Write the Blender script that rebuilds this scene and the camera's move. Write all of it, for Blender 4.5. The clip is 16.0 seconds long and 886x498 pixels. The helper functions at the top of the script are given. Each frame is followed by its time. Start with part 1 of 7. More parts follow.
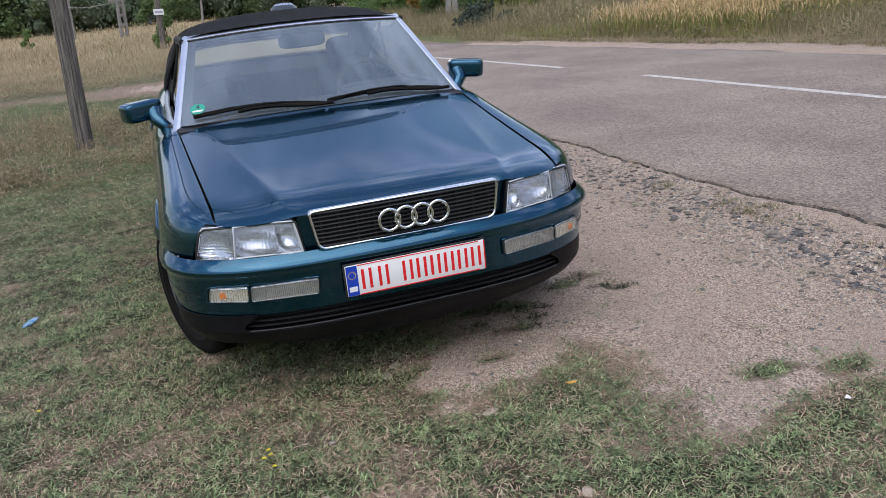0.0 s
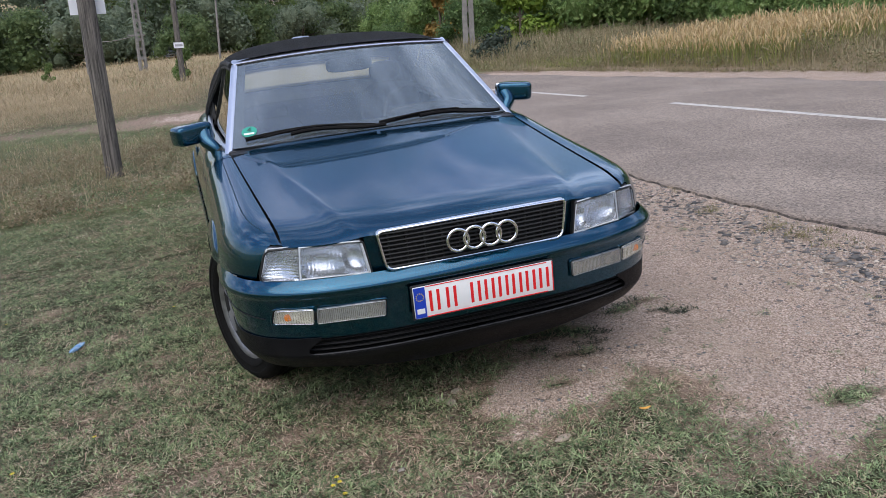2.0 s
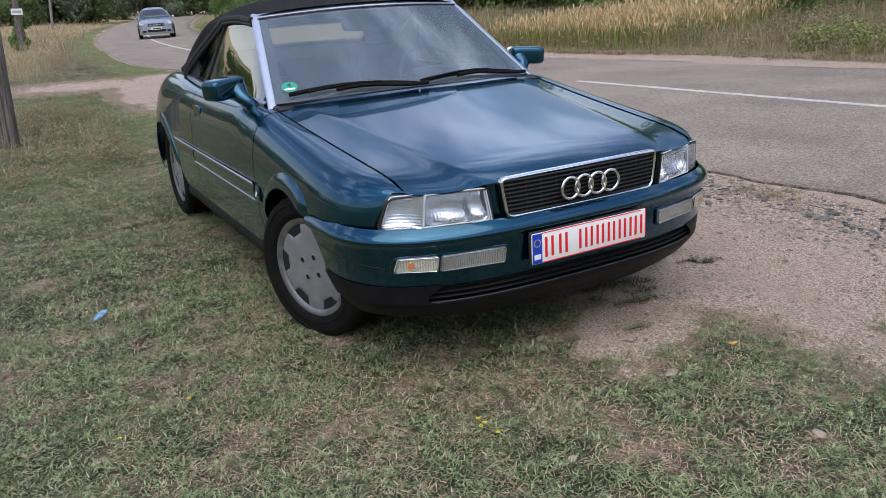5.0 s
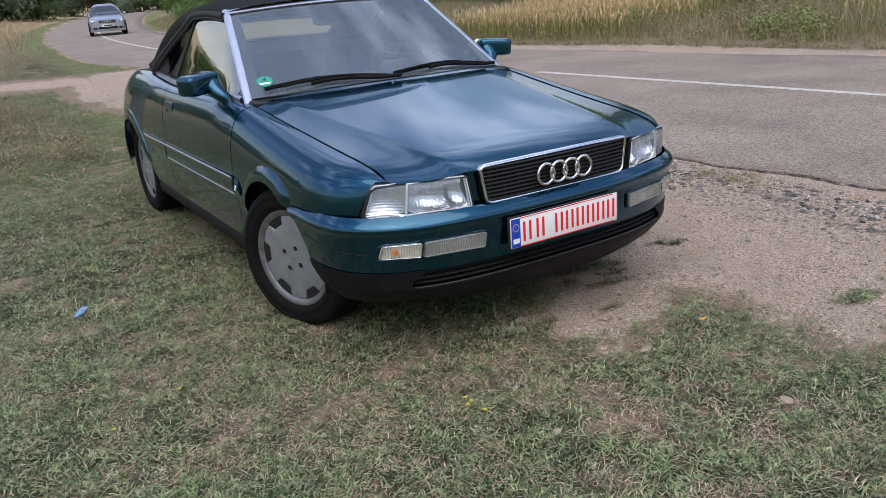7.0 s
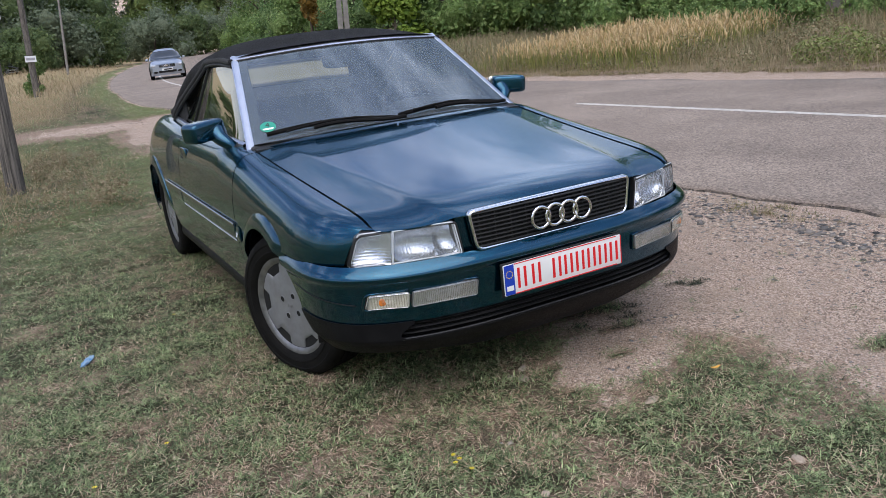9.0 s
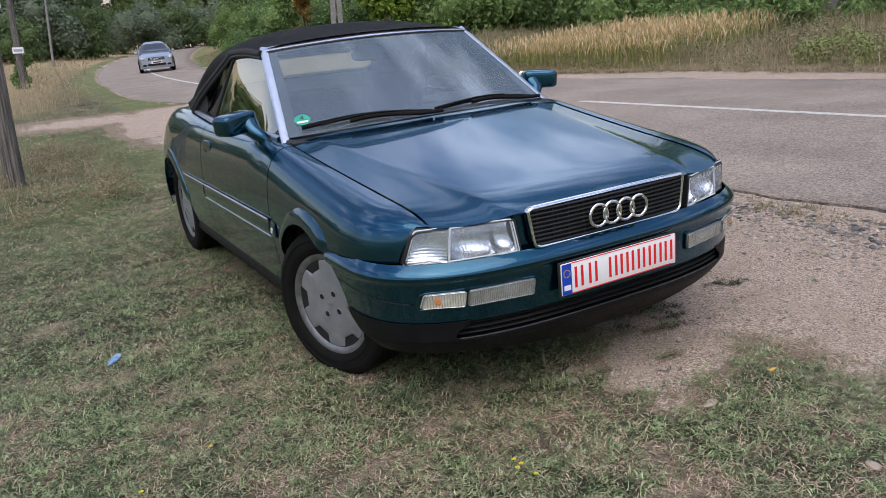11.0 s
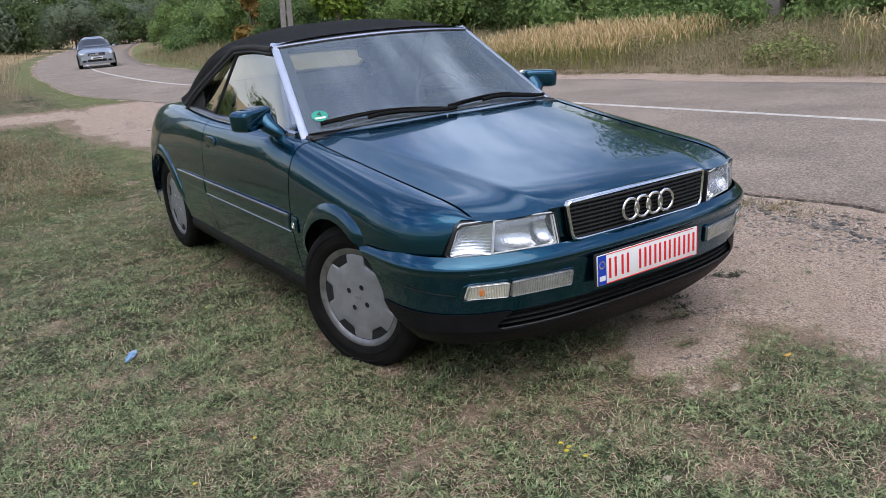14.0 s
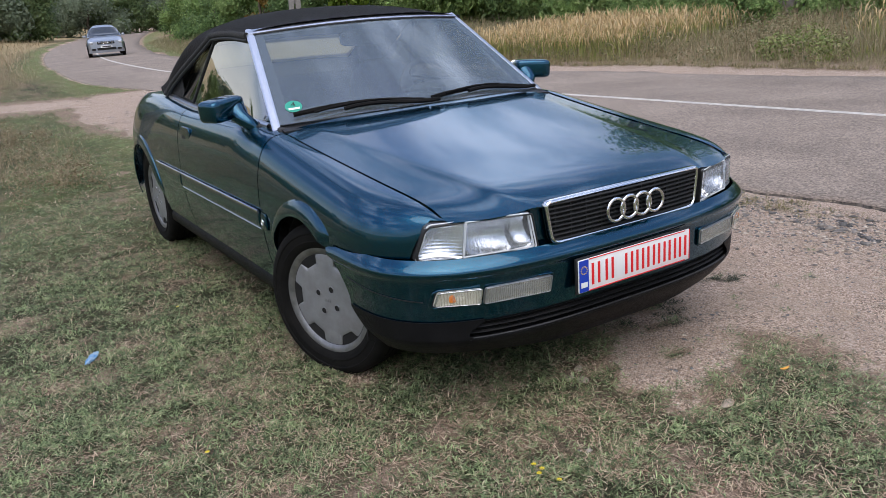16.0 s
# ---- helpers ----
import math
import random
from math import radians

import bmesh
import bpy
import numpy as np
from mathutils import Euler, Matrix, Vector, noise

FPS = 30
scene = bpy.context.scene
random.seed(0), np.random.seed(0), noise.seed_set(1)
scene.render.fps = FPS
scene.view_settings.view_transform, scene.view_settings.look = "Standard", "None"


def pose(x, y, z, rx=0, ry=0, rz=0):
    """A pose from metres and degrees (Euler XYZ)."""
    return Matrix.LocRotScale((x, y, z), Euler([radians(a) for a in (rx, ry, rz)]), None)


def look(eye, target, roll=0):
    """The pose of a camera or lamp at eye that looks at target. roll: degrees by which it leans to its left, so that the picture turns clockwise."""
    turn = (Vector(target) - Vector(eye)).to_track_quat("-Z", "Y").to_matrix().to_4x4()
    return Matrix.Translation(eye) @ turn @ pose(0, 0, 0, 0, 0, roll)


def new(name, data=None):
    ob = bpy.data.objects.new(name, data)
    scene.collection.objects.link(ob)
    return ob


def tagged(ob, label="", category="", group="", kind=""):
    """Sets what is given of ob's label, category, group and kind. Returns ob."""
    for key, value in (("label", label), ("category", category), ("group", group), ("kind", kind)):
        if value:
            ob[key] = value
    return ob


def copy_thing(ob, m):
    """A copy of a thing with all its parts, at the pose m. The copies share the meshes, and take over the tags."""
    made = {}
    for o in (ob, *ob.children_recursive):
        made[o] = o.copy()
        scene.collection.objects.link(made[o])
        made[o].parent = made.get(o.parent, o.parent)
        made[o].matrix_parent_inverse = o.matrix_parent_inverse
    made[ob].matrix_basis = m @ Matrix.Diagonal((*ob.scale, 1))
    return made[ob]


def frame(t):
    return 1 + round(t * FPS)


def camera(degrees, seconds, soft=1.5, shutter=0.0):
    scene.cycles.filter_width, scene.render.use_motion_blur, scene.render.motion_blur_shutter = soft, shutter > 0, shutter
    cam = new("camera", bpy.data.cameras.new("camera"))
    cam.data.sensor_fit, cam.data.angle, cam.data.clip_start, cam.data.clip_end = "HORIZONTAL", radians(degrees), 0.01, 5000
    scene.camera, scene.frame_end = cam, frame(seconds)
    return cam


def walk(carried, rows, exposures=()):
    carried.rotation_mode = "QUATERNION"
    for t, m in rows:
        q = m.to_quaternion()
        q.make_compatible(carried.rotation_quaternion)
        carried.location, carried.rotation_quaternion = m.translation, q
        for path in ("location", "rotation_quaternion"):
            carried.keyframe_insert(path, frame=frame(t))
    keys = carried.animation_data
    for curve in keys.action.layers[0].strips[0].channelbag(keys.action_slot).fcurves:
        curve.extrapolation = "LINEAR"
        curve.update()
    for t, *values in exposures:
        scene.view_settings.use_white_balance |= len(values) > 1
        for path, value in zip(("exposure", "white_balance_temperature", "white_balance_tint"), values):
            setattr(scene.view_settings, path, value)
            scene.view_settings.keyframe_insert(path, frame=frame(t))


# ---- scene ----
cam = camera(57.8, 16.0, soft=0.5)
PATH = [
    (0.0, -0.7268, -2.6192, 1.3992, 72.028, 5.538, -19.458),
    (0.5, -0.7136, -2.6219, 1.4073, 72.477, 5.736, -19.796),
    (1.0, -0.7084, -2.6129, 1.4305, 73.718, 6.223, -19.414),
    (1.5, -0.7914, -2.5951, 1.3943, 74.028, 5.977, -18.819),
    (2.0, -0.8976, -2.5037, 1.3661, 74.31, 5.82, -18.634),
    (2.5, -1.0474, -2.351, 1.3196, 74.313, 9.783, -19.725),
    (3.0, -1.202, -2.3192, 1.3141, 73.567, 8.763, -24.162),
    (3.5, -1.481, -2.2866, 1.3523, 73.055, 5.224, -27.319),
    (4.0, -1.6008, -2.2511, 1.3424, 72.861, 3.743, -27.579),
    (6.5, -1.9491, -2.202, 1.3419, 71.277, 4.098, -32.005),
    (7.0, -1.8889, -2.2574, 1.3517, 71.537, 4.103, -32.255),
    (7.5, -1.7717, -2.2837, 1.3739, 73.546, 4.325, -32.275),
    (8.0, -1.7135, -2.2627, 1.3568, 74.207, 4.666, -31.118),
    (8.5, -1.6582, -2.2572, 1.3483, 74.045, 5.197, -30.079),
    (9.0, -1.6257, -2.2767, 1.355, 74.089, 6.107, -28.599),
    (9.5, -1.6397, -2.2858, 1.3631, 74.4, 6.78, -27.581),
    (12.0, -1.9079, -1.9281, 1.3515, 73.34, 4.824, -30.796),
    (12.5, -1.9555, -1.9, 1.3488, 73.06, 5.642, -30.915),
    (13.0, -2.0393, -1.9165, 1.3586, 72.333, 6.166, -31.82),
    (13.5, -2.108, -1.9523, 1.3848, 73.218, 5.236, -32.727),
    (14.0, -2.1217, -1.9815, 1.3838, 73.436, 4.478, -33.488),
    (14.5, -2.0622, -1.9823, 1.359, 73.217, 4.522, -34.136),
    (15.0, -1.9593, -1.9488, 1.3592, 73.077, 4.282, -34.104),
    (15.5, -1.9259, -1.917, 1.3526, 72.861, 4.082, -33.635),
    (16.0, -1.8982, -1.8831, 1.3493, 72.911, 4.118, -32.571),
]
walk(cam, [(t, pose(*row)) for t, *row in PATH], [(0.0, 0.76, 6500, 10), (16.0, 0.83, 6600, 10)])

# ---- daylight: a bright, broken overcast ----
world = bpy.data.worlds.new("sky")
scene.world = world
world.use_nodes = True
wn, wl = world.node_tree.nodes, world.node_tree.links
wn.clear()
SUN_ELEV, SUN_TURN = 60, 212
sky = wn.new("ShaderNodeTexSky")
sky.sky_type, sky.sun_disc = "NISHITA", False
sky.dust_density = 2.0
sky.sun_elevation, sky.sun_rotation = radians(SUN_ELEV), radians(SUN_TURN)
way = wn.new("ShaderNodeTexCoord")
squash = wn.new("ShaderNodeMapping")
squash.inputs["Scale"].default_value = (1.0, 1.0, 2.2)
puffs = wn.new("ShaderNodeTexNoise")
puffs.inputs["Scale"].default_value, puffs.inputs["Detail"].default_value, puffs.inputs["Roughness"].default_value = 3.4, 7.0, 0.55
cover = wn.new("ShaderNodeValToRGB")
cover.color_ramp.elements[0].position, cover.color_ramp.elements[1].position = 0.42, 0.58
tone = wn.new("ShaderNodeTexNoise")
tone.inputs["Scale"].default_value, tone.inputs["Detail"].default_value = 4.0, 4.0
shade = wn.new("ShaderNodeValToRGB")
shade.color_ramp.elements[0].position, shade.color_ramp.elements[0].color = 0.40, (0.14, 0.19, 0.38, 1)
shade.color_ramp.elements[1].position, shade.color_ramp.elements[1].color = 0.62, (0.79, 0.87, 1.12, 1)
lift = wn.new("ShaderNodeVectorMath")
lift.operation = "SCALE"
lift.inputs["Scale"].default_value = 7.8
blend = wn.new("ShaderNodeMix")
blend.data_type = "RGBA"
back = wn.new("ShaderNodeBackground")
back.inputs["Strength"].default_value = 0.095
out = wn.new("ShaderNodeOutputWorld")
wl.new(way.outputs["Generated"], squash.inputs["Vector"])
wl.new(squash.outputs["Vector"], puffs.inputs["Vector"])
wl.new(squash.outputs["Vector"], tone.inputs["Vector"])
wl.new(puffs.outputs["Fac"], cover.inputs["Fac"])
wl.new(tone.outputs["Fac"], shade.inputs["Fac"])
wl.new(shade.outputs["Color"], lift.inputs[0])
# the cloud thins out towards the horizon
updown = wn.new("ShaderNodeSeparateXYZ")
thin_out = wn.new("ShaderNodeMapRange")
thin_out.interpolation_type = "SMOOTHSTEP"
thin_out.inputs["From Min"].default_value, thin_out.inputs["From Max"].default_value = 0.10, 0.42
thin_out.inputs["To Min"].default_value, thin_out.inputs["To Max"].default_value = 0.15, 1.0
veil = wn.new("ShaderNodeMath")
veil.operation = "MULTIPLY"
wl.new(way.outputs["Generated"], updown.inputs[0])
wl.new(updown.outputs["Z"], thin_out.inputs["Value"])
wl.new(cover.outputs["Color"], veil.inputs[0])
wl.new(thin_out.outputs["Result"], veil.inputs[1])
wl.new(veil.outputs[0], blend.inputs[0])
wl.new(sky.outputs["Color"], blend.inputs[6])
wl.new(lift.outputs["Vector"], blend.inputs[7])
# an overcast sky is brighter overhead than at the horizon
rise = wn.new("ShaderNodeMapRange")
rise.inputs["From Min"].default_value, rise.inputs["From Max"].default_value = 0.0, 1.0
rise.inputs["To Min"].default_value, rise.inputs["To Max"].default_value = 0.92, 1.75
dim = wn.new("ShaderNodeVectorMath")
dim.operation = "SCALE"
wl.new(updown.outputs["Z"], rise.inputs["Value"])
# pale haze low over the woods
low = wn.new("ShaderNodeMapRange")
low.interpolation_type = "SMOOTHSTEP"
low.inputs["From Min"].default_value, low.inputs["From Max"].default_value = 0.02, 0.38
low.inputs["To Min"].default_value, low.inputs["To Max"].default_value = 0.85, 0.0
mist = wn.new("ShaderNodeMix")
mist.data_type = "RGBA"
mist.inputs[7].default_value = (6.3, 6.2, 6.05, 1)
wl.new(updown.outputs["Z"], low.inputs["Value"])
wl.new(low.outputs["Result"], mist.inputs[0])
wl.new(blend.outputs[2], mist.inputs[6])
streak = wn.new("ShaderNodeMapRange")
streak.inputs["From Min"].default_value, streak.inputs["From Max"].default_value = 0.38, 0.64
streak.inputs["To Min"].default_value, streak.inputs["To Max"].default_value = 0.80, 1.12
hazy = wn.new("ShaderNodeVectorMath")
hazy.operation = "SCALE"
wl.new(puffs.outputs["Fac"], streak.inputs["Value"])
wl.new(mist.outputs[2], hazy.inputs[0])
wl.new(streak.outputs["Result"], hazy.inputs["Scale"])
wl.new(hazy.outputs["Vector"], dim.inputs[0])
wl.new(rise.outputs["Result"], dim.inputs["Scale"])
wl.new(dim.outputs["Vector"], back.inputs["Color"])
wl.new(back.outputs["Background"], out.inputs["Surface"])

sun = new("sun", bpy.data.lights.new("sun", "SUN"))
sun.data.energy, sun.data.angle, sun.data.color = 1.3, radians(70), (1.0, 0.95, 0.88)
turn = radians(SUN_TURN)
sun.matrix_world = look((0, 0, 30), Vector((0, 0, 30)) - Vector((math.sin(turn) * math.cos(radians(SUN_ELEV)), math.cos(turn) * math.cos(radians(SUN_ELEV)), math.sin(radians(SUN_ELEV)))))

# ---- materials ----
def material(name, color, rough=0.6, metal=0.0, coat=0.0, second=None, scale=8.0, bump=0.0, bump_scale=60.0, detail=6.0, space="Object", **more):
    """A principled material whose colour drifts between two tones at one scale, with fine relief at another."""
    m = bpy.data.materials.new(name)
    m.use_nodes = True
    n, l = m.node_tree.nodes, m.node_tree.links
    b = n["Principled BSDF"]
    b.inputs["Base Color"].default_value = (*color, 1)
    b.inputs["Roughness"].default_value, b.inputs["Metallic"].default_value = rough, metal
    b.inputs["Coat Weight"].default_value, b.inputs["Coat Roughness"].default_value = coat, 0.04
    for key, value in more.items():
        b.inputs[key.replace("_", " ")].default_value = value
    c = n.new("ShaderNodeTexCoord")
    if second:
        t = n.new("ShaderNodeTexNoise")
        t.inputs["Scale"].default_value, t.inputs["Detail"].default_value, t.inputs["Roughness"].default_value = scale, detail, 0.6
        r = n.new("ShaderNodeValToRGB")
        r.color_ramp.elements[0].position, r.color_ramp.elements[0].color = 0.35, (*color, 1)
        r.color_ramp.elements[1].position, r.color_ramp.elements[1].color = 0.66, (*second, 1)
        l.new(c.outputs[space], t.inputs["Vector"])
        l.new(t.outputs["Fac"], r.inputs["Fac"])
        l.new(r.outputs["Color"], b.inputs["Base Color"])
    if bump:
        t = n.new("ShaderNodeTexNoise")
        t.inputs["Scale"].default_value, t.inputs["Detail"].default_value = bump_scale, 5.0
        u = n.new("ShaderNodeBump")
        u.inputs["Strength"].default_value, u.inputs["Distance"].default_value = bump, 0.01
        l.new(c.outputs[space], t.inputs["Vector"])
        l.new(t.outputs["Fac"], u.inputs["Height"])
        l.new(u.outputs["Normal"], b.inputs["Normal"])
    return m


def leafy(name, tones, rough=0.6, sheer=0.25, mottled=0.0, relief=True, depth=0.30):
    """Foliage: each loose leaf or blade takes its own tone."""
    m = bpy.data.materials.new(name)
    m.use_nodes = True
    n, l = m.node_tree.nodes, m.node_tree.links
    b = n["Principled BSDF"]
    b.inputs["Roughness"].default_value = rough
    b.inputs["Specular IOR Level"].default_value = 0.25
    g = n.new("ShaderNodeNewGeometry")
    r = n.new("ShaderNodeValToRGB")
    r.color_ramp.elements[0].color = (*tones[0], 1)
    r.color_ramp.elements[1].color = (*tones[-1], 1)
    for i, tone_ in enumerate(tones[1:-1], 1):
        r.color_ramp.elements.new(i / (len(tones) - 1)).color = (*tone_, 1)
    tr = n.new("ShaderNodeBsdfTranslucent")
    mix = n.new("ShaderNodeMixShader")
    mix.inputs["Fac"].default_value = sheer
    l.new(g.outputs["Random Per Island"], r.inputs["Fac"])
    tint_ = r.outputs["Color"]
    if mottled:
        # clumps of leaves too small to tell apart
        c = n.new("ShaderNodeTexCoord")
        t = n.new("ShaderNodeTexNoise")
        t.inputs["Scale"].default_value, t.inputs["Detail"].default_value, t.inputs["Roughness"].default_value = mottled, 4.0, 0.7
        k = n.new("ShaderNodeMapRange")
        k.inputs["From Min"].default_value, k.inputs["From Max"].default_value = 0.36, 0.64
        k.inputs["To Min"].default_value, k.inputs["To Max"].default_value = 1 - depth, 1 + depth
        w = n.new("ShaderNodeVectorMath")
        w.operation = "SCALE"
        u = n.new("ShaderNodeBump")
        u.inputs["Strength"].default_value, u.inputs["Distance"].default_value = 1.0, 0.25
        l.new(c.outputs["Object"], t.inputs["Vector"])
        l.new(t.outputs["Fac"], k.inputs["Value"])
        l.new(t.outputs["Fac"], u.inputs["Height"])
        if relief:
            l.new(u.outputs["Normal"], b.inputs["Normal"])
        l.new(r.outputs["Color"], w.inputs[0])
        l.new(k.outputs["Result"], w.inputs["Scale"])
        tint_ = w.outputs["Vector"]
    l.new(tint_, b.inputs["Base Color"])
    l.new(tint_, tr.inputs["Color"])
    l.new(b.outputs["BSDF"], mix.inputs[1])
    l.new(tr.outputs["BSDF"], mix.inputs[2])
    l.new(mix.outputs["Shader"], n["Material Output"].inputs["Surface"])
    return m


def glassy(name, tint, rough=0.0, see=0.75, gloss=(1.0, 1.0, 1.0), f0=0.085, haze=0.0, film_tint=(0.8, 0.82, 0.85)):
    """Thin glazing: a tinted see-through pane with a Fresnel gloss."""
    m = bpy.data.materials.new(name)
    m.use_nodes = True
    n, l = m.node_tree.nodes, m.node_tree.links
    n.remove(n["Principled BSDF"])
    t = n.new("ShaderNodeBsdfTransparent")
    t.inputs["Color"].default_value = (*[c * see for c in tint], 1)
    g = n.new("ShaderNodeBsdfGlossy")
    g.inputs["Roughness"].default_value = rough
    g.inputs["Color"].default_value = (*gloss, 1)
    # gloss of a thin pane: the same from both of its sides
    lw = n.new("ShaderNodeLayerWeight")
    lw.inputs["Blend"].default_value = 0.5
    rise_ = n.new("ShaderNodeMath")
    rise_.operation, rise_.inputs[1].default_value = "POWER", 5.0
    f = n.new("ShaderNodeMath")
    f.operation, f.inputs[1].default_value, f.inputs[2].default_value = "MULTIPLY_ADD", 1 - f0, f0
    l.new(lw.outputs["Facing"], rise_.inputs[0])
    l.new(rise_.outputs[0], f.inputs[0])
    mix = n.new("ShaderNodeMixShader")
    l.new(f.outputs[0], mix.inputs["Fac"])
    # even haze mixed into the pane, passing light and scattering it back
    haze_back = n.new("ShaderNodeBsdfTranslucent")
    haze_back.inputs["Color"].default_value = (*film_tint, 1)
    film = n.new("ShaderNodeBsdfDiffuse")
    film.inputs["Color"].default_value = (*film_tint, 1)
    half = n.new("ShaderNodeMixShader")
    half.inputs["Fac"].default_value = 0.5
    hazed = n.new("ShaderNodeMixShader")
    hazed.inputs["Fac"].default_value = haze
    l.new(haze_back.outputs["BSDF"], half.inputs[1])
    l.new(film.outputs["BSDF"], half.inputs[2])
    l.new(t.outputs["BSDF"], hazed.inputs[1])
    l.new(half.outputs["Shader"], hazed.inputs[2])
    l.new(hazed.outputs["Shader"], mix.inputs[1])
    l.new(g.outputs["BSDF"], mix.inputs[2])
    l.new(mix.outputs["Shader"], n["Material Output"].inputs["Surface"])
    return m


PAINT = material("teal_paint", (0.0005, 0.055, 0.103), 0.23, 0.94, 1.0, (0.0007, 0.062, 0.116), 3.0, 0.02, 900.0, Coat_Roughness=0.028, Coat_IOR=1.46, Specular_Tint=(0.75, 0.92, 1.0, 1.0))
CHROME = material("chrome", (0.82, 0.83, 0.85), 0.10, 1.0)
ALU = material("satin_metal", (0.72, 0.74, 0.79), 0.28, 1.0, 0, (0.66, 0.68, 0.73), 20.0)
BLACK = material("black_plastic", (0.010, 0.010, 0.011), 0.5, 0, 0, (0.016, 0.016, 0.017), 12.0, 0.15, 400.0)
BUMPER_BLACK = material("weathered_black_plastic", (0.0045, 0.0045, 0.0055), 0.45, 0, 0, (0.009, 0.009, 0.0105), 9.0, 0.2, 500.0, Specular_IOR_Level=0.14)
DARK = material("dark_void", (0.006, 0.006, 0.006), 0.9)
# paler grey plastic: the slot lip's highlight put into its colour
LIP_HIGHLIGHT = material("lip_highlight_plastic", (0.035, 0.035, 0.038), 0.34, 0, 0, (0.060, 0.060, 0.064), 30.0)
RUBBER = material("tyre_rubber", (0.005, 0.0049, 0.0049), 0.75, 0, 0, (0.010, 0.0094, 0.0088), 14.0, 0.2, 200.0, Specular_IOR_Level=0.12)
RIM_METAL = material("dull_rim_metal", (0.26, 0.26, 0.265), 0.42, 0.75, 0, (0.17, 0.17, 0.175), 26.0, 0.15, 60.0)
WHEEL_GREY = material("silver_wheel_paint", (0.31, 0.32, 0.34), 0.42, 0.45, 0.2, (0.255, 0.255, 0.27), 18.0, 0.08, 220.0)
CANVAS = material("black_canvas", (0.0055, 0.0055, 0.006), 0.9, 0, 0, (0.0105, 0.0105, 0.0115), 25.0, 0.5, 60.0, Sheen_Weight=0.06)
PLASTIC_WHITE = material("plate_white", (0.80, 0.80, 0.80), 0.35)
PLATE_RED = material("plate_red", (0.72, 0.015, 0.02), 0.35)
PLATE_BLUE = material("plate_blue", (0.01, 0.05, 0.45), 0.35)
STICKER_GREEN = material("sticker_green", (0.016, 0.30, 0.21), 0.4)
YELLOW = material("yellow_paint", (0.8, 0.55, 0.03), 0.4)
AMBER = material("amber_bulb", (0.70, 0.20, 0.02), 0.2)
REFLECTOR = material("lamp_reflector", (0.78, 0.80, 0.84), 0.20, 0.92, 0, (0.68, 0.71, 0.77), 30.0, 0.10, 60.0)
LENS = glassy("lamp_lens", (0.98, 0.99, 1.0), 0.02, 0.98, f0=0.055, haze=0.06, film_tint=(0.80, 0.87, 0.98))
LENS_EDGE = material("lens_edge_glass", (0.62, 0.64, 0.68), 0.2, 0.0, 0.5)
FOG_LENS = glassy("fog_lamp_lens", (0.98, 0.97, 0.93), 0.12, 0.95, f0=0.07, haze=0.10)
# slight dust, raised to a blue haze that imitates reflected sky
GLASS = glassy("windscreen_glass", (0.90, 0.97, 0.94), 0.0, 0.80, f0=0.10, haze=0.24, film_tint=(0.56, 0.68, 0.80), gloss=(0.86, 0.95, 1.0))
SIDE_GLASS = glassy("side_glass", (0.84, 0.95, 0.88), 0.0, 0.34, f0=0.46)
REAR_FOIL = glassy("yellowed_foil", (1.0, 0.93, 0.72), 0.1, 0.85, f0=0.03, haze=0.55, film_tint=(0.98, 0.80, 0.42))
CABIN = material("cabin_plastic", (0.022, 0.023, 0.025), 0.7, 0, 0, (0.03, 0.03, 0.032), 8.0, 0.2, 300.0)
SEAT = material("seat_cloth", (0.020, 0.020, 0.022), 0.9, 0, 0, (0.03, 0.03, 0.032), 30.0, 0.3, 500.0)

# ---- building blocks ----
def finish(name, bm, mat, angle=38, smooth=True):
    me = bpy.data.meshes.new(name)
    bmesh.ops.recalc_face_normals(bm, faces=bm.faces[:]) if not bm.faces or len(bm.faces) < 60000 else None
    bm.to_mesh(me)
    bm.free()
    if smooth and me.polygons:
        me.polygons.foreach_set("use_smooth", [True] * len(me.polygons))
        me.set_sharp_from_angle(angle=radians(angle))
    for one in (mat if isinstance(mat, (list, tuple)) else [mat]):
        me.materials.append(one)
    return me


def part(name, bm, mat, parent=None, label="", angle=38, smooth=True):
    """One mesh object under a thing or a part."""
    ob = new(name, finish(name, bm, mat, angle, smooth))
    if parent:
        ob.parent = parent
    if label:
        ob["label"] = label
    return ob


def thing(name, label, category, at=None, group="", kind=""):
    ob = new(name)
    ob.empty_display_size = 0.2
    if at is not None:
        ob.matrix_basis = at
    return tagged(ob, label, category, group, kind)


def sheet(fn, us, vs, thick=0.0, flip=False):
    """A surface fn(u, v) over two rows of values, with thickness if asked for."""
    bm = bmesh.new()
    grid = [[bm.verts.new(fn(u, v)) for v in vs] for u in us]
    for i in range(len(us) - 1):
        for j in range(len(vs) - 1):
            q = [grid[i][j], grid[i + 1][j], grid[i + 1][j + 1], grid[i][j + 1]]
            bm.faces.new(q[::-1] if flip else q)
    bmesh.ops.remove_doubles(bm, verts=bm.verts[:], dist=1e-5)
    bmesh.ops.dissolve_degenerate(bm, edges=bm.edges[:], dist=1e-6)
    bm.normal_update()
    if thick:
        bmesh.ops.solidify(bm, geom=bm.faces[:], thickness=thick)
    return bm


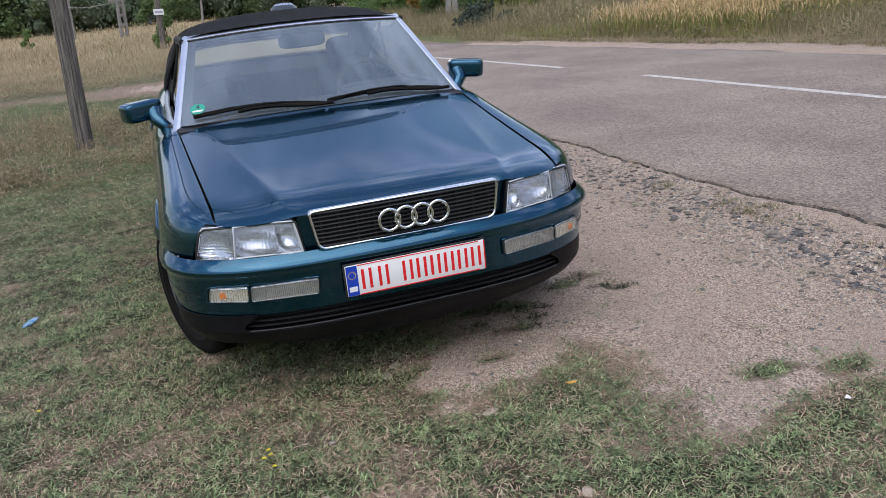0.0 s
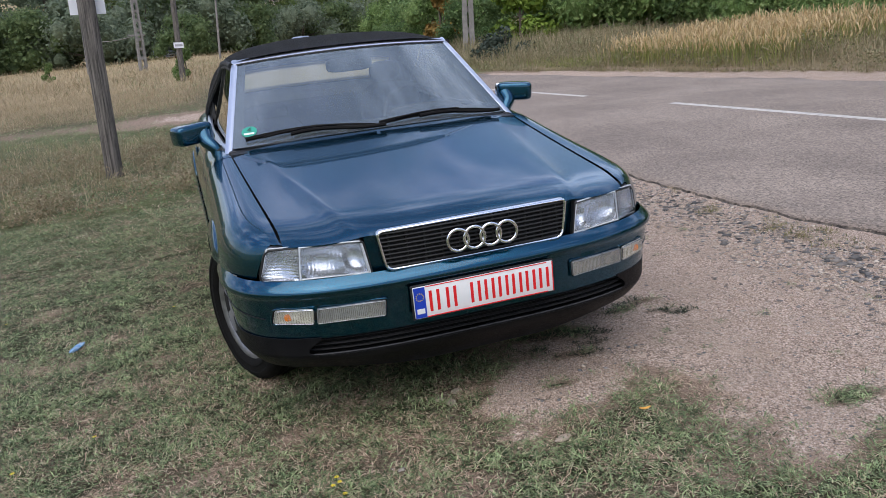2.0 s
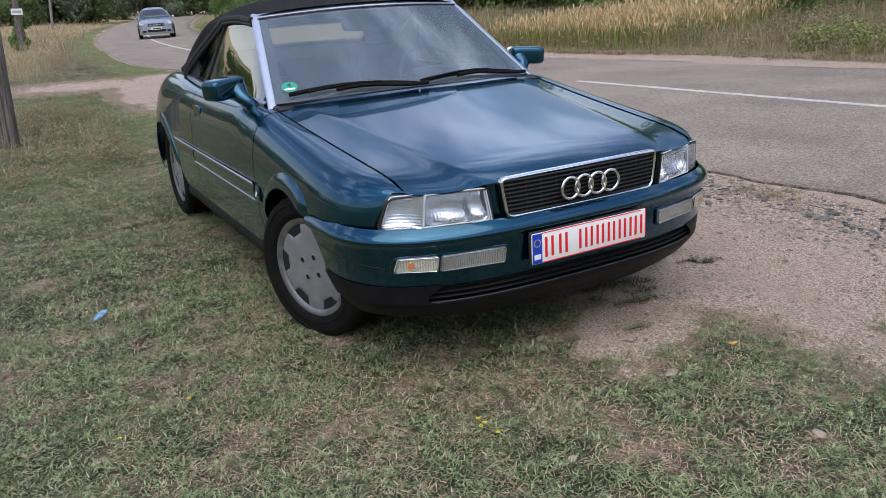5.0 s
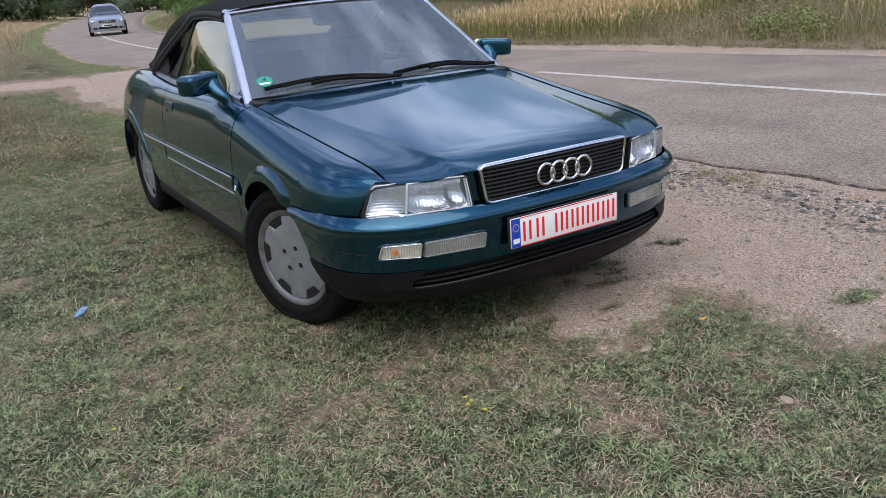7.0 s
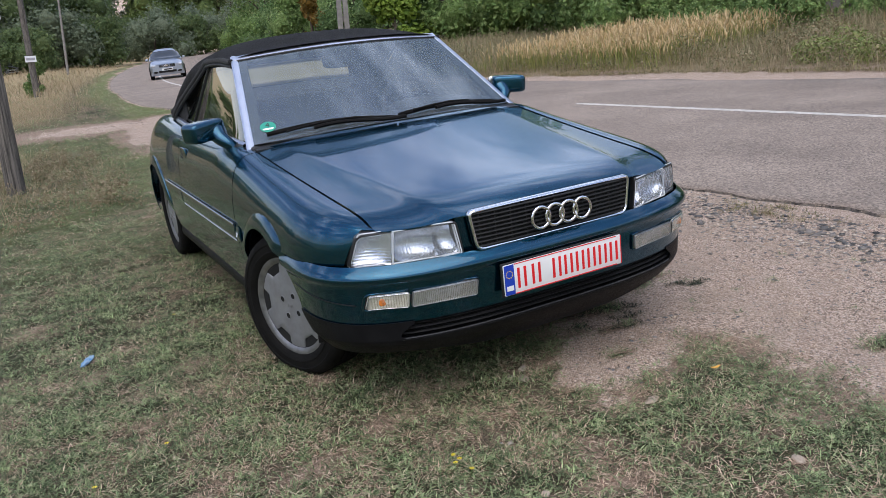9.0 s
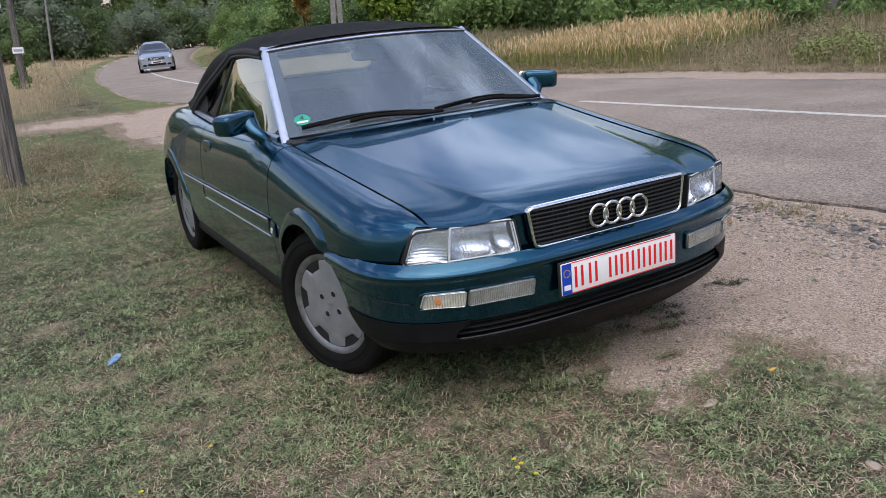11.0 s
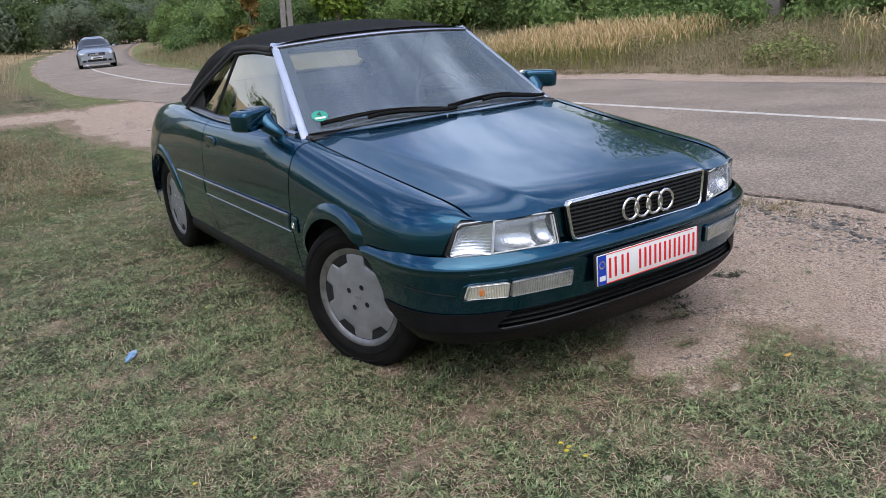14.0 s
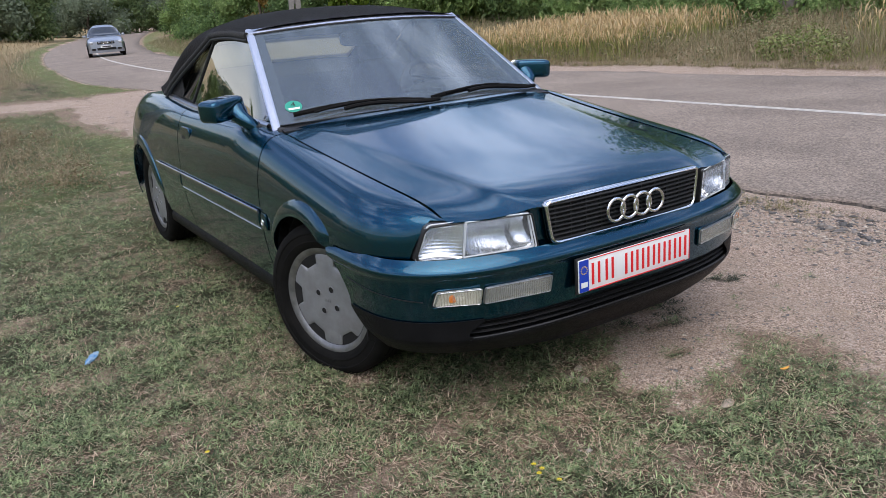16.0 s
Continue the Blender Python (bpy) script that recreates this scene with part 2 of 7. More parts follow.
def box(size, at=(0, 0, 0), bevel=0.0, seg=2, turned=None, bm=None):
    bm = bm or bmesh.new()
    m = Matrix.Translation(at) @ (turned or Matrix()) @ Matrix.Diagonal((*size, 1))
    made = bmesh.ops.create_cube(bm, size=1, matrix=m)["verts"]
    if bevel:
        edges = list({e for v in made for e in v.link_edges})
        bmesh.ops.bevel(bm, geom=edges, offset=bevel, segments=seg, affect="EDGES", profile=0.5)
    return bm


def lathe(rows, n=48, bm=None, at=Matrix()):
    """Rows of (radius, x) turned about the x axis."""
    bm = bm or bmesh.new()
    rings = []
    for r, x in rows:
        if r < 1e-5:
            rings.append([bm.verts.new(at @ Vector((x, 0, 0)))] * n)
        else:
            rings.append([bm.verts.new(at @ Vector((x, r * math.cos(2 * math.pi * k / n), r * math.sin(2 * math.pi * k / n)))) for k in range(n)])
    for a, b in zip(rings, rings[1:]):
        for k in range(n):
            q = [a[k], a[(k + 1) % n], b[(k + 1) % n], b[k]]
            q = [v for i, v in enumerate(q) if v not in q[:i]]
            if len(q) > 2:
                bm.faces.new(q)
    return bm


def tube(points, radius, n=8, bm=None, flat=1.0, caps=True):
    """A round or flattened bar along points; radius may be a list."""
    bm = bm or bmesh.new()
    pts = [Vector(p) for p in points]
    rings, last = [], None
    for i, p in enumerate(pts):
        d = (pts[min(i + 1, len(pts) - 1)] - pts[max(i - 1, 0)]).normalized()
        up = last if last is not None else (Vector((0, 0, 1)) if abs(d.z) < 0.9 else Vector((1, 0, 0)))
        side = d.cross(up).normalized()
        up = side.cross(d).normalized()
        last = up
        r = radius[i] if isinstance(radius, (list, tuple)) else radius
        rings.append([bm.verts.new(p + side * (r * math.cos(2 * math.pi * k / n)) + up * (r * flat * math.sin(2 * math.pi * k / n))) for k in range(n)])
    for a, b in zip(rings, rings[1:]):
        for k in range(n):
            bm.faces.new([a[k], a[(k + 1) % n], b[(k + 1) % n], b[k]])
    if caps:
        bm.faces.new(rings[0][::-1])
        bm.faces.new(rings[-1])
    return bm


def lump(centre, radii, e=0.6, n=20, m=12, bm=None, turned=None):
    """A box with very round edges (a superellipsoid)."""
    bm = bm or bmesh.new()
    def p(c):
        return math.copysign(abs(c) ** e, c)
    rows = []
    for j in range(1, m):
        f = math.pi * j / m - math.pi / 2
        row = []
        for k in range(n):
            a = 2 * math.pi * k / n
            v = Vector((radii[0] * p(math.cos(f)) * p(math.cos(a)), radii[1] * p(math.cos(f)) * p(math.sin(a)), radii[2] * p(math.sin(f))))
            row.append(bm.verts.new(Vector(centre) + ((turned @ v) if turned else v)))
        rows.append(row)
    for a, b in zip(rows, rows[1:]):
        for k in range(n):
            bm.faces.new([a[k], a[(k + 1) % n], b[(k + 1) % n], b[k]])
    bm.faces.new(rows[0][::-1])
    bm.faces.new(rows[-1])
    return bm


def steps(a, b, n):
    return [a + (b - a) * i / n for i in range(n + 1)]


def smooth(a, b, v):
    t = min(1.0, max(0.0, (v - a) / (b - a)))
    return t * t * (3 - 2 * t)


def bulk(name, verts, faces, mat, parent=None, label="", shade=False):
    """A large mesh from arrays; faces all of one size."""
    me = bpy.data.meshes.new(name)
    verts, faces = np.asarray(verts, np.float32), np.asarray(faces, np.int32)
    k = faces.shape[1]
    me.vertices.add(len(verts))
    me.vertices.foreach_set("co", verts.ravel())
    me.loops.add(faces.size)
    me.loops.foreach_set("vertex_index", faces.ravel())
    me.polygons.add(len(faces))
    me.polygons.foreach_set("loop_start", np.arange(0, faces.size, k, dtype=np.int32))
    if shade:
        me.polygons.foreach_set("use_smooth", np.ones(len(faces), bool))
    me.update(calc_edges=True)
    for one in (mat if isinstance(mat, (list, tuple)) else [mat]):
        me.materials.append(one)
    ob = new(name, me)
    if parent:
        ob.parent = parent
    if label:
        ob["label"] = label
    return ob

# ---- ground and road ----
MID_Y = [-70, -30, 2, 8, 10, 14.7, 18.3, 21, 26, 32, 38, 45, 51, 61, 82, 110, 141, 200]
MID_X = [13.0, 8.3, 5.78, 5.45, 5.3, 4.87, 4.2, 3.98, 4.15, 4.55, 5.1, 6.1, 7.05, 8.7, 12.8, 19.0, 26.0, 42.0]
_y = np.linspace(-70, 200, 541)
_x = np.interp(_y, MID_Y, MID_X)
_k = np.hanning(21)
_x = np.convolve(np.pad(_x, 10, mode="reflect", reflect_type="odd"), _k / _k.sum(), mode="valid")


def road_mid(y):
    return np.interp(y, _y, _x)


ROAD_Y = [-70, 2, 8, 12, 16, 22, 30, 40, 51, 61, 82, 140]
NEAR_W = [3.4, 3.22, 2.95, 2.6, 2.44, 2.46, 2.35, 2.5, 2.85, 3.1, 3.7, 5.0]
FAR_W = [3.3, 3.3, 3.0, 2.7, 2.45, 2.42, 2.35, 2.5, 2.85, 3.1, 3.7, 5.0]


def road_near(y):
    """The ragged edge beside the car: about x = 2.5 there."""
    y = np.asarray(y, float)
    return road_mid(y) - np.interp(y, ROAD_Y, NEAR_W) + 0.02 * np.sin(y * 2.3) + 0.012 * np.sin(y * 7.1 + 1)


def road_far(y):
    y = np.asarray(y, float)
    return road_mid(y) + np.interp(y, ROAD_Y, FAR_W) + 0.05 * np.sin(y * 0.9)


def wave(x, y, f, seed=0.0):
    """Cheap smooth noise in about -1..1 for arrays."""
    return (np.sin(x * f + 1.7 * np.sin(y * f * 0.83 + seed) + seed) * np.cos(y * f * 1.13 + 1.3 * np.sin(x * f * 0.71 - seed) + 2 * seed)
            + 0.5 * np.sin(x * f * 2.3 + y * f * 1.9 + 3 * seed) * np.cos(x * f * 1.7 - y * f * 2.6 + seed)) / 1.5


def height(x, y):
    """The lie of the land: level by the road, a low bank beyond it, hills far off."""
    x, y = np.asarray(x, float), np.asarray(y, float)
    over = x - road_far(np.clip(y, -70, 200))
    near = road_near(np.clip(y, -70, 200)) - x
    h = 0.012 * wave(x, y, 2.1, 0.4) + 0.004 * wave(x, y, 9.0, 1.4)
    h = h + 0.35 * np.clip((over - 1.0) / 6.0, 0, 1) ** 1.5 + 5.0 * np.clip((over - 16) / 60.0, 0, 1)
    h = h + 0.12 * np.clip((near - 3.0) / 8, 0, 1) * wave(x, y, 0.22, 0.9)
    bed = np.clip((near + 0.04) / 0.22, 0, 1) + np.clip((over + 0.04) / 0.5, 0, 1)
    h = np.where(bed < 1, -0.020 * (1 - bed) + h * bed, h)
    h = h + 0.8 * np.clip((y - 55) / 60, 0, 1) ** 1.2 * np.clip((near - 3) / 8, 0, 1)
    far = np.clip((np.hypot(x, y) - 170) / 350, 0, 1)
    return h + 60 * far ** 1.6


GRASS_TONGUES = ((1.40, -1.02, 0.42, 0.27), (1.20, -0.86, 0.20, 0.11), (1.00, -0.99, 0.13, 0.11), (1.11, -0.53, 0.11, 0.05), (1.40, -0.62, 0.17, 0.07),
                 (0.42, 0.60, 0.10, 0.06), (0.57, 0.50, 0.09, 0.05), (0.46, 0.28, 0.08, 0.035), (0.88, 0.59, 0.09, 0.05), (1.04, 0.66, 0.10, 0.045), (1.07, 0.51, 0.05, 0.025),
                 (0.41, 0.18, 0.06, 0.03), (0.28, 0.07, 0.10, 0.045))
SAND_SPOTS = ((0.17, 0.00, 0.24, 0.16), (0.36, 0.19, 0.16, 0.09), (0.02, -0.24, 0.09, 0.05))
WORN_SPOTS = ((-0.71, 0.14, 0.13, 0.08), (-0.07, 0.18, 0.20, 0.06), (-0.25, -0.42, 0.12, 0.07), (-1.16, 1.20, 0.14, 0.08), (-0.65, 1.23, 0.13, 0.10), (-0.74, 0.66, 0.12, 0.07),
              (-0.50, -0.05, 0.11, 0.06), (-1.55, 1.35, 0.10, 0.06), (-1.02, 0.05, 0.12, 0.07), (-1.45, 0.75, 0.11, 0.06), (-0.33, -0.62, 0.13, 0.05), (-1.75, 2.3, 0.16, 0.10), (0.30, -0.52, 0.07, 0.05))


def spots_sum(x, y, spots):
    total = 0.0 * x
    for sx, sy, rx, ry in spots:
        total = total + np.exp(-(((x - sx) / rx) ** 2 + ((y - sy) / ry) ** 2))
    return total


def bare(x, y):
    """How bare the soil is: 0 turf, 1 sand and gravel."""
    x, y = np.asarray(x, float), np.asarray(y, float)
    n = 0.12 * wave(x, y, 3.2, 2.0) + 0.10 * wave(x, y, 8.0, 0.7) + 0.09 * wave(x, y, 19.0, 1.1) + 0.07 * wave(x, y, 43.0, 2.1)
    left = np.interp(y, [-5.0, -3.0, -1.6, -1.10, -0.97, -0.86, -0.70, -0.50, -0.25, -0.05, 0.12, 0.25, 0.45, 0.7, 1.2, 3.5, 6, 9, 12, 16, 17], [2.3, 2.0, 2.1, 1.75, 0.98, 0.72, 0.58, 0.66, 0.74, 0.68, 0.54, 0.34, 0.24, 0.30, 0.45, 0.9, 0.9, 0.15, -0.1, 0.6, 2.6])
    ragged = np.clip(1.0 + 3.2 * n, 0.2, 1.8)
    main = np.clip(0.5 + 2.0 * (x - left + n - 1.15 * ragged * spots_sum(x, y, GRASS_TONGUES) + 1.15 * ragged * spots_sum(x, y, SAND_SPOTS)), 0, 1)
    track = np.clip(1.15 - np.abs(y - (15.2 + 0.25 * (0.5 - x))) / 1.7 + 1.6 * n, 0, 1) * (x < 2.5) * np.clip(0.25 + (x + 3.0) / 3.5, 0.25, 1) * np.clip((x + 22) / 10, 0, 1)
    patches = np.clip(1.3 * (wave(x, y, 2.7, 5.0) * 0.4 + wave(x, y, 7.5, 3.0) * 0.5 + wave(x, y, 21, 1.0) * 0.5) - 0.36, 0, 0.34) * np.where(x < -0.7, 0.6, 1.0) * (1 - np.exp(-((x - 0.4) / 0.9) ** 2 - ((y + 0.9) / 0.55) ** 2))
    patches = patches + 0.40 * np.clip(spots_sum(x, y, WORN_SPOTS) + 2.5 * n - 0.2, 0, 1) * (spots_sum(x, y, WORN_SPOTS) > 0.05)
    verge = np.clip(1.3 - np.abs(x - road_far(np.clip(y, -70, 200)) - 0.35) / 0.55 + n, 0, 1) * np.clip((19 - y) / 4, 0, 1)
    rim = np.where(x > road_near(np.clip(y, -70, 200)) - 0.05, 1.0, 0.0) * (x < road_far(np.clip(y, -70, 200)))
    return np.clip(np.maximum.reduce([main * (x < 2.8) * (y < 17), track, patches * np.clip((y + 2.2) / 0.5, 0, 1) * np.clip((x + 4.5) / 1.0, 0, 1) * np.clip((9 - y) / 2, 0, 1), verge, rim]), 0, 1)


def green_share(x, y):
    """How much of the turf is green rather than withered."""
    return np.clip(0.735 + 0.14 * np.clip(-x - 0.6, -1, 1) + 0.20 * wave(x, y, 2.3, 0.3) + 0.32 * wave(x, y, 6.1, 1.9) + 0.42 * wave(x, y, 15.0, 0.8) + 0.45 * wave(x, y, 34.0, 0.5)
                   + 0.40 * np.exp(-((x - 0.45) / 0.60) ** 2 - ((y + 0.75) / 0.50) ** 2) + 0.35 * np.exp(-((x + 0.2) / 0.75) ** 2 - ((y - 0.55) / 0.20) ** 2) - 0.35 * np.clip(spots_sum(x, y, WORN_SPOTS), 0, 1), 0.05, 1)


def ground_material():
    m = bpy.data.materials.new("meadow_and_gravel")
    m.use_nodes = True
    n, l = m.node_tree.nodes, m.node_tree.links
    b = n["Principled BSDF"]
    b.inputs["Roughness"].default_value, b.inputs["Specular IOR Level"].default_value = 0.9, 0.15
    c = n.new("ShaderNodeTexCoord")
    def noise_(scale, detail=6.0):
        t = n.new("ShaderNodeTexNoise")
        t.inputs["Scale"].default_value, t.inputs["Detail"].default_value, t.inputs["Roughness"].default_value = scale, detail, 0.65
        l.new(c.outputs["Object"], t.inputs["Vector"])
        return t.outputs["Fac"]
    def ramp(source, *stops):
        r = n.new("ShaderNodeValToRGB")
        while len(r.color_ramp.elements) < len(stops):
            r.color_ramp.elements.new(0.5)
        for e, (p, col) in zip(r.color_ramp.elements, stops):
            e.position, e.color = p, (*col, 1)
        l.new(source, r.inputs["Fac"])
        return r.outputs["Color"]
    def mixed(fac, a, z, kind="MIX"):
        x = n.new("ShaderNodeMix")
        x.data_type, x.blend_type = "RGBA", kind
        if isinstance(fac, float):
            x.inputs[0].default_value = fac
        else:
            l.new(fac, x.inputs[0])
        l.new(a, x.inputs[6])
        l.new(z, x.inputs[7])
        return x.outputs[2]
    lush = n.new("ShaderNodeAttribute")
    lush.attribute_name = "lush"
    turf = mixed(lush.outputs["Fac"], ramp(noise_(240.0), (0.36, (0.060, 0.042, 0.031)), (0.62, (0.400, 0.298, 0.218))), ramp(noise_(240.0), (0.40, (0.010, 0.014, 0.007)), (0.64, (0.118, 0.122, 0.066))))
    grains = n.new("ShaderNodeTexVoronoi")
    grains.inputs["Scale"].default_value = 165.0
    l.new(c.outputs["Object"], grains.inputs["Vector"])
    sand = mixed(noise_(1.6, 8.0), ramp(noise_(60.0), (0.3, (0.30, 0.215, 0.150)), (0.7, (0.53, 0.40, 0.29))), ramp(noise_(90.0), (0.3, (0.25, 0.195, 0.145)), (0.72, (0.47, 0.375, 0.285))))
    small = n.new("ShaderNodeTexVoronoi")
    small.inputs["Scale"].default_value = 330.0
    l.new(c.outputs["Object"], small.inputs["Vector"])
    stony = n.new("ShaderNodeMapRange")
    stony.interpolation_type = "SMOOTHSTEP"
    stony.inputs["From Min"].default_value, stony.inputs["From Max"].default_value = 0.36, 0.60
    stony.inputs["To Min"].default_value, stony.inputs["To Max"].default_value = 0.30, 0.85
    l.new(noise_(2.2, 5.0), stony.inputs["Value"])
    tones_ = [(0.0, (0.036, 0.027, 0.023)), (0.22, (0.25, 0.178, 0.135)), (0.60, (0.64, 0.485, 0.383)), (1.0, (0.96, 0.83, 0.73))]
    sand = mixed(0.58, sand, ramp(small.outputs["Color"], *tones_))
    sand = mixed(stony.outputs["Result"], sand, ramp(grains.outputs["Color"], *tones_))
    a = n.new("ShaderNodeAttribute")
    a.attribute_name = "bare"
    add = n.new("ShaderNodeMath")
    add.operation = "MULTIPLY_ADD"
    add.inputs[1].default_value = 0.6
    l.new(noise_(42.0), add.inputs[0])
    l.new(a.outputs["Fac"], add.inputs[2])
    edge = n.new("ShaderNodeMapRange")
    edge.interpolation_type = "SMOOTHSTEP"
    edge.inputs["From Min"].default_value, edge.inputs["From Max"].default_value = 0.80, 1.02
    l.new(add.outputs[0], edge.inputs["Value"])
    soil_ = ramp(noise_(190.0), (0.34, (0.135, 0.093, 0.069)), (0.66, (0.500, 0.372, 0.282)))
    first = n.new("ShaderNodeMapRange")
    first.interpolation_type = "SMOOTHSTEP"
    first.inputs["From Min"].default_value, first.inputs["From Max"].default_value = 0.35, 0.62
    l.new(add.outputs[0], first.inputs["Value"])
    far_ = n.new("ShaderNodeAttribute")
    far_.attribute_name = "straw"
    straw = ramp(noise_(3.0), (0.3, (0.26, 0.195, 0.105)), (0.7, (0.42, 0.33, 0.20)))
    turf = mixed(far_.outputs["Fac"], turf, straw)
    fresh = n.new("ShaderNodeAttribute")
    fresh.attribute_name = "fresh"
    turf = mixed(fresh.outputs["Fac"], turf, ramp(noise_(14.0), (0.35, (0.105, 0.130, 0.050)), (0.65, (0.230, 0.240, 0.108))))
    l.new(mixed(edge.outputs["Result"], mixed(first.outputs["Result"], turf, soil_), sand), b.inputs["Base Color"])
    u = n.new("ShaderNodeBump")
    u.inputs["Strength"].default_value, u.inputs["Distance"].default_value = 1.0, 0.010
    both = n.new("ShaderNodeMath")
    both.operation = "ADD"
    l.new(noise_(210.0), both.inputs[0])
    l.new(grains.outputs["Distance"], both.inputs[1])
    l.new(both.outputs[0], u.inputs["Height"])
    l.new(u.outputs["Normal"], b.inputs["Normal"])
    return m


def spread(lo, hi, fine_lo, fine_hi, step, grow=1.16):
    """Grid lines: even inside a fine stretch, ever wider outside it."""
    out_ = list(np.arange(fine_lo, fine_hi, step))
    s, v = step, fine_hi
    while v < hi:
        out_.append(v)
        s *= grow
        v += s
    out_.append(hi)
    s, v = step, fine_lo
    while True:
        s *= grow
        v -= s
        if v <= lo:
            break
        out_.insert(0, v)
    return np.array([lo] + out_)


gx, gy = spread(-700, 700, -4.0, 2.9, 0.05, 1.10), spread(-300, 900, -4.6, 6.0, 0.05, 1.08)
GX, GY = np.meshgrid(gx, gy, indexing="ij")
GZ = height(GX, GY)
idx = np.arange(GX.size).reshape(GX.shape)
quads = np.stack([idx[:-1, :-1], idx[1:, :-1], idx[1:, 1:], idx[:-1, 1:]], -1).reshape(-1, 4)
ground = bulk("ground", np.stack([GX, GY, GZ], -1).reshape(-1, 3), quads, ground_material(), shade=True)
tagged(ground, "short dry summer turf with bare sandy gravel beside the road", "ground", kind="structure")
dryness = ground.data.attributes.new("straw", "FLOAT", "POINT")
dryness.data.foreach_set("value", np.clip((np.where(GX < road_mid(np.clip(GY, -70, 200)), (GY - 14) / 14, 0.6) + 0.35 * wave(GX, GY, 0.45, 1.2)) * np.clip((np.abs(GX - road_near(np.clip(GY, -70, 200)) + 0.5) - 0.9) / 1.2, 0, 1), 0, 1).astype(np.float32).ravel())
thick_ = ground.data.attributes.new("lush", "FLOAT", "POINT")
thick_.data.foreach_set("value", green_share(GX, GY).astype(np.float32).ravel())
# grass stays green along the road further on
moist = ground.data.attributes.new("fresh", "FLOAT", "POINT")
_yc = np.clip(GY, -70, 200)
_left, _right = road_near(_yc) - GX, GX - road_far(_yc)
_near = np.clip((1.5 + 1.4 * np.clip((18 - GY) / 5, 0, 1) + 0.4 * wave(GX, GY, 0.35, 0.7) - _left) / 0.8, 0, 1) * (_left > -0.5) * np.clip((GY - 5) / 3, 0, 1) + np.clip((2.2 - _right) / 1.2, 0, 1) * (_right > -0.5) * np.clip((GY - 17) / 3, 0, 1)
_beyond = np.clip(-(GY + 0.06 + 0.87 * (GX + 2.4)) / 0.9, 0, 1) * np.clip((1.9 - GX) / 0.4, 0, 1) + np.clip((-2.5 - GX) / 0.5, 0, 1) * (GY < 6)
moist.data.foreach_set("value", np.clip(_near + 0.6 * np.clip(_beyond, 0, 1) + 0.35 * wave(GX, GY, 0.23, 3.0) * (GY > 17) + 0.65 * np.clip((GY - 2.5) / 2.5, 0, 1) * np.clip((19 - GY) / 3, 0, 1) * (GX < 1.5) * (0.8 + 0.5 * wave(GX, GY, 2.1, 0.4)), 0, 1).astype(np.float32).ravel())
soil = ground.data.attributes.new("bare", "FLOAT", "POINT")
soil.data.foreach_set("value", bare(GX, GY).astype(np.float32).ravel())

ASPHALT = material("worn_asphalt", (0.196, 0.162, 0.137), 0.85, 0, 0, (0.292, 0.243, 0.204), 0.7, 0.6, 150.0, 9.0)
n_, l_ = ASPHALT.node_tree.nodes, ASPHALT.node_tree.links
chips = n_.new("ShaderNodeTexVoronoi")
chips.inputs["Scale"].default_value = 75.0
spots = n_.new("ShaderNodeValToRGB")
spots.color_ramp.elements[0].color, spots.color_ramp.elements[1].color = (0.40, 0.40, 0.40, 1), (1.56, 1.50, 1.44, 1)
times = n_.new("ShaderNodeMix")
times.data_type, times.blend_type = "RGBA", "MULTIPLY"
times.inputs[0].default_value = 1.0
l_.new([x for x in n_ if x.type == "TEX_COORD"][0].outputs["Object"], chips.inputs["Vector"])
l_.new(chips.outputs["Color"], spots.inputs["Fac"])
l_.new([x for x in n_ if x.type == "VALTORGB" and x != spots][0].outputs["Color"], times.inputs[6])
l_.new(spots.outputs["Color"], times.inputs[7])
l_.new(times.outputs[2], n_["Principled BSDF"].inputs["Base Color"])

ry = np.concatenate([np.arange(-70, -3, 1.0), np.arange(-3, 9, 0.05), np.arange(9, 60, 0.4), np.arange(60, 200, 1.5)])
across = np.array([0.0, 0.0, 0.02, 0.12, 0.3, 0.5, 0.7, 0.88, 1.0, 1.0])
drop = np.array([-0.12, 0.0, 0.004, 0.006, 0.009, 0.011, 0.009, 0.006, 0.0, -0.12])
RN, RF = road_near(ry), road_far(ry)
crumble = 0.045 * wave(ry, ry * 0.3, 4.0, 0.3) + 0.025 * wave(ry, ry, 17.0, 1.3)
RX = RN[:, None] + (RF - RN)[:, None] * across[None, :]
RX[:, :3] += crumble[:, None]
RZ = np.repeat(drop[None, :], len(ry), 0)
ids = np.arange(RX.size).reshape(RX.shape)
rq = np.stack([ids[:-1, :-1], ids[:-1, 1:], ids[1:, 1:], ids[1:, :-1]], -1).reshape(-1, 4)
road = bulk("road", np.stack([RX, np.repeat(ry[:, None], 10, 1), RZ], -1).reshape(-1, 3), rq, ASPHALT, shade=False)
tagged(road, "worn grey asphalt country road with a crumbling edge", "road", kind="structure")

# broken bitumen along the near edge, dark where it has cracked away
ey = np.arange(-4, 19, 0.03)
ex = road_near(ey) + np.interp(ey, ry, crumble)
jag = 0.018 * wave(ey, ey * 0.2, 31.0, 0.7) + 0.012 * wave(ey, ey * 0.7, 71.0, 0.2)
rowset = [np.stack([ex - 0.016 + 1.4 * jag, ey, np.full_like(ey, -0.026)], -1), np.stack([ex - 0.008 + jag, ey, -0.016 + 0.5 * jag], -1), np.stack([ex - 0.002 + 0.3 * jag, ey, -0.011 + 0.3 * jag], -1), np.stack([ex - 0.001, ey, np.full_like(ey, -0.002)], -1)]
ev = np.stack(rowset, 1).reshape(-1, 3)
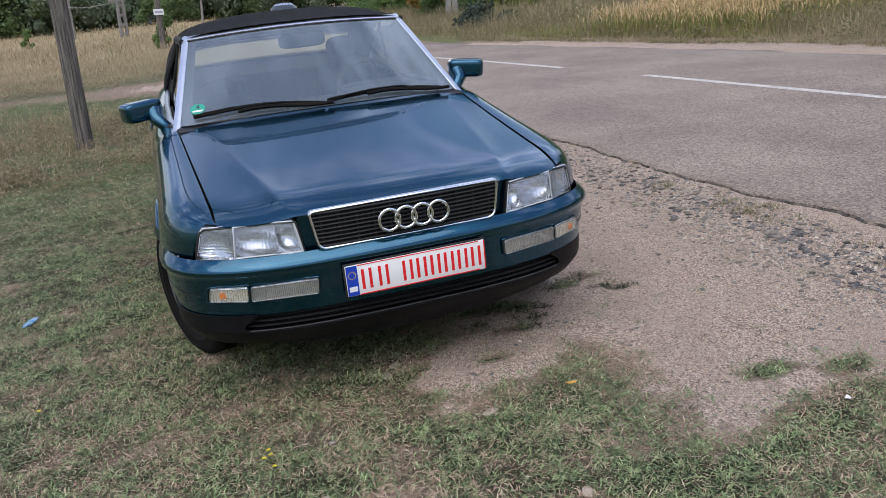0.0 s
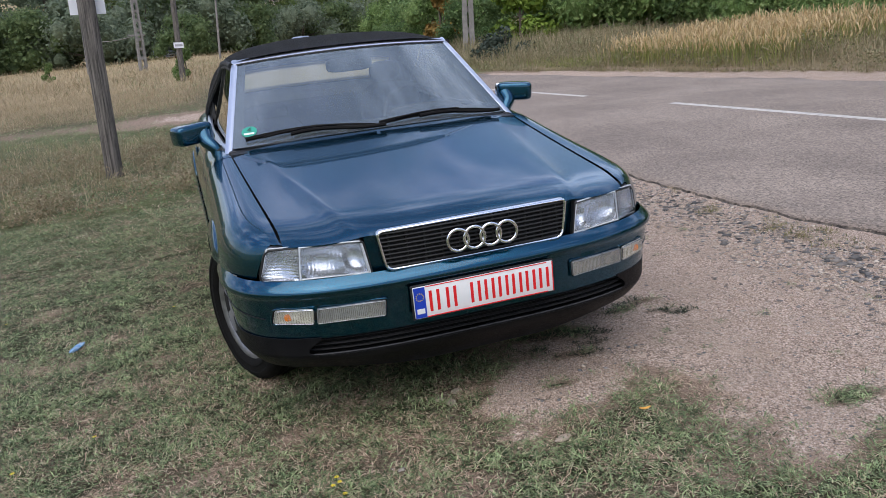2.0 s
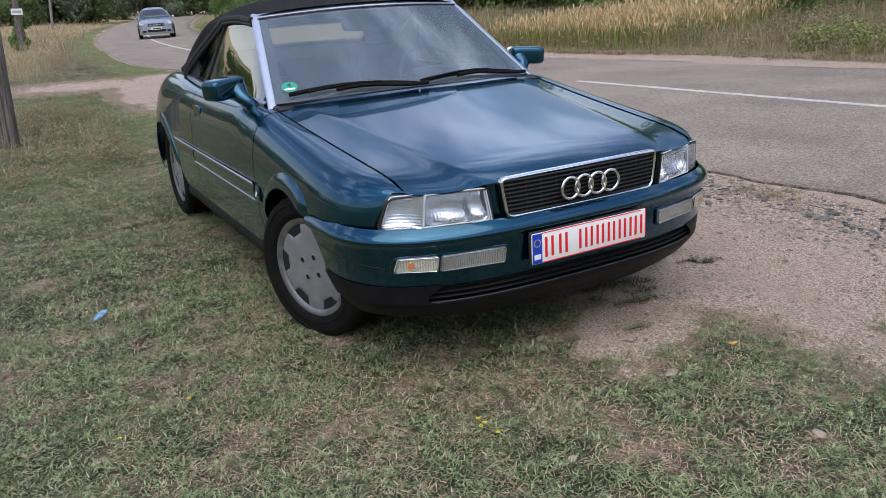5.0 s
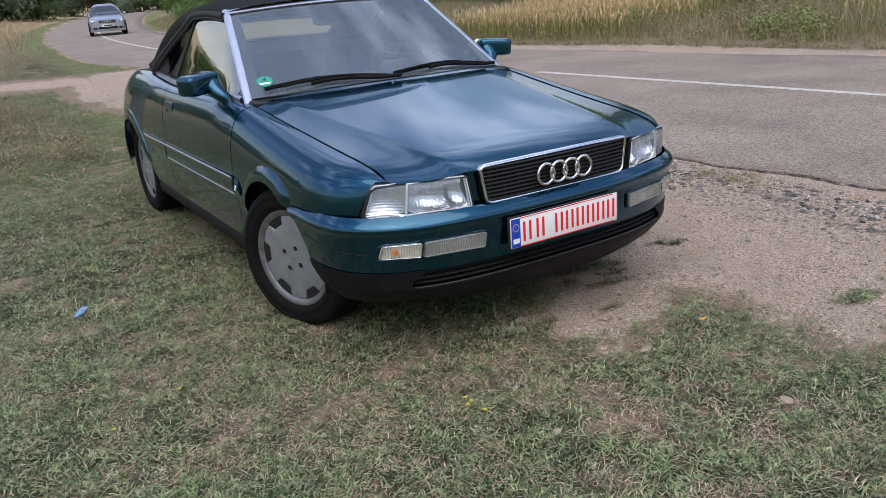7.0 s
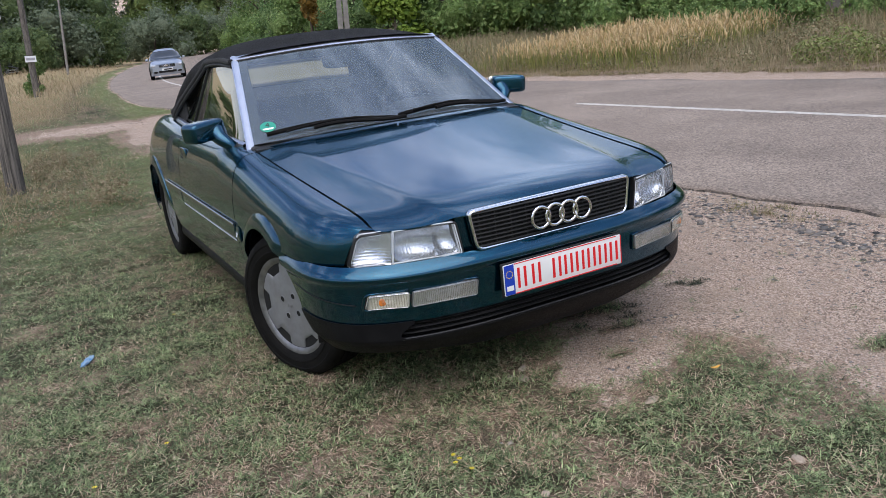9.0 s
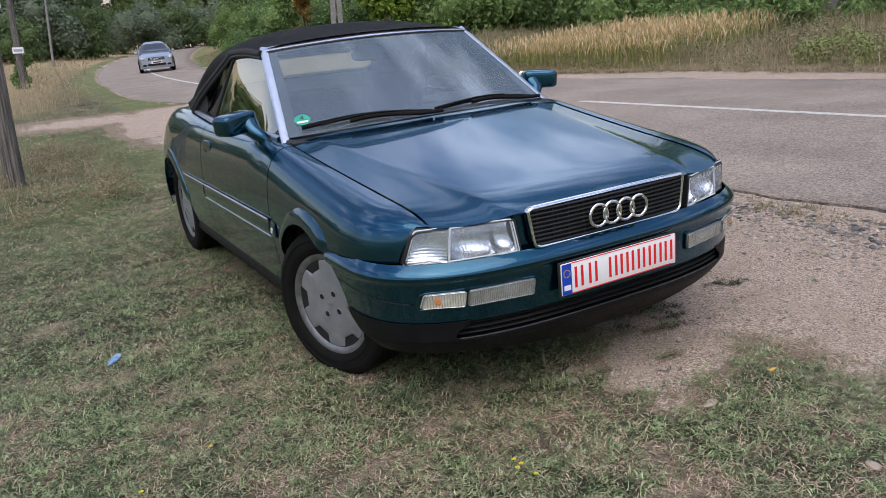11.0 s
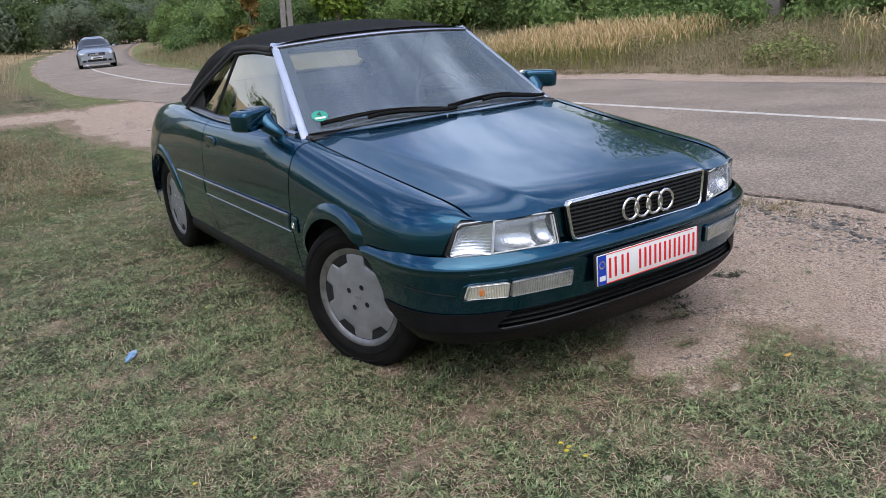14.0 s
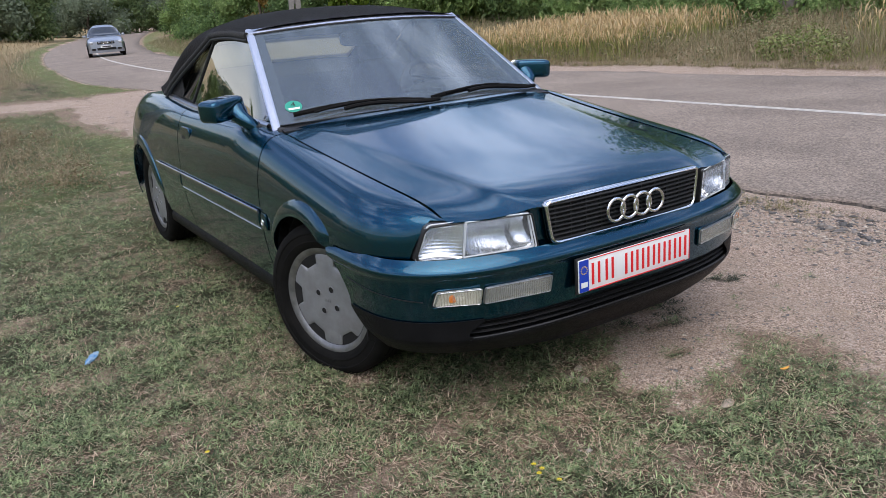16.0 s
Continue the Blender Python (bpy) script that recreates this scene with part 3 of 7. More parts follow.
k4 = (np.arange(len(ey) - 1) * 4)[:, None, None] + np.arange(3)[None, :, None]
ef = np.concatenate([k4, k4 + 1, k4 + 5, k4 + 4], -1).reshape(-1, 4)
TAR = material("broken_bitumen", (0.022, 0.020, 0.019), 0.95, 0, 0, (0.20, 0.17, 0.145), 22.0, 0.8, 90.0)
bulk("broken_edge", ev, ef, TAR, road, "dark cracked edge of the asphalt")

LINE_WHITE = material("worn_road_paint", (0.64, 0.60, 0.54), 0.7, 0, 0, (0.36, 0.34, 0.31), 14.0, 0.4, 120.0)


def road_line(a, b):
    ys = np.linspace(a, b, max(3, int((b - a) / 0.5)))
    mx = road_mid(ys)
    v = np.stack([np.stack([mx - 0.06, ys, np.full_like(ys, 0.0135)], -1), np.stack([mx + 0.06, ys, np.full_like(ys, 0.0135)], -1)], 1).reshape(-1, 3)
    k = np.arange(len(ys) - 1) * 2
    ob = bulk("centre_line", v, np.stack([k, k + 1, k + 3, k + 2], -1), LINE_WHITE)
    return tagged(ob, "worn white centre line painted on the asphalt", "road marking", "centre lines", "structure")


road_line(-40, 7.05)
road_line(9.2, 120)

# sand washed over the far edge of the asphalt
dy_ = np.arange(-8, 17, 0.08)
inner_ = 0.34 + 0.22 * wave(dy_, dy_ * 0.2, 1.3, 0.8) + 0.10 * wave(dy_, dy_ * 0.4, 4.3, 2.0) + 0.05 * wave(dy_, dy_, 13.0, 0.1)
cols_ = [road_far(dy_) - inner_, road_far(dy_) - 0.5 * inner_, road_far(dy_) + 0.02, road_far(dy_) + 0.35]
lift_z = [-0.002, 0.008, 0.012, -0.02]
drift_v = np.stack([np.stack([c, dy_, np.full_like(dy_, z)], -1) for c, z in zip(cols_, lift_z)], 1).reshape(-1, 3)
kk = (np.arange(len(dy_) - 1) * 4)[:, None, None] + np.arange(3)[None, :, None]
drift = bulk("sand_drift", drift_v, np.concatenate([kk, kk + 1, kk + 5, kk + 4], -1).reshape(-1, 4), ground.data.materials[0], shade=True)
tagged(drift, "pale sand washed over the asphalt's far edge", "sand", kind="stuff")
sandy = drift.data.attributes.new("bare", "FLOAT", "POINT")
sandy.data.foreach_set("value", np.ones(len(drift_v), np.float32))

# ---- the teal convertible: nose at y = 0, tail towards +y, all in metres ----
FRONT_AXLE, REAR_AXLE, AXLE_Z, ARCH = 0.83, 3.39, 0.295, 0.345
TAIL = 4.30
FLANK_ROUND = 0.72
car = thing("convertible_car", "dark teal metallic convertible with closed black canvas top, parked on turf", "car")


def nose_y(x, reach=0.85, ahead=0.03, deep=0.62):
    """Plan of the nose: how far back the front face lies at half width x."""
    return ahead + deep * (1 - (1 - min(1.0, abs(x) / reach) ** 3) ** (1 / 3))


def half_width(y):
    """Greatest half width of the body at y, with rounded nose and tail in plan."""
    w = 0.85
    if y < 0.65:
        w = 0.85 * (1 - (1 - max(0.0, (y - 0.03) / 0.62)) ** 3) ** (1 / 3)
    if y > TAIL - 0.95:
        w = 0.85 * (1 - (1 - max(0.0, (TAIL - y) / 0.95)) ** 2.8) ** (1 / 2.8)
    return w


def hood_z(x, y):
    """Bonnet: rises to the windscreen, crowned, with a raised middle between two creases."""
    s = (y - 0.05) / 1.25
    z = 0.738 + 0.156 * s + 0.032 * s * s - (0.016 + 0.016 * s) * (x / 0.66) ** 2 - 0.003 * (x / 0.66) ** 4
    k_ = max(0.0, min(1.0, s))
    crease = 0.395 + 0.19 * k_ ** 0.8
    past = abs(x) - crease
    past = 0.5 * (past + math.sqrt(past * past + 0.00012))
    z += 0.0115 * math.exp(-past / (0.040 + 0.03 * k_)) * (1 - 0.65 * smooth(0.25, 1.0, s))
    lip = y - hood_front(x)
    return z - 0.029 * (1 - min(1.0, max(0.0, lip / 0.26))) ** 3.2


def hood_front(x):
    return nose_y(x) - 0.004 + 0.004 * smooth(0.36, 0.40, abs(x))


def hood_edge(y):
    """Half width of the bonnet's side shut line."""
    return 0.648 + 0.052 * (y - 0.15) / 1.15


def shoulder(y):
    """Top inner edge (x, z) of the body side: bonnet line, then window line, then rear deck."""
    if y < 1.30:
        return hood_edge(y) + 0.004, hood_z(hood_edge(y), y) - 0.001
    t = smooth(1.30, 1.60, y)
    x, z = 0.704 + 0.031 * t, hood_z(hood_edge(1.3), 1.3) + 0.018 * t
    r = smooth(2.3, 3.3, y)
    return x - 0.03 * r - 0.10 * smooth(3.3, 4.1, y), z + 0.035 * r - 0.03 * smooth(3.4, 3.95, y) - 0.07 * smooth(3.8, 4.35, y)


def flank(y, v):
    """Body side, v from 0 at the shoulder over 1 at the waist (z 0.56) to 2 at the sill."""
    w = half_width(y)
    xs, zs = shoulder(y)
    xs = min(xs, w - 0.01)
    if v <= 1:
        a = v * math.pi / 2
        q = FLANK_ROUND + 0.30 * smooth(2.6, 3.6, y)
        return xs + (w - xs) * math.sin(a) ** q if v > 0 else xs, y, 0.56 + (zs - 0.56) * (math.cos(a) ** q if v < 1 else 0)
    z = 0.56 - (v - 1) * 0.34
    return w - 0.055 * (v - 1) ** 2, y, z


def flank_at(y, z):
    """The body side's half width at height z."""
    if z <= 0.56:
        return flank(y, 1 + (0.56 - z) / 0.34)[0]
    xs, zs = shoulder(y)
    c = min(1.0, max(0.0, (z - 0.56) / (zs - 0.56))) ** (1 / (FLANK_ROUND + 0.30 * smooth(2.6, 3.6, y)))
    return flank(y, 1 - math.asin(min(1, c)) / (math.pi / 2))[0]


def low_edge(y):
    """Lower edge of the metal sides: sill, wheel arches, bumper tops."""
    z = 0.270
    for c in (FRONT_AXLE, REAR_AXLE):
        if abs(y - c) < ARCH:
            z = max(z, AXLE_Z + math.sqrt(ARCH ** 2 - (y - c) ** 2))
    if y < FRONT_AXLE - 0.18:
        z = max(z, 0.588)
    if y < 0.222:
        z = max(z, 0.709 - 0.121 * max(0.0, y - 0.184) / 0.038)
    if y > REAR_AXLE + 0.30:
        z = max(z, 0.588)
    return z


def columns(a, b, n):
    """Stations along the car, closer together where the arches turn steep."""
    ys = set(round(v, 4) for v in steps(a, b, n))
    for c in (FRONT_AXLE, REAR_AXLE):
        for k in range(0, 25):
            y = round(c + ARCH * math.cos(math.pi * k / 24) * 0.9999, 4)
            if a < y < b:
                ys.add(y)
    for y in (FRONT_AXLE - 0.18, REAR_AXLE + 0.3, 0.184, 0.193, 0.203, 0.213, 0.222):
        if a < y < b:
            ys.add(round(y - 0.001, 4)), ys.add(round(y + 0.001, 4))
    return sorted(ys)


def side_panel(name, a, b, side, n, label=""):
    upper = [0, 0.04, 0.1, 0.17, 0.25, 0.33, 0.42, 0.52, 0.62, 0.72, 0.8, 0.88, 0.94, 1.0]
    lower = [1.08, 1.2, 1.35, 1.5, 1.65, 1.8, 1.955]
    def fn(y, v):
        z0 = low_edge(y)
        x, _, z = flank(y, v)
        if z < z0:
            z = z0
            x = flank_at(y, z0)
        return side * x, y, z
    return part(name, sheet(fn, columns(a, b, n), upper + lower, 0.004), PAINT, car, label)


for s in (-1, 1):
    fender = side_panel("fender", 0.145, 1.262, s, 34)
    door = side_panel("door", 1.270, 2.470, s, 30)
    quarter = side_panel("rear_quarter", 2.478, TAIL - 0.02, s, 40)
    # flared lips of both wheel arches
    for c in (FRONT_AXLE, REAR_AXLE):
        a0, a1 = (0.08 * math.pi, 0.735 * math.pi) if c == FRONT_AXLE else (0.16 * math.pi, 0.98 * math.pi)
        def lip(a, r, c=c, s=s, a0=a0, a1=a1):
            rr = ARCH - 0.004 + r * 0.060
            y, z = c + rr * math.cos(a), AXLE_Z + rr * math.sin(a)
            base = flank_at(y, z)
            fade = smooth(0.0, 0.22, (a - a0) / (a1 - a0)) * smooth(0.0, 0.10 if c == FRONT_AXLE else 0.16, (a1 - a) / (a1 - a0))
            rise = (1 - r ** 2.2) ** 0.8
            return s * (base - 0.004 + ((0.0045 + (0.020 if c == FRONT_AXLE else 0.014) * rise) * fade if r < 1 else 0.0)), y, z
        bm = sheet(lip, steps(a0, a1, 40), [0, 0.08, 0.2, 0.35, 0.5, 0.65, 0.78, 0.88, 0.95, 1.0], 0.006)
        part("wheel_arch_flare", bm, PAINT, car)
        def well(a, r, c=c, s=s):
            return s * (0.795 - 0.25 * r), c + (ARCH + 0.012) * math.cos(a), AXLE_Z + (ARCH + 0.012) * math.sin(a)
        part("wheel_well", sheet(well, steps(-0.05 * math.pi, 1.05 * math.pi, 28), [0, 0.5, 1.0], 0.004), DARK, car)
    # bright rubbing strip on the waist, with its black base
    def rub(y, v, s=s):
        a = v * 2 * math.pi
        end = min(1.0, max(0.0, min(y - y0, y1 - y) / 0.010))
        k = math.sqrt(1 - (1 - end) ** 2)
        return s * (flank_at(y, 0.555) + 0.003 + 0.006 * k * math.cos(a)), y, 0.542 + 0.036 * (0.75 + 0.25 * k) * math.sin(a) * (1 if end > 0 else 0.0)
    for y0, y1 in ((1.195, 1.258), (1.274, 2.466), (2.482, 2.99)):
        strip = part("rubbing_strip", sheet(rub, [y0, y0 + 0.0004, y0 + 0.002, y0 + 0.005, y0 + 0.010] + steps(y0 + 0.016, y1 - 0.016, 16) + [y1 - 0.010, y1 - 0.005, y1 - 0.002, y1 - 0.0004, y1], steps(0, 1, 12)), PAINT, car)
        def edge(y, v, s=s):
            a = v * 2 * math.pi
            return s * (flank_at(y, 0.575) + 0.009 + 0.004 * math.cos(a)), y, 0.580 + 0.006 * math.sin(a)
        if y0 > 1.2:
            part("chrome_insert", sheet(edge, steps(y0, y1, 16), steps(0, 1, 8)), CHROME, strip, "thin chrome insert")
    # added metal line: the highlight along the strip's lower edge, built as a part
    def glint(y, v, s=s):
        z = 0.503 + v * 0.003
        return s * (flank_at(y, z) + 0.006 + 0.003 * math.sin(v * math.pi)), y, z
    part("strip_edge_highlight", sheet(glint, steps(1.275, 2.465, 14), steps(0, 1, 4)), ALU, car, "thin metal line that imitates the highlight on the strip's lower edge")
    badge = lathe([(0.0, s * 0.0), (0.010, s * 0.0), (0.011, s * 0.002), (0.015, s * 0.002), (0.016, s * 0.0)], 20, at=Matrix.Translation((s * (flank_at(1.225, 0.54) + 0.013), 1.225, 0.541)))
    part("side_badge", badge, CHROME, car, "small round chrome badge")
    # sill
    def sill(y, v, s=s):
        a = v * math.pi
        return s * (0.748 + 0.060 * math.sin(a)), y, 0.225 + 0.055 * math.cos(a)
    part("sill", sheet(sill, steps(FRONT_AXLE + ARCH - 0.01, REAR_AXLE - ARCH + 0.01, 8), steps(0, 1, 8), 0.004), BUMPER_BLACK, car, "black plastic sill")
    # bright moulding lying along the window line
    def ledge(y, v, s=s):
        x, z = shoulder(y)
        t = smooth(3.03, 3.21, y)
        dx, dz = ((0.005, 0.000), (0.004, 0.010), (-0.006, 0.017), (-0.018, 0.017), (-0.024, 0.008))[round(v * 4)]
        return s * (x + dx - 0.075 * t * t), y, z + dz + 0.010 * t
    part("window_line_moulding", sheet(ledge, steps(1.42, 3.22, 30), steps(0, 1, 4)), ALU, car, "bright metal moulding")
    # door handle: a recessed flap
    hy, hz = 2.33, 0.805
    hx = flank_at(hy, hz)
    handle = part("door_handle", lump((s * (hx + 0.001), hy, hz), (0.0055, 0.085, 0.030), 0.5), PAINT, car)
    part("handle_recess", lump((s * (hx + 0.002), hy + 0.03, hz - 0.034), (0.0045, 0.045, 0.028), 0.6), BLACK, handle)
    part("key_lock", lathe([(0, s * (hx + 0.005)), (0.006, s * (hx + 0.005)), (0.007, s * (hx - 0.004))], 16, at=Matrix.Translation((0, hy - 0.055, hz - 0.03))), CHROME, handle)

# bonnet
hood = part("bonnet", sheet(lambda u, v: (v * hood_edge(max(0.15, 0.05 + u * 1.25)) * 0.997,
                                          (hood_front(v * 0.648) + (1.262 + 0.03 * v * v - hood_front(v * 0.648)) * u),
                                          hood_z(v * hood_edge(max(0.15, 0.05 + u * 1.25)), hood_front(v * 0.648) + (1.262 + 0.03 * v * v - hood_front(v * 0.648)) * u)),
                            [0, 0.004, 0.01, 0.018, 0.028, 0.04, 0.055, 0.07, 0.085, 0.10, 0.12, 0.14, 0.165] + steps(0.19, 1, 28), steps(-1, 1, 150), -0.006), PAINT, car)
part("engine_bay_floor", sheet(lambda u, v: (v * 0.70, 0.20 + u * 1.15, 0.655 + 0.17 * u), steps(0, 1, 4), steps(-1, 1, 4), 0.01), DARK, car)

# nose panel behind grille and lamps, in body colour
def nose(x, v):
    z = 0.575 + v * (hood_z(x, hood_front(x)) - 0.575 - 0.004)
    return x, nose_y(x) + 0.016 - 0.006 * v, z
part("nose_panel", sheet(nose, steps(-0.386, 0.386, 40), steps(0, 1, 10), 0.006), PAINT, car)


def outline(points, radius, seg=5):
    """A closed outline with rounded corners, as (x, z) pairs."""
    out_ = []
    n = len(points)
    for i in range(n):
        p, a, b = Vector(points[i]), Vector(points[i - 1]), Vector(points[(i + 1) % n])
        da, db = (a - p).normalized(), (b - p).normalized()
        r = radius[i] if isinstance(radius, (list, tuple)) else radius
        q0, q1 = p + da * r, p + db * r
        for k in range(seg + 1):
            t = k / seg
            out_.append(tuple(q0 * (1 - t) ** 2 + p * 2 * t * (1 - t) + q1 * t * t))
    return out_


def plate_on(points, depth, surf, lift_=0.0, bm=None, rings=4):
    """A slab of the given outline laid on the surface y = surf(x, z), standing proud by depth, filled by rings towards its middle."""
    bm = bm or bmesh.new()
    cx, cz = sum(p[0] for p in points) / len(points), sum(p[1] for p in points) / len(points)
    loops = []
    for k, (f, d) in enumerate([(1.0, 0.0), (1.0, depth * 0.8), (0.985, depth)] + [(1 - 0.985 * i / rings, depth) for i in range(1, rings)]):
        loops.append([bm.verts.new((cx + (x - cx) * f, surf(cx + (x - cx) * f, cz + (z - cz) * f) - lift_ - d, cz + (z - cz) * f)) for x, z in points])
    for a, b in zip(loops, loops[1:]):
        for i in range(len(points)):
            j = (i + 1) % len(points)
            bm.faces.new([a[i], a[j], b[j], b[i]])
    bm.faces.new(loops[-1])
    bm.faces.new(loops[0][::-1])
    return bm


def frame_on(points, wide, depth, surf, lift_=0.0):
    """A raised band that follows an outline on the surface."""
    bm = bmesh.new()
    cx, cz = sum(p[0] for p in points) / len(points), sum(p[1] for p in points) / len(points)
    n = len(points)
    inner = []
    for i in range(n):
        a, b = Vector(points[i - 1]), Vector(points[(i + 1) % n])
        t = (b - a).normalized()
        m = Vector((-t.y, t.x))
        p = Vector(points[i])
        if (Vector((cx, cz)) - p).dot(m) < 0:
            m = -m
        inner.append(m)
    loops = []
    for off, d in ((0, 0), (0, depth * 0.62), (0.10, depth * 0.82), (0.28, depth * 0.95), (0.5, depth), (0.72, depth * 0.95), (0.90, depth * 0.82), (1, depth * 0.62), (1, 0)):
        row = []
        for i in range(n):
            p = Vector(points[i]) + inner[i] * wide * off
            row.append(bm.verts.new((p.x, surf(p.x, p.y) - lift_ - d, p.y)))
        loops.append(row)
    for a, b in zip(loops, loops[1:] + loops[:1]):
        for i in range(n):
            j = (i + 1) % n
            bm.faces.new([a[i], a[j], b[j], b[i]])
    return bm


# grille
def grille_face(x, z):
    return nose_y(x) + 0.012
GRILLE_BLACK = material("grille_black", (0.006, 0.006, 0.007), 0.62, 0, 0, (0.010, 0.010, 0.011), 20.0)
mouth = outline([(-0.355, 0.732), (0.355, 0.732), (0.332, 0.584), (-0.332, 0.584)], [0.03, 0.03, 0.035, 0.035])
backing = part("grille", plate_on(mouth, 0.006, grille_face, 0.012), DARK, car, "black slatted radiator grille")
part("grille_surround", frame_on(mouth, 0.013, 0.022, grille_face, 0.012), CHROME, backing, "polished chrome surround")
for k in range(9):
    z = 0.600 + k * 0.0145
    w = 0.325 + 0.022 * (z - 0.585) / 0.145
    def slat(x, v, z=z):
        a = v * 2 * math.pi
        return x, grille_face(x, z) - 0.024 + 0.006 * math.cos(a), z + 0.0038 * math.sin(a)
    part("slat", sheet(slat, steps(-w, w, 20), steps(0, 1, 8)), GRILLE_BLACK, backing)
for k in range(-5, 6):
    x = k * 0.062
    part("mullion", box((0.005, 0.008, 0.128), (x, grille_face(x, 0.65) - 0.019, 0.657), 0.001, 1), GRILLE_BLACK, backing)
for k in range(4):
    cx = -0.076 + k * 0.060
    ring = bmesh.new()
    rows = [[ring.verts.new((cx + (0.0375 + 0.0062 * math.cos(b)) * math.cos(a), grille_face(cx, 0.655) - 0.043 - 0.006 * math.sin(b), 0.656 + (0.0375 + 0.0062 * math.cos(b)) * math.sin(a)))
             for b in [2 * math.pi * j / 10 for j in range(10)]] for a in [2 * math.pi * i / 40 for i in range(40)]]
    for i in range(40):
        for j in range(10):
            ring.faces.new([rows[i][j], rows[(i + 1) % 40][j], rows[(i + 1) % 40][(j + 1) % 10], rows[i][(j + 1) % 10]])
    part("badge_ring", ring, CHROME, backing, "chrome ring")

# headlamps and the lamps in the bumper
RIBS = material("ribbed_reflector", (0.84, 0.82, 0.76), 0.30, 0.45, 0, (0.70, 0.68, 0.63), 25.0, 0.3, 90.0)
for s in (-1, 1):
    def face(x, z):
        return nose_y(x) + 0.010
    eye = outline([(s * 0.394, 0.708), (s * 0.702, 0.705), (s * 0.739, 0.578), (s * 0.372, 0.580)], [0.012, 0.03, 0.03, 0.014])
    bowl = part("headlamp", plate_on(eye, 0.002, face, -0.085), BLACK, car, "clear rectangular headlamp with ribbed corner")
    part("seal", frame_on(eye, 0.0065, 0.096, face, -0.086), BLACK, bowl)
    rim_line = outline([(s * 0.390, 0.7025), (s * 0.707, 0.6985), (s * 0.741, 0.577), (s * 0.371, 0.579)], [0.012, 0.03, 0.03, 0.014])
    part("gasket", frame_on(rim_line, 0.0070, 0.010, face, 0.012), BLACK, bowl)
    inner = outline([(s * 0.400, 0.702), (s * 0.598, 0.701), (s * 0.610, 0.584), (s * 0.381, 0.586)], [0.010, 0.001, 0.001, 0.010])
    def dish(x, z, s=s):
        """Two bowls side by side, main beam and dipped beam."""
        big = max(0.0, 1 - ((x - s * 0.525) / 0.086) ** 2 - ((z - 0.642) / 0.066) ** 2)
        small_ = max(0.0, 1 - ((x - s * 0.424) / 0.052) ** 2 - ((z - 0.646) / 0.062) ** 2)
        return nose_y(x) + 0.010 + max(0.062 * big ** 0.7, 0.050 * small_ ** 0.7)
    def mirror_(u, v, s=s):
        z = 0.585 + 0.117 * v
        x = 0.381 + 0.019 * v + (0.229 - 0.031 * v) * u
        return s * x, dish(s * x, z) - 0.004 + 0.0007 * math.sin(x * 520) * smooth(0.45, 0.49, x), z
    part("reflector", sheet(mirror_, steps(0, 1, 84), steps(0, 1, 26)), REFLECTOR, bowl)
    part("bezel", frame_on(inner, 0.0045, 0.006, lambda x, z: nose_y(x) + 0.006, 0.003), LENS_EDGE, bowl, "pale bezel round the main reflector")
    def corner_(u, v, s=s):
        z = 0.584 + 0.116 * v
        x = 0.6105 - 0.012 * v + (0.1195 - 0.024 * v) * u
        return s * x, nose_y(x) + 0.006 + 0.040 * math.sin(math.pi * u) ** 0.8 * math.sin(math.pi * v) ** 0.6 + 0.0008 * math.sin(z * 620), z
    part("corner_reflector", sheet(corner_, steps(0, 1, 16), steps(0, 1, 54)), REFLECTOR, bowl)
    pane = part("lens", plate_on(outline([(s * 0.398, 0.705), (s * 0.700, 0.703), (s * 0.737, 0.581), (s * 0.377, 0.584)], 0.014), 0.016, face, 0.002, rings=6), LENS, bowl)
    pane.visible_shadow = False
    part("lens_border", frame_on(outline([(s * 0.398, 0.705), (s * 0.700, 0.703), (s * 0.737, 0.581), (s * 0.377, 0.584)], 0.014), 0.0042, 0.003, face, 0.0170), LENS_EDGE, pane, "pale edge of the lamp glass").visible_shadow = False
    for k in range(32):
        x = 0.440 + k * 0.0052
        part("lens_flute", box((0.0016, 0.0024, 0.095), (s * x, nose_y(x) - 0.0088, 0.645), 0.0006, 1), LENS, pane).visible_shadow = False
    for k in range(9):
        z = 0.596 + k * 0.0115
        def rib(x, v, z=z):
            return s * x, nose_y(x) - 0.009 - 0.0025 * math.sin(v * math.pi), z + 0.004 * v
        part("lens_rib", sheet(rib, steps(0.606, 0.718 - 0.0012 * k, 6), steps(0, 1, 3)), LENS, pane).visible_shadow = False

FOG_BACK = material("fog_reflector", (0.30, 0.31, 0.33), 0.30, 0.8, 0, (0.55, 0.56, 0.58), 12.0, 0.3, 60.0)

# front bumper: painted shell, black lower half with its air slot
def bump_plan(u, ahead, reach=0.862, deep=0.52):
    """The bumper's plan by angle, even round its corner: (x, y, inward normal)."""
    a = u * math.pi / 2
    c, sn = math.cos(a), math.sin(a)
    r = (abs(c) ** 3 + abs(sn) ** 3) ** (-1 / 3)
    return reach * r * sn, ahead + deep * (1 - r * c)


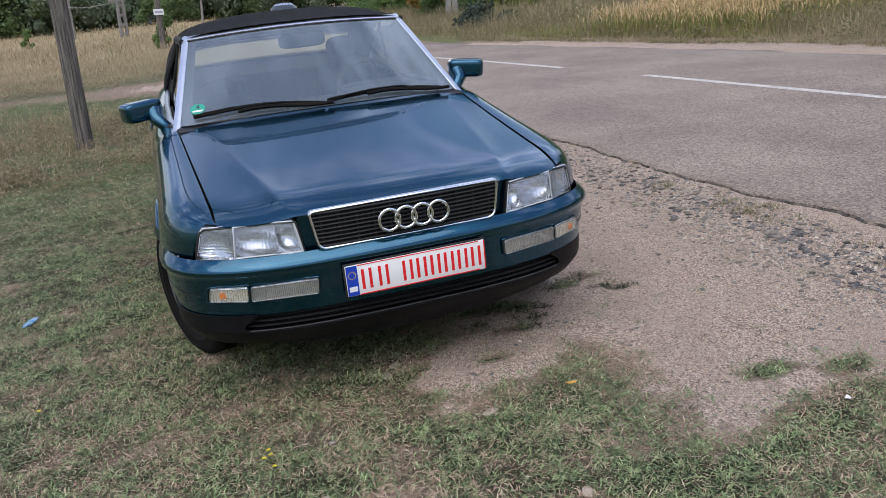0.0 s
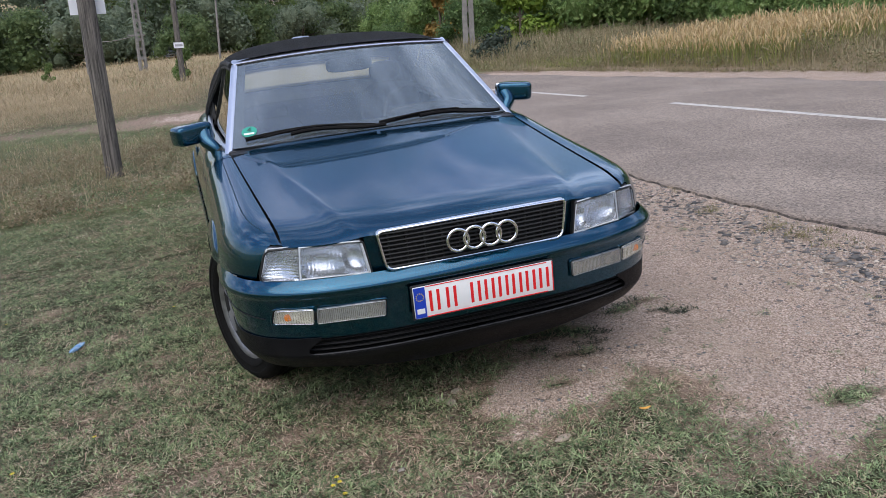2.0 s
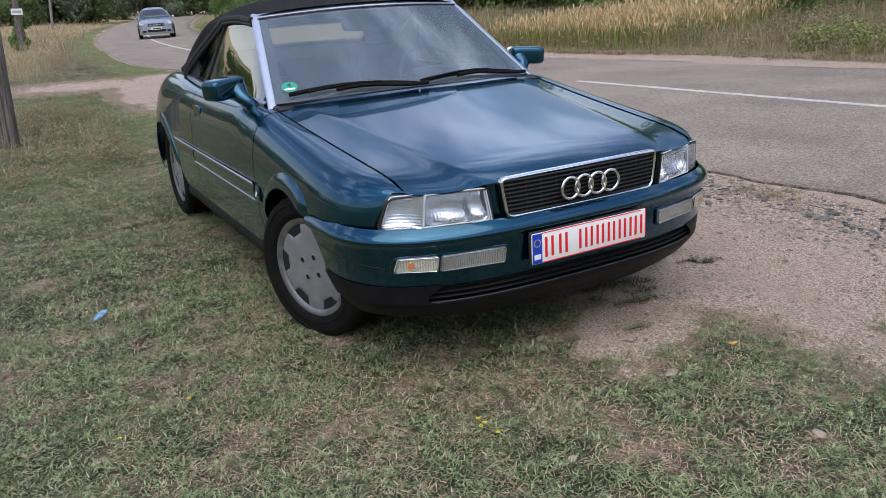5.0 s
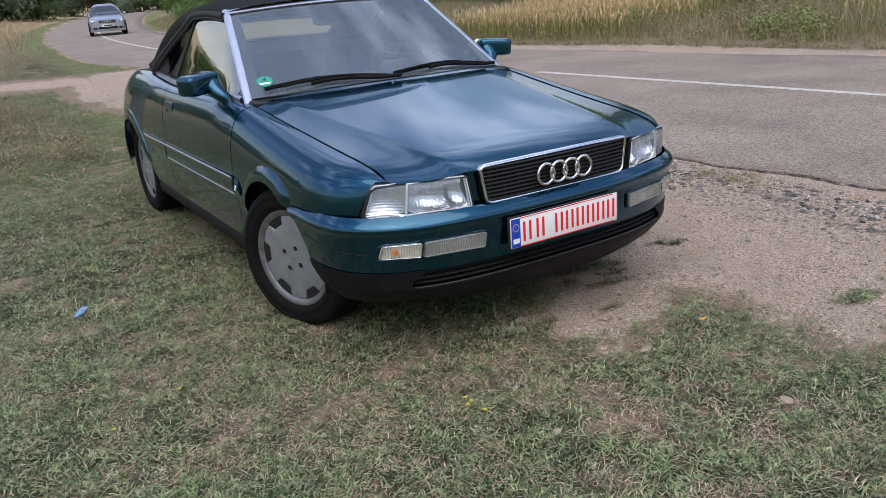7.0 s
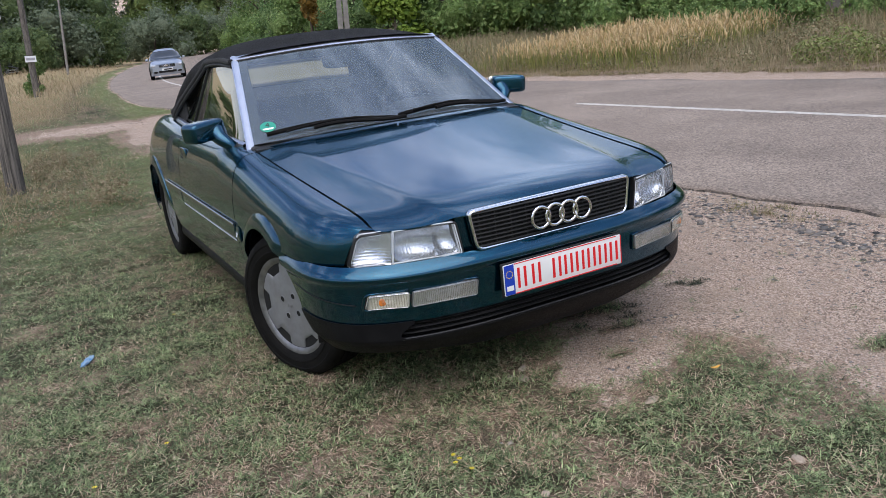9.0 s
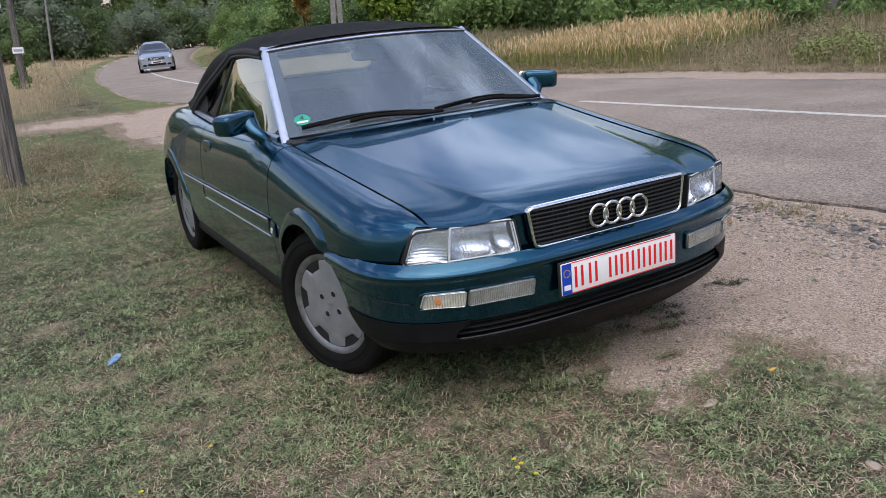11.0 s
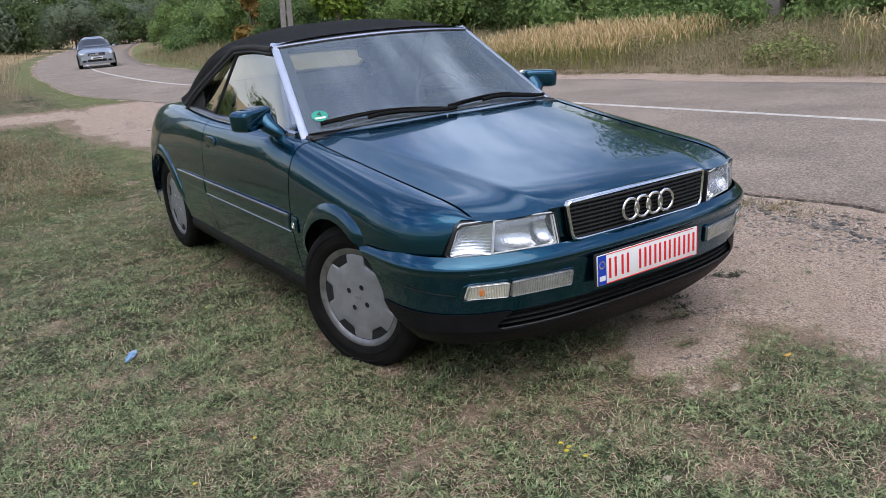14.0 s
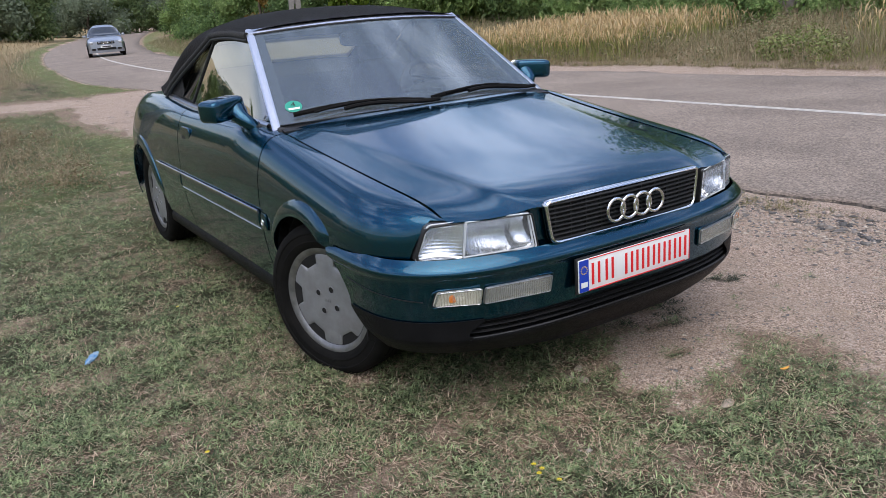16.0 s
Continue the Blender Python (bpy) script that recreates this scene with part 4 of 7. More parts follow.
def shell(z_lo, z_hi, push, mat, name, label="", us=None, rows=14, shape=None):
    def fn(u, v):
        z = z_lo + (z_hi - z_lo) * v
        ins = shape(z)
        x, y = bump_plan(min(1.0, abs(u)), -0.012 + ins, 0.862 - ins, 0.52 - ins)
        if abs(u) > 1:
            # its end runs back to the edge of the wheel opening
            stop = FRONT_AXLE - math.sqrt(max(0.0, ARCH ** 2 - (z - AXLE_Z) ** 2))
            y += max(0.0, stop - y) * (abs(u) - 1) / 0.06
        return math.copysign(x, u), y, z
    return part(name, sheet(fn, us or [-1.06, -1.03] + steps(-1, 1, 96) + [1.03, 1.06], steps(0, 1, rows), 0.004), mat, car, label)


def paint_shape(z):
    if z > 0.552:
        return 0.033 * ((z - 0.552) / 0.038) ** 1.45
    if z > 0.545:
        return 0.0
    return 0.010 * smooth(0, 1, (0.545 - z) / 0.02) + 0.020 * (0.545 - z) / 0.14


def black_shape(z):
    return 0.030 + 0.05 * smooth(0.32, 0.22, z) + 0.010 * (0.40 - z) / 0.16


bumper = shell(0.380, 0.590, 0, PAINT, "front_bumper", "painted bumper shell", rows=22, shape=paint_shape)
def low_z(u):
    """Underside of the bumper, rising towards its corners."""
    return 0.222 + 0.036 * smooth(0.22, 0.62, abs(u))


def slot_z(u):
    """Lower edge of the air slot."""
    return 0.318


def narrow(z):
    """The black part ends nearer the middle the lower it lies."""
    return 1 - 0.20 * smooth(0.40, 0.26, z)


def black_at(u, z, deeper=0.0):
    i = black_shape(z) + deeper
    x, y = bump_plan(abs(u), -0.012 + i, 0.862 - i, 0.52 - i)
    return math.copysign(x, u), y, z


def apron(u, v):
    z = low_z(u) + (slot_z(u) - low_z(u)) * v
    return black_at(u * narrow(z), z)


SLOT = 0.462
lower = part("lower_bumper", sheet(apron, steps(-1, 1, 96), steps(0, 1, 10), 0.004), BUMPER_BLACK, bumper, "scuffed black plastic lower bumper")
for s in (-1, 1):
    def side_piece(w, v, s=s):
        z = slot_z(1) + (0.384 - slot_z(1)) * v
        # the slot's end leans outwards and is rounded
        end = SLOT - 0.040 * smooth(0.335, 0.384, z) - 0.012 * smooth(0.328, 0.318, z)
        return black_at(s * (end + (narrow(z) - end) * w), z)
    part("bumper_side", sheet(side_piece, steps(0, 1, 24), steps(0, 1, 14), 0.004), BUMPER_BLACK, lower)
part("air_slot", sheet(lambda u, v: black_at(u, slot_z(u) - 0.01 + (0.400 - slot_z(u)) * v, 0.050), steps(-SLOT - 0.08, SLOT + 0.08, 56), steps(0, 1, 4), 0.003), DARK, lower, "dark recessed air slot")
part("slot_floor", sheet(lambda u, v: black_at(u, slot_z(u) - 0.002, 0.054 * v), steps(-SLOT - 0.08, SLOT + 0.08, 56), steps(0, 1, 3), 0.003), BUMPER_BLACK, lower)
for k in range(3):
    def bar(u, v, k=k):
        z = slot_z(u) + (0.380 - slot_z(u)) * (k + 0.75) / 3.3 + 0.0035 * math.sin(2 * math.pi * v)
        x, y, z = black_at(u, z, 0.020 - 0.009 * math.cos(2 * math.pi * v))
        return x, y, z
    part("slot_slat", sheet(bar, steps(-SLOT, SLOT, 44), steps(0, 1, 6)), GRILLE_BLACK, lower)
def lipfn(u, v):
    a = v * 2 * math.pi
    z = 0.315 + 0.006 * math.sin(a)
    i = black_shape(0.30) - 0.006
    x, y = bump_plan(abs(u), -0.012 + i + 0.006 * (1 - math.cos(a)), 0.862 - i, 0.52 - i)
    return math.copysign(x, u), y, z
for s in (-1, 1):
    # thin joint running from the wheel opening to the lamp
    def joint(w, v, s=s):
        u = 0.98 - 0.40 * w
        z = 0.490 - 0.034 * w + 0.0022 * math.sin(2 * math.pi * v)
        i = paint_shape(z) - 0.0012 + 0.0012 * math.cos(2 * math.pi * v)
        x, y = bump_plan(u, -0.012 + i, 0.862 - i, 0.52 - i)
        return s * x, y, z
    part("bumper_joint", sheet(joint, steps(0, 1, 20), steps(0, 1, 6)), BLACK, bumper, "thin dark joint")
# the lip is coloured paler to show a highlight along the slot
part("slot_lip", sheet(lipfn, steps(-SLOT, SLOT, 48), steps(0, 1, 8)), LIP_HIGHLIGHT, lower, "air slot edge in paler grey that imitates its highlight")

for s in (-1, 1):
    def bface(x, z):
        i = paint_shape(z)
        return nose_y(x, 0.862 - i, -0.012 + i, 0.52 - i)
    cup = outline([(s * 0.338, 0.503), (s * 0.718, 0.502), (s * 0.730, 0.434), (s * 0.345, 0.430)], [0.014, 0.02, 0.02, 0.014])
    housing = part("bumper_lamp", plate_on(cup, 0.002, bface, 0.001), BLACK, bumper, "clear fog lamp and turn signal unit")
    part("lamp_rim", frame_on(cup, 0.006, 0.008, bface, 0.001), PAINT, housing)
    fog = outline([(s * 0.348, 0.495), (s * 0.575, 0.495), (s * 0.580, 0.439), (s * 0.353, 0.438)], 0.008)
    part("fog_lamp", plate_on(fog, 0.003, bface, 0.004, rings=6), FOG_BACK, housing)
    fl = part("fog_lens", plate_on(fog, 0.003, bface, 0.012), FOG_LENS, housing)
    fl.visible_shadow = False
    for k in range(34):
        x = 0.360 + k * 0.0063
        part("lens_rib", box((0.0020, 0.003, 0.050), (s * x, bface(x, 0.47) - 0.016, 0.467), 0.001, 1), FOG_LENS, fl).visible_shadow = False
    sig = outline([(s * 0.586, 0.495), (s * 0.708, 0.494), (s * 0.718, 0.443), (s * 0.590, 0.440)], 0.008)
    part("signal_reflector", plate_on(sig, 0.003, bface, 0.004), RIBS, housing)
    part("lens_edge", frame_on(sig, 0.003, 0.006, bface, 0.011), REFLECTOR, housing)
    part("lens_edge", frame_on(fog, 0.003, 0.006, bface, 0.010), FOG_BACK, housing)
    part("signal_bulb", lump((s * 0.668, bface(0.668, 0.47) - 0.008, 0.468), (0.014, 0.003, 0.013), 0.7, 12, 8), AMBER, housing, "amber bulb")
    for k in range(14):
        x = 0.598 + k * 0.0080
        part("signal_rib", box((0.0022, 0.003, 0.042), (s * x, bface(x, 0.468) - 0.0165, 0.4675), 0.001, 1), FOG_LENS, housing).visible_shadow = False
    sl = part("signal_lens", plate_on(sig, 0.003, bface, 0.013), FOG_LENS, housing)
    sl.visible_shadow = False

# registration plate: plain bars stand for its marks
plate = part("registration_plate", box((0.520, 0.006, 0.112), (0, -0.016, 0.468), 0.004, 2), PLASTIC_WHITE, car, "white plate with red marks and a blue band")
part("plate_holder", box((0.532, 0.010, 0.124), (0, -0.008, 0.468), 0.004, 2), BLACK, plate)
def bar_at(name, cx, cz, w, h, mat, y=-0.0195):
    return part(name, box((w, 0.0016, h), (cx, y, cz), 0.0004, 1), mat, plate)
bar_at("blue_band", -0.238, 0.468, 0.040, 0.108, PLATE_BLUE)
for dz in (-0.0535, 0.0535):
    bar_at("red_border", 0.010, 0.468 + dz, 0.452, 0.0035, PLATE_RED)
bar_at("red_border", 0.2575, 0.468, 0.0035, 0.108, PLATE_RED)
bar_at("pale_bar", -0.238, 0.438, 0.028, 0.018, PLASTIC_WHITE, -0.0210)
for k in range(12):
    a = 2 * math.pi * k / 12
    bar_at("pale_dot", -0.238 + 0.013 * math.cos(a), 0.488 + 0.013 * math.sin(a), 0.0035, 0.0035, YELLOW, -0.0208)
for x in (-0.186, -0.125, -0.036, 0.016, 0.068, 0.120, 0.172, 0.224):
    for dx in (-0.0135, 0.0135):
        bar_at("red_bar", x + dx, 0.468, 0.0105, 0.074, PLATE_RED)

# tail, rear deck and underbody
def deck_z(x, y):
    xs, zs = shoulder(min(y, TAIL))
    return zs + 0.03 * (1 - (x / 0.7) ** 2)
part("boot_lid", sheet(lambda u, v: (v * min(shoulder(3.16 + u * (TAIL - 3.18))[0], half_width(3.16 + u * (TAIL - 3.18)) - 0.012) * 0.995, 3.16 + u * (TAIL - 3.18), deck_z(v * 0.7, 3.16 + u * (TAIL - 3.18)) - 0.002 - 0.028 * 0), steps(0, 1, 24), steps(-1, 1, 24), -0.005), PAINT, car)
def tail(u, v):
    a = u * math.pi / 2 * 0.86
    r_ = (math.cos(a) ** 2.8 + abs(math.sin(a)) ** 2.8) ** (-1 / 2.8)
    k_ = 0.83 - 0.16 * v ** 2
    return k_ * r_ * math.sin(a), TAIL - 0.965 + 0.95 * r_ * math.cos(a) - 0.05 * v, 0.56 + 0.31 * v
part("tail_panel", sheet(tail, steps(-1, 1, 36), steps(0, 1, 6), -0.006), PAINT, car)
def rear_bar(u, v):
    z = 0.26 + 0.33 * v
    i = 0.02 * (2 * v - 1) ** 2
    a = abs(u) * math.pi / 2
    r_ = (math.cos(a) ** 2.8 + math.sin(a) ** 2.8) ** (-1 / 2.8)
    x, y = (0.862 - i) * r_ * math.sin(a), (0.56 - i) * r_ * math.cos(a)
    return math.copysign(min(x, half_width(min(TAIL - 0.56 + y, TAIL - 0.05)) + 0.012 - i) if abs(u) > 0.35 else x, u), TAIL - 0.55 + y, z
part("rear_bumper", sheet(rear_bar, steps(-1, 1, 60), steps(0, 1, 10), 0.005), PAINT, car)
part("floor_pan", box((1.06, 3.72, 0.30), (0, 2.14, 0.36), 0.03, 2), DARK, car)
part("side_floor", box((1.56, 1.80, 0.24), (0, 2.11, 0.34), 0.02, 2), DARK, car)
part("nose_block", box((1.10, 0.30, 0.34), (0, 0.30, 0.44), 0.03, 2), DARK, car)

# ---- wheels ----
def wheel_rim(s):
    """A flat silver disc whose edge is cut away in six wide rounded notches."""
    bm = bmesh.new()
    notch, n, outer_ = 0.146, 240, 0.184
    def radius(a):
        k = (a / (math.pi / 3) + 0.5) % 1.0 - 0.5
        t = smooth(0.19, 0.275, abs(k))
        return notch + 0.003 * (abs(k) / 0.2) ** 2 * (1 - t) + (outer_ - notch) * t
    rings = []
    for inset, d in ((0.0, -0.030), (0.0, -0.004), (0.0012, -0.0012), (0.0040, 0.0), (None, 0.0025), (0.100, 0.0045), (0.070, 0.0052), (0.035, 0.0058)):
        row = []
        for i in range(n):
            a = 2 * math.pi * i / n
            r = 0.138 if inset is None else inset if inset > 0.03 else radius(a) - inset
            row.append(bm.verts.new((d, r * math.cos(a), r * math.sin(a))))
        rings.append(row)
    for a, b in zip(rings, rings[1:]):
        for i in range(n):
            bm.faces.new([a[i], a[(i + 1) % n], b[(i + 1) % n], b[i]])
    bm.faces.new(rings[-1])
    bmesh.ops.scale(bm, vec=(s, 1, 1), verts=bm.verts[:])
    return bm


for s in (-1, 1):
    for c in (FRONT_AXLE, REAR_AXLE):
        hub = new("wheel", finish("wheel", lathe([(0.0, -0.06 * s), (0.19, -0.06 * s), (0.196, 0.0), (0.190, 0.0), (0.0, -0.03 * s)], 48), DARK))
        hub.parent = car
        hub.matrix_basis = pose(s * (0.790 if c == REAR_AXLE else 0.782), c - (0.012 if c == FRONT_AXLE else 0), AXLE_Z, 0 if c == FRONT_AXLE else 23, 0, 21 if c == FRONT_AXLE else 0)
        R = 0.306
        tread = [(0.200, -0.165), (0.235, -0.185), (0.270, -0.188), (0.292, -0.180), (0.302, -0.165)]
        for g in (-0.135, -0.10, -0.065, -0.03):
            tread += [(R, g - 0.012), (R, g - 0.004), (R - 0.007, g - 0.003), (R - 0.007, g + 0.003), (R, g + 0.004)]
        tread += [(R, -0.008), (0.300, 0.008), (0.290, 0.018), (0.275, 0.024), (0.268, 0.0245), (0.266, 0.022), (0.240, 0.022), (0.238, 0.0245), (0.222, 0.020), (0.210, 0.010), (0.202, 0.0)]
        part("tyre", lathe([(r, x * s) for r, x in tread], 72), RUBBER, hub)
        part("rim_lip", lathe([(0.180, -0.03 * s), (0.181, -0.004 * s), (0.190, 0.004 * s), (0.203, 0.010 * s), (0.210, 0.010 * s), (0.211, 0.002 * s), (0.200, -0.02 * s)], 72), RIM_METAL, hub, "dull silver rim")
        disc = part("wheel_disc", wheel_rim(s), WHEEL_GREY, hub, "silver disc with six wide edge notches")
        for k in range(4):
            a = math.pi / 2 * k + 0.5
            spot_ = Matrix.Translation((0, 0.052 * math.cos(a), 0.052 * math.sin(a)))
            hole = part("bolt_hole", lathe([(0.0, 0.0062 * s), (0.012, 0.0062 * s), (0.0125, 0.0056 * s)], 18, at=spot_), DARK, disc)
            part("hole_rim", lathe([(0.0115, 0.0055 * s), (0.0122, 0.0082 * s), (0.0142, 0.0086 * s), (0.0156, 0.0050 * s)], 20, at=spot_), WHEEL_GREY, hole)
        for k in range(4):
            part("hub_mark", box((0.0014, 0.0022, 0.012), (0.0066 * s, -0.0135 + 0.009 * k, 0), 0.0005, 1), RIM_METAL, disc)

# ---- windscreen and its frame ----
def screen(u, v):
    """Windscreen: u across -1..1, v from its foot to its head."""
    x = u * (0.690 - 0.128 * v)
    return x, 1.235 + 0.570 * v + (0.115 - 0.045 * v) * u * u, 0.905 + 0.395 * v - 0.005 * v * v - 0.022 * u * u * v + 0.018 * (1 - u * u) * (1 - v)
pane = part("windscreen", sheet(screen, steps(-1, 1, 30), steps(0, 1, 16)), GLASS, car, "clear windscreen with a dark edge band")
pane.visible_shadow = False
def band(u0, u1, v0, v1, nu, nv, name="edge_band"):
    return part(name, sheet(lambda u, v: tuple(Vector(screen(u, v)) + Vector((0, 0.003, -0.002))), steps(u0, u1, nu), steps(v0, v1, nv)), BLACK, pane)
band(-1, 1, 0.0, 0.045, 30, 2), band(-1, 1, 0.955, 1.0, 30, 2), band(-1, -0.925, 0.045, 0.955, 3, 12), band(0.925, 1, 0.045, 0.955, 3, 12)
for s in (-1, 1):
    def pillar(v, a):
        c = Vector(screen(s, v))
        t = a * 2 * math.pi
        return tuple(c + Vector((s * (0.012 + 0.016 * math.cos(t)), 0.012 + 0.016 * math.sin(t) * 0.6 + 0.010 * math.cos(t), 0.004 + 0.011 * math.sin(t))))
    part("windscreen_pillar", sheet(pillar, steps(-0.08, 1.02, 14), steps(0, 1, 14)), ALU, car, "bright silver pillar")
def header(u, a):
    dy, dz = ((-0.010, -0.0035), (-0.010, 0.0005), (-0.007, 0.0030), (0.004, 0.0090), (0.016, 0.0145), (0.026, 0.0180), (0.030, 0.0120), (0.026, 0.0), (-0.006, -0.0045), (-0.010, -0.0035))[round(a * 9)]
    return tuple(Vector(screen(u * 1.025, 1.0)) + Vector((0, dy, dz)))
rail_ = part("windscreen_header", sheet(header, steps(-1, 1, 26), steps(0, 1, 9)), ALU, car, "bright silver header rail")
# added black strip: keeps the bright rail out of the bonnet's reflection
def header_blocker(u, a):
    t = a * 2 * math.pi
    return tuple(Vector(screen(u * 1.01, 1.0)) + Vector((0, -0.008 + 0.007 * math.cos(t), -0.0035 + 0.0052 * math.sin(t))))
part("header_blocker", sheet(header_blocker, steps(-1, 1, 26), steps(0, 1, 8)), BLACK, rail_, "added black strip that hides the header rail from the bonnet")
# green badge stuck inside the windscreen
spot = bmesh.new()
mid = Vector(screen(-0.885, 0.155))
du, dv = (Vector(screen(-0.82, 0.155)) - mid).normalized(), (Vector(screen(-0.885, 0.2)) - mid).normalized()
out_dir = du.cross(dv).normalized()
disc_ = [spot.verts.new(mid + du * 0.037 * math.cos(a) + dv * 0.037 * math.sin(a) + out_dir * 0.003) for a in [2 * math.pi * k / 32 for k in range(32)]]
spot.faces.new(disc_)
sticker = part("round_sticker", spot, STICKER_GREEN, pane, "round green sticker with a 4")
digit = bpy.data.curves.new("digit", "FONT")
digit.body, digit.size, digit.align_x, digit.align_y = "4", 0.042, "CENTER", "CENTER"
num = new("digit", digit)
num.data.materials.append(BLACK)
num.parent = sticker
turnm = Matrix((du, dv, out_dir)).transposed().to_4x4()
num.matrix_basis = Matrix.Translation(mid + out_dir * 0.005 + dv * 0.010) @ turnm
white = bmesh.new()
for k, (a, b) in enumerate([(-0.022, -0.010)]):
    white.faces.new([white.verts.new(mid + du * x + dv * z + out_dir * 0.0045) for x, z in ((-0.022, a), (0.022, a), (0.026, b), (-0.026, b))])
part("pale_bar", white, PLASTIC_WHITE, sticker)

# cowl and wipers
part("cowl", sheet(lambda u, v: (u * (0.70 - 0.01 * v), 1.205 + 0.05 * v + (0.03 + 0.075 * v) * u * u + 0.03, 0.888 + 0.010 * v + 0.012 * (1 - u * u)), steps(-1, 1, 24), steps(0, 1, 4), 0.006), BLACK, car)
for x0, x1, foot in ((-0.62, -0.02, -0.02), (0.00, 0.60, 0.56)):
    def on_glass(x, v, up):
        u = x / (0.690 - 0.128 * v)
        return Vector(screen(u, v)) + Vector((0, -0.022 * up - 0.008, 0.012 * up + 0.006))
    blade_pts = [on_glass(x, 0.012 + 0.05 * abs(x - x1) / 0.6 * (1 if x0 < -0.3 else 0.4) + 0.05 * math.sin(math.pi * (x - x0) / (x1 - x0)), 0.3) for x in steps(x0, x1, 14)]
    wiper = part("wiper", tube(blade_pts, 0.0070, 6, flat=1.6), RUBBER, car, "black wiper")
    part("wiper_arm", tube([on_glass(x, -0.006 + 0.054 * math.sin(math.pi * (x - x0) / (x1 - x0)) ** 2, 1.0) for x in steps(x0 + 0.2, x1 + 0.04, 8)], [0.0095] * 9, 6), RUBBER, wiper)
    for k in range(7):
        xa = x0 + (x1 - x0) * (0.06 + 0.135 * k)
        part("blade_clip", tube([on_glass(xa + d, 0.020 + 0.05 * abs(xa - x1) / 0.6 * (1 if x0 < -0.3 else 0.4) + 0.05 * math.sin(math.pi * (xa + d - x0) / (x1 - x0)), 0.62) for d in (0.0, 0.028, 0.056)], 0.0026, 6), RUBBER, wiper)
    part("wiper_frame", tube([on_glass(x, 0.024 + 0.06 * math.sin(math.pi * (x - x0) / (x1 - x0)), 0.7) for x in steps(x0 + 0.08, x0 + 0.42, 6)], 0.005, 6), RUBBER, wiper)

# ---- canvas top ----
def rail(y):
    """Upper edge of the side windows: (x, z)."""
    z = 1.262 + 0.012 * smooth(1.9, 2.12, y) - 0.008 * smooth(2.2, 2.42, y)
    t = max(0.0, (y - 2.38) / 0.66)
    z = z - 0.30 * min(1.2, t) ** 1.12
    w = 0.592 + 0.012 * smooth(1.9, 2.3, y) + 0.105 * smooth(2.35, 3.1, y)
    return w, max(z, shoulder(y)[1] + 0.012)


def roof_z(y):
    return 1.316 + 0.058 * smooth(1.86, 2.35, y) - 0.02 * smooth(2.40, 2.65, y) - 0.37 * smooth(2.60, 3.42, y) ** 0.95


def canvas(y, v):
    """The top: v from -1 (one side rail) over 0 (ridge) to 1."""
    w, z0 = rail(y)
    z1 = max(roof_z(y), z0 + 0.012)
    a = abs(v) * math.pi / 2
    q = 0.90 - 0.30 * smooth(2.42, 2.78, y)
    x = w * (math.sin(a) ** q if a > 1e-6 else 0)
    z = z0 + (z1 - z0) * (max(0.0, math.cos(a)) ** q)
    bow = 0.070 * (1 - (x / w) ** 2) * (1 - smooth(1.87, 2.35, y))
    return math.copysign(x, v), y - bow, z


WIN0, WIN1 = 2.933, 3.169
top_us = steps(0.0, 0.68, 30) + steps(0.70, 1.0, 18)
vs_full = [-1, -0.985, -0.96, -0.93, -0.89] + steps(-0.85, 0.85, 34) + [0.89, 0.93, 0.96, 0.985, 1]
top_bm = bmesh.new()
def top_y(u, v):
    """Stations of the top: its rear hem runs further back in the middle than at the sides."""
    return 1.885 + u * (3.36 - 0.185 * abs(v) ** 3 - 1.885)
grid = [[top_bm.verts.new(canvas(top_y(u, v), v)) for v in vs_full] for u in top_us]
for i in range(len(top_us) - 1):
    for j in range(len(vs_full) - 1):
        vm = (vs_full[j] + vs_full[j + 1]) / 2
        ym = top_y((top_us[i] + top_us[i + 1]) / 2, vm)
        if WIN0 + 0.03 < ym < WIN1 - 0.03 and abs(vm) < 0.39:
            continue
        top_bm.faces.new([grid[i][j], grid[i + 1][j], grid[i + 1][j + 1], grid[i][j + 1]])
bmesh.ops.solidify(top_bm, geom=top_bm.faces[:], thickness=0.012)
top = part("canvas_top", top_bm, CANVAS, car, "black canvas folding top, closed")
part("rear_window", sheet(lambda y, v: tuple(Vector(canvas(y, v)) - Vector((0, 0, 0.004))), steps(WIN0, WIN1, 12), steps(-0.43, 0.43, 14)), REAR_FOIL, top, "yellowed flexible rear window").visible_shadow = False
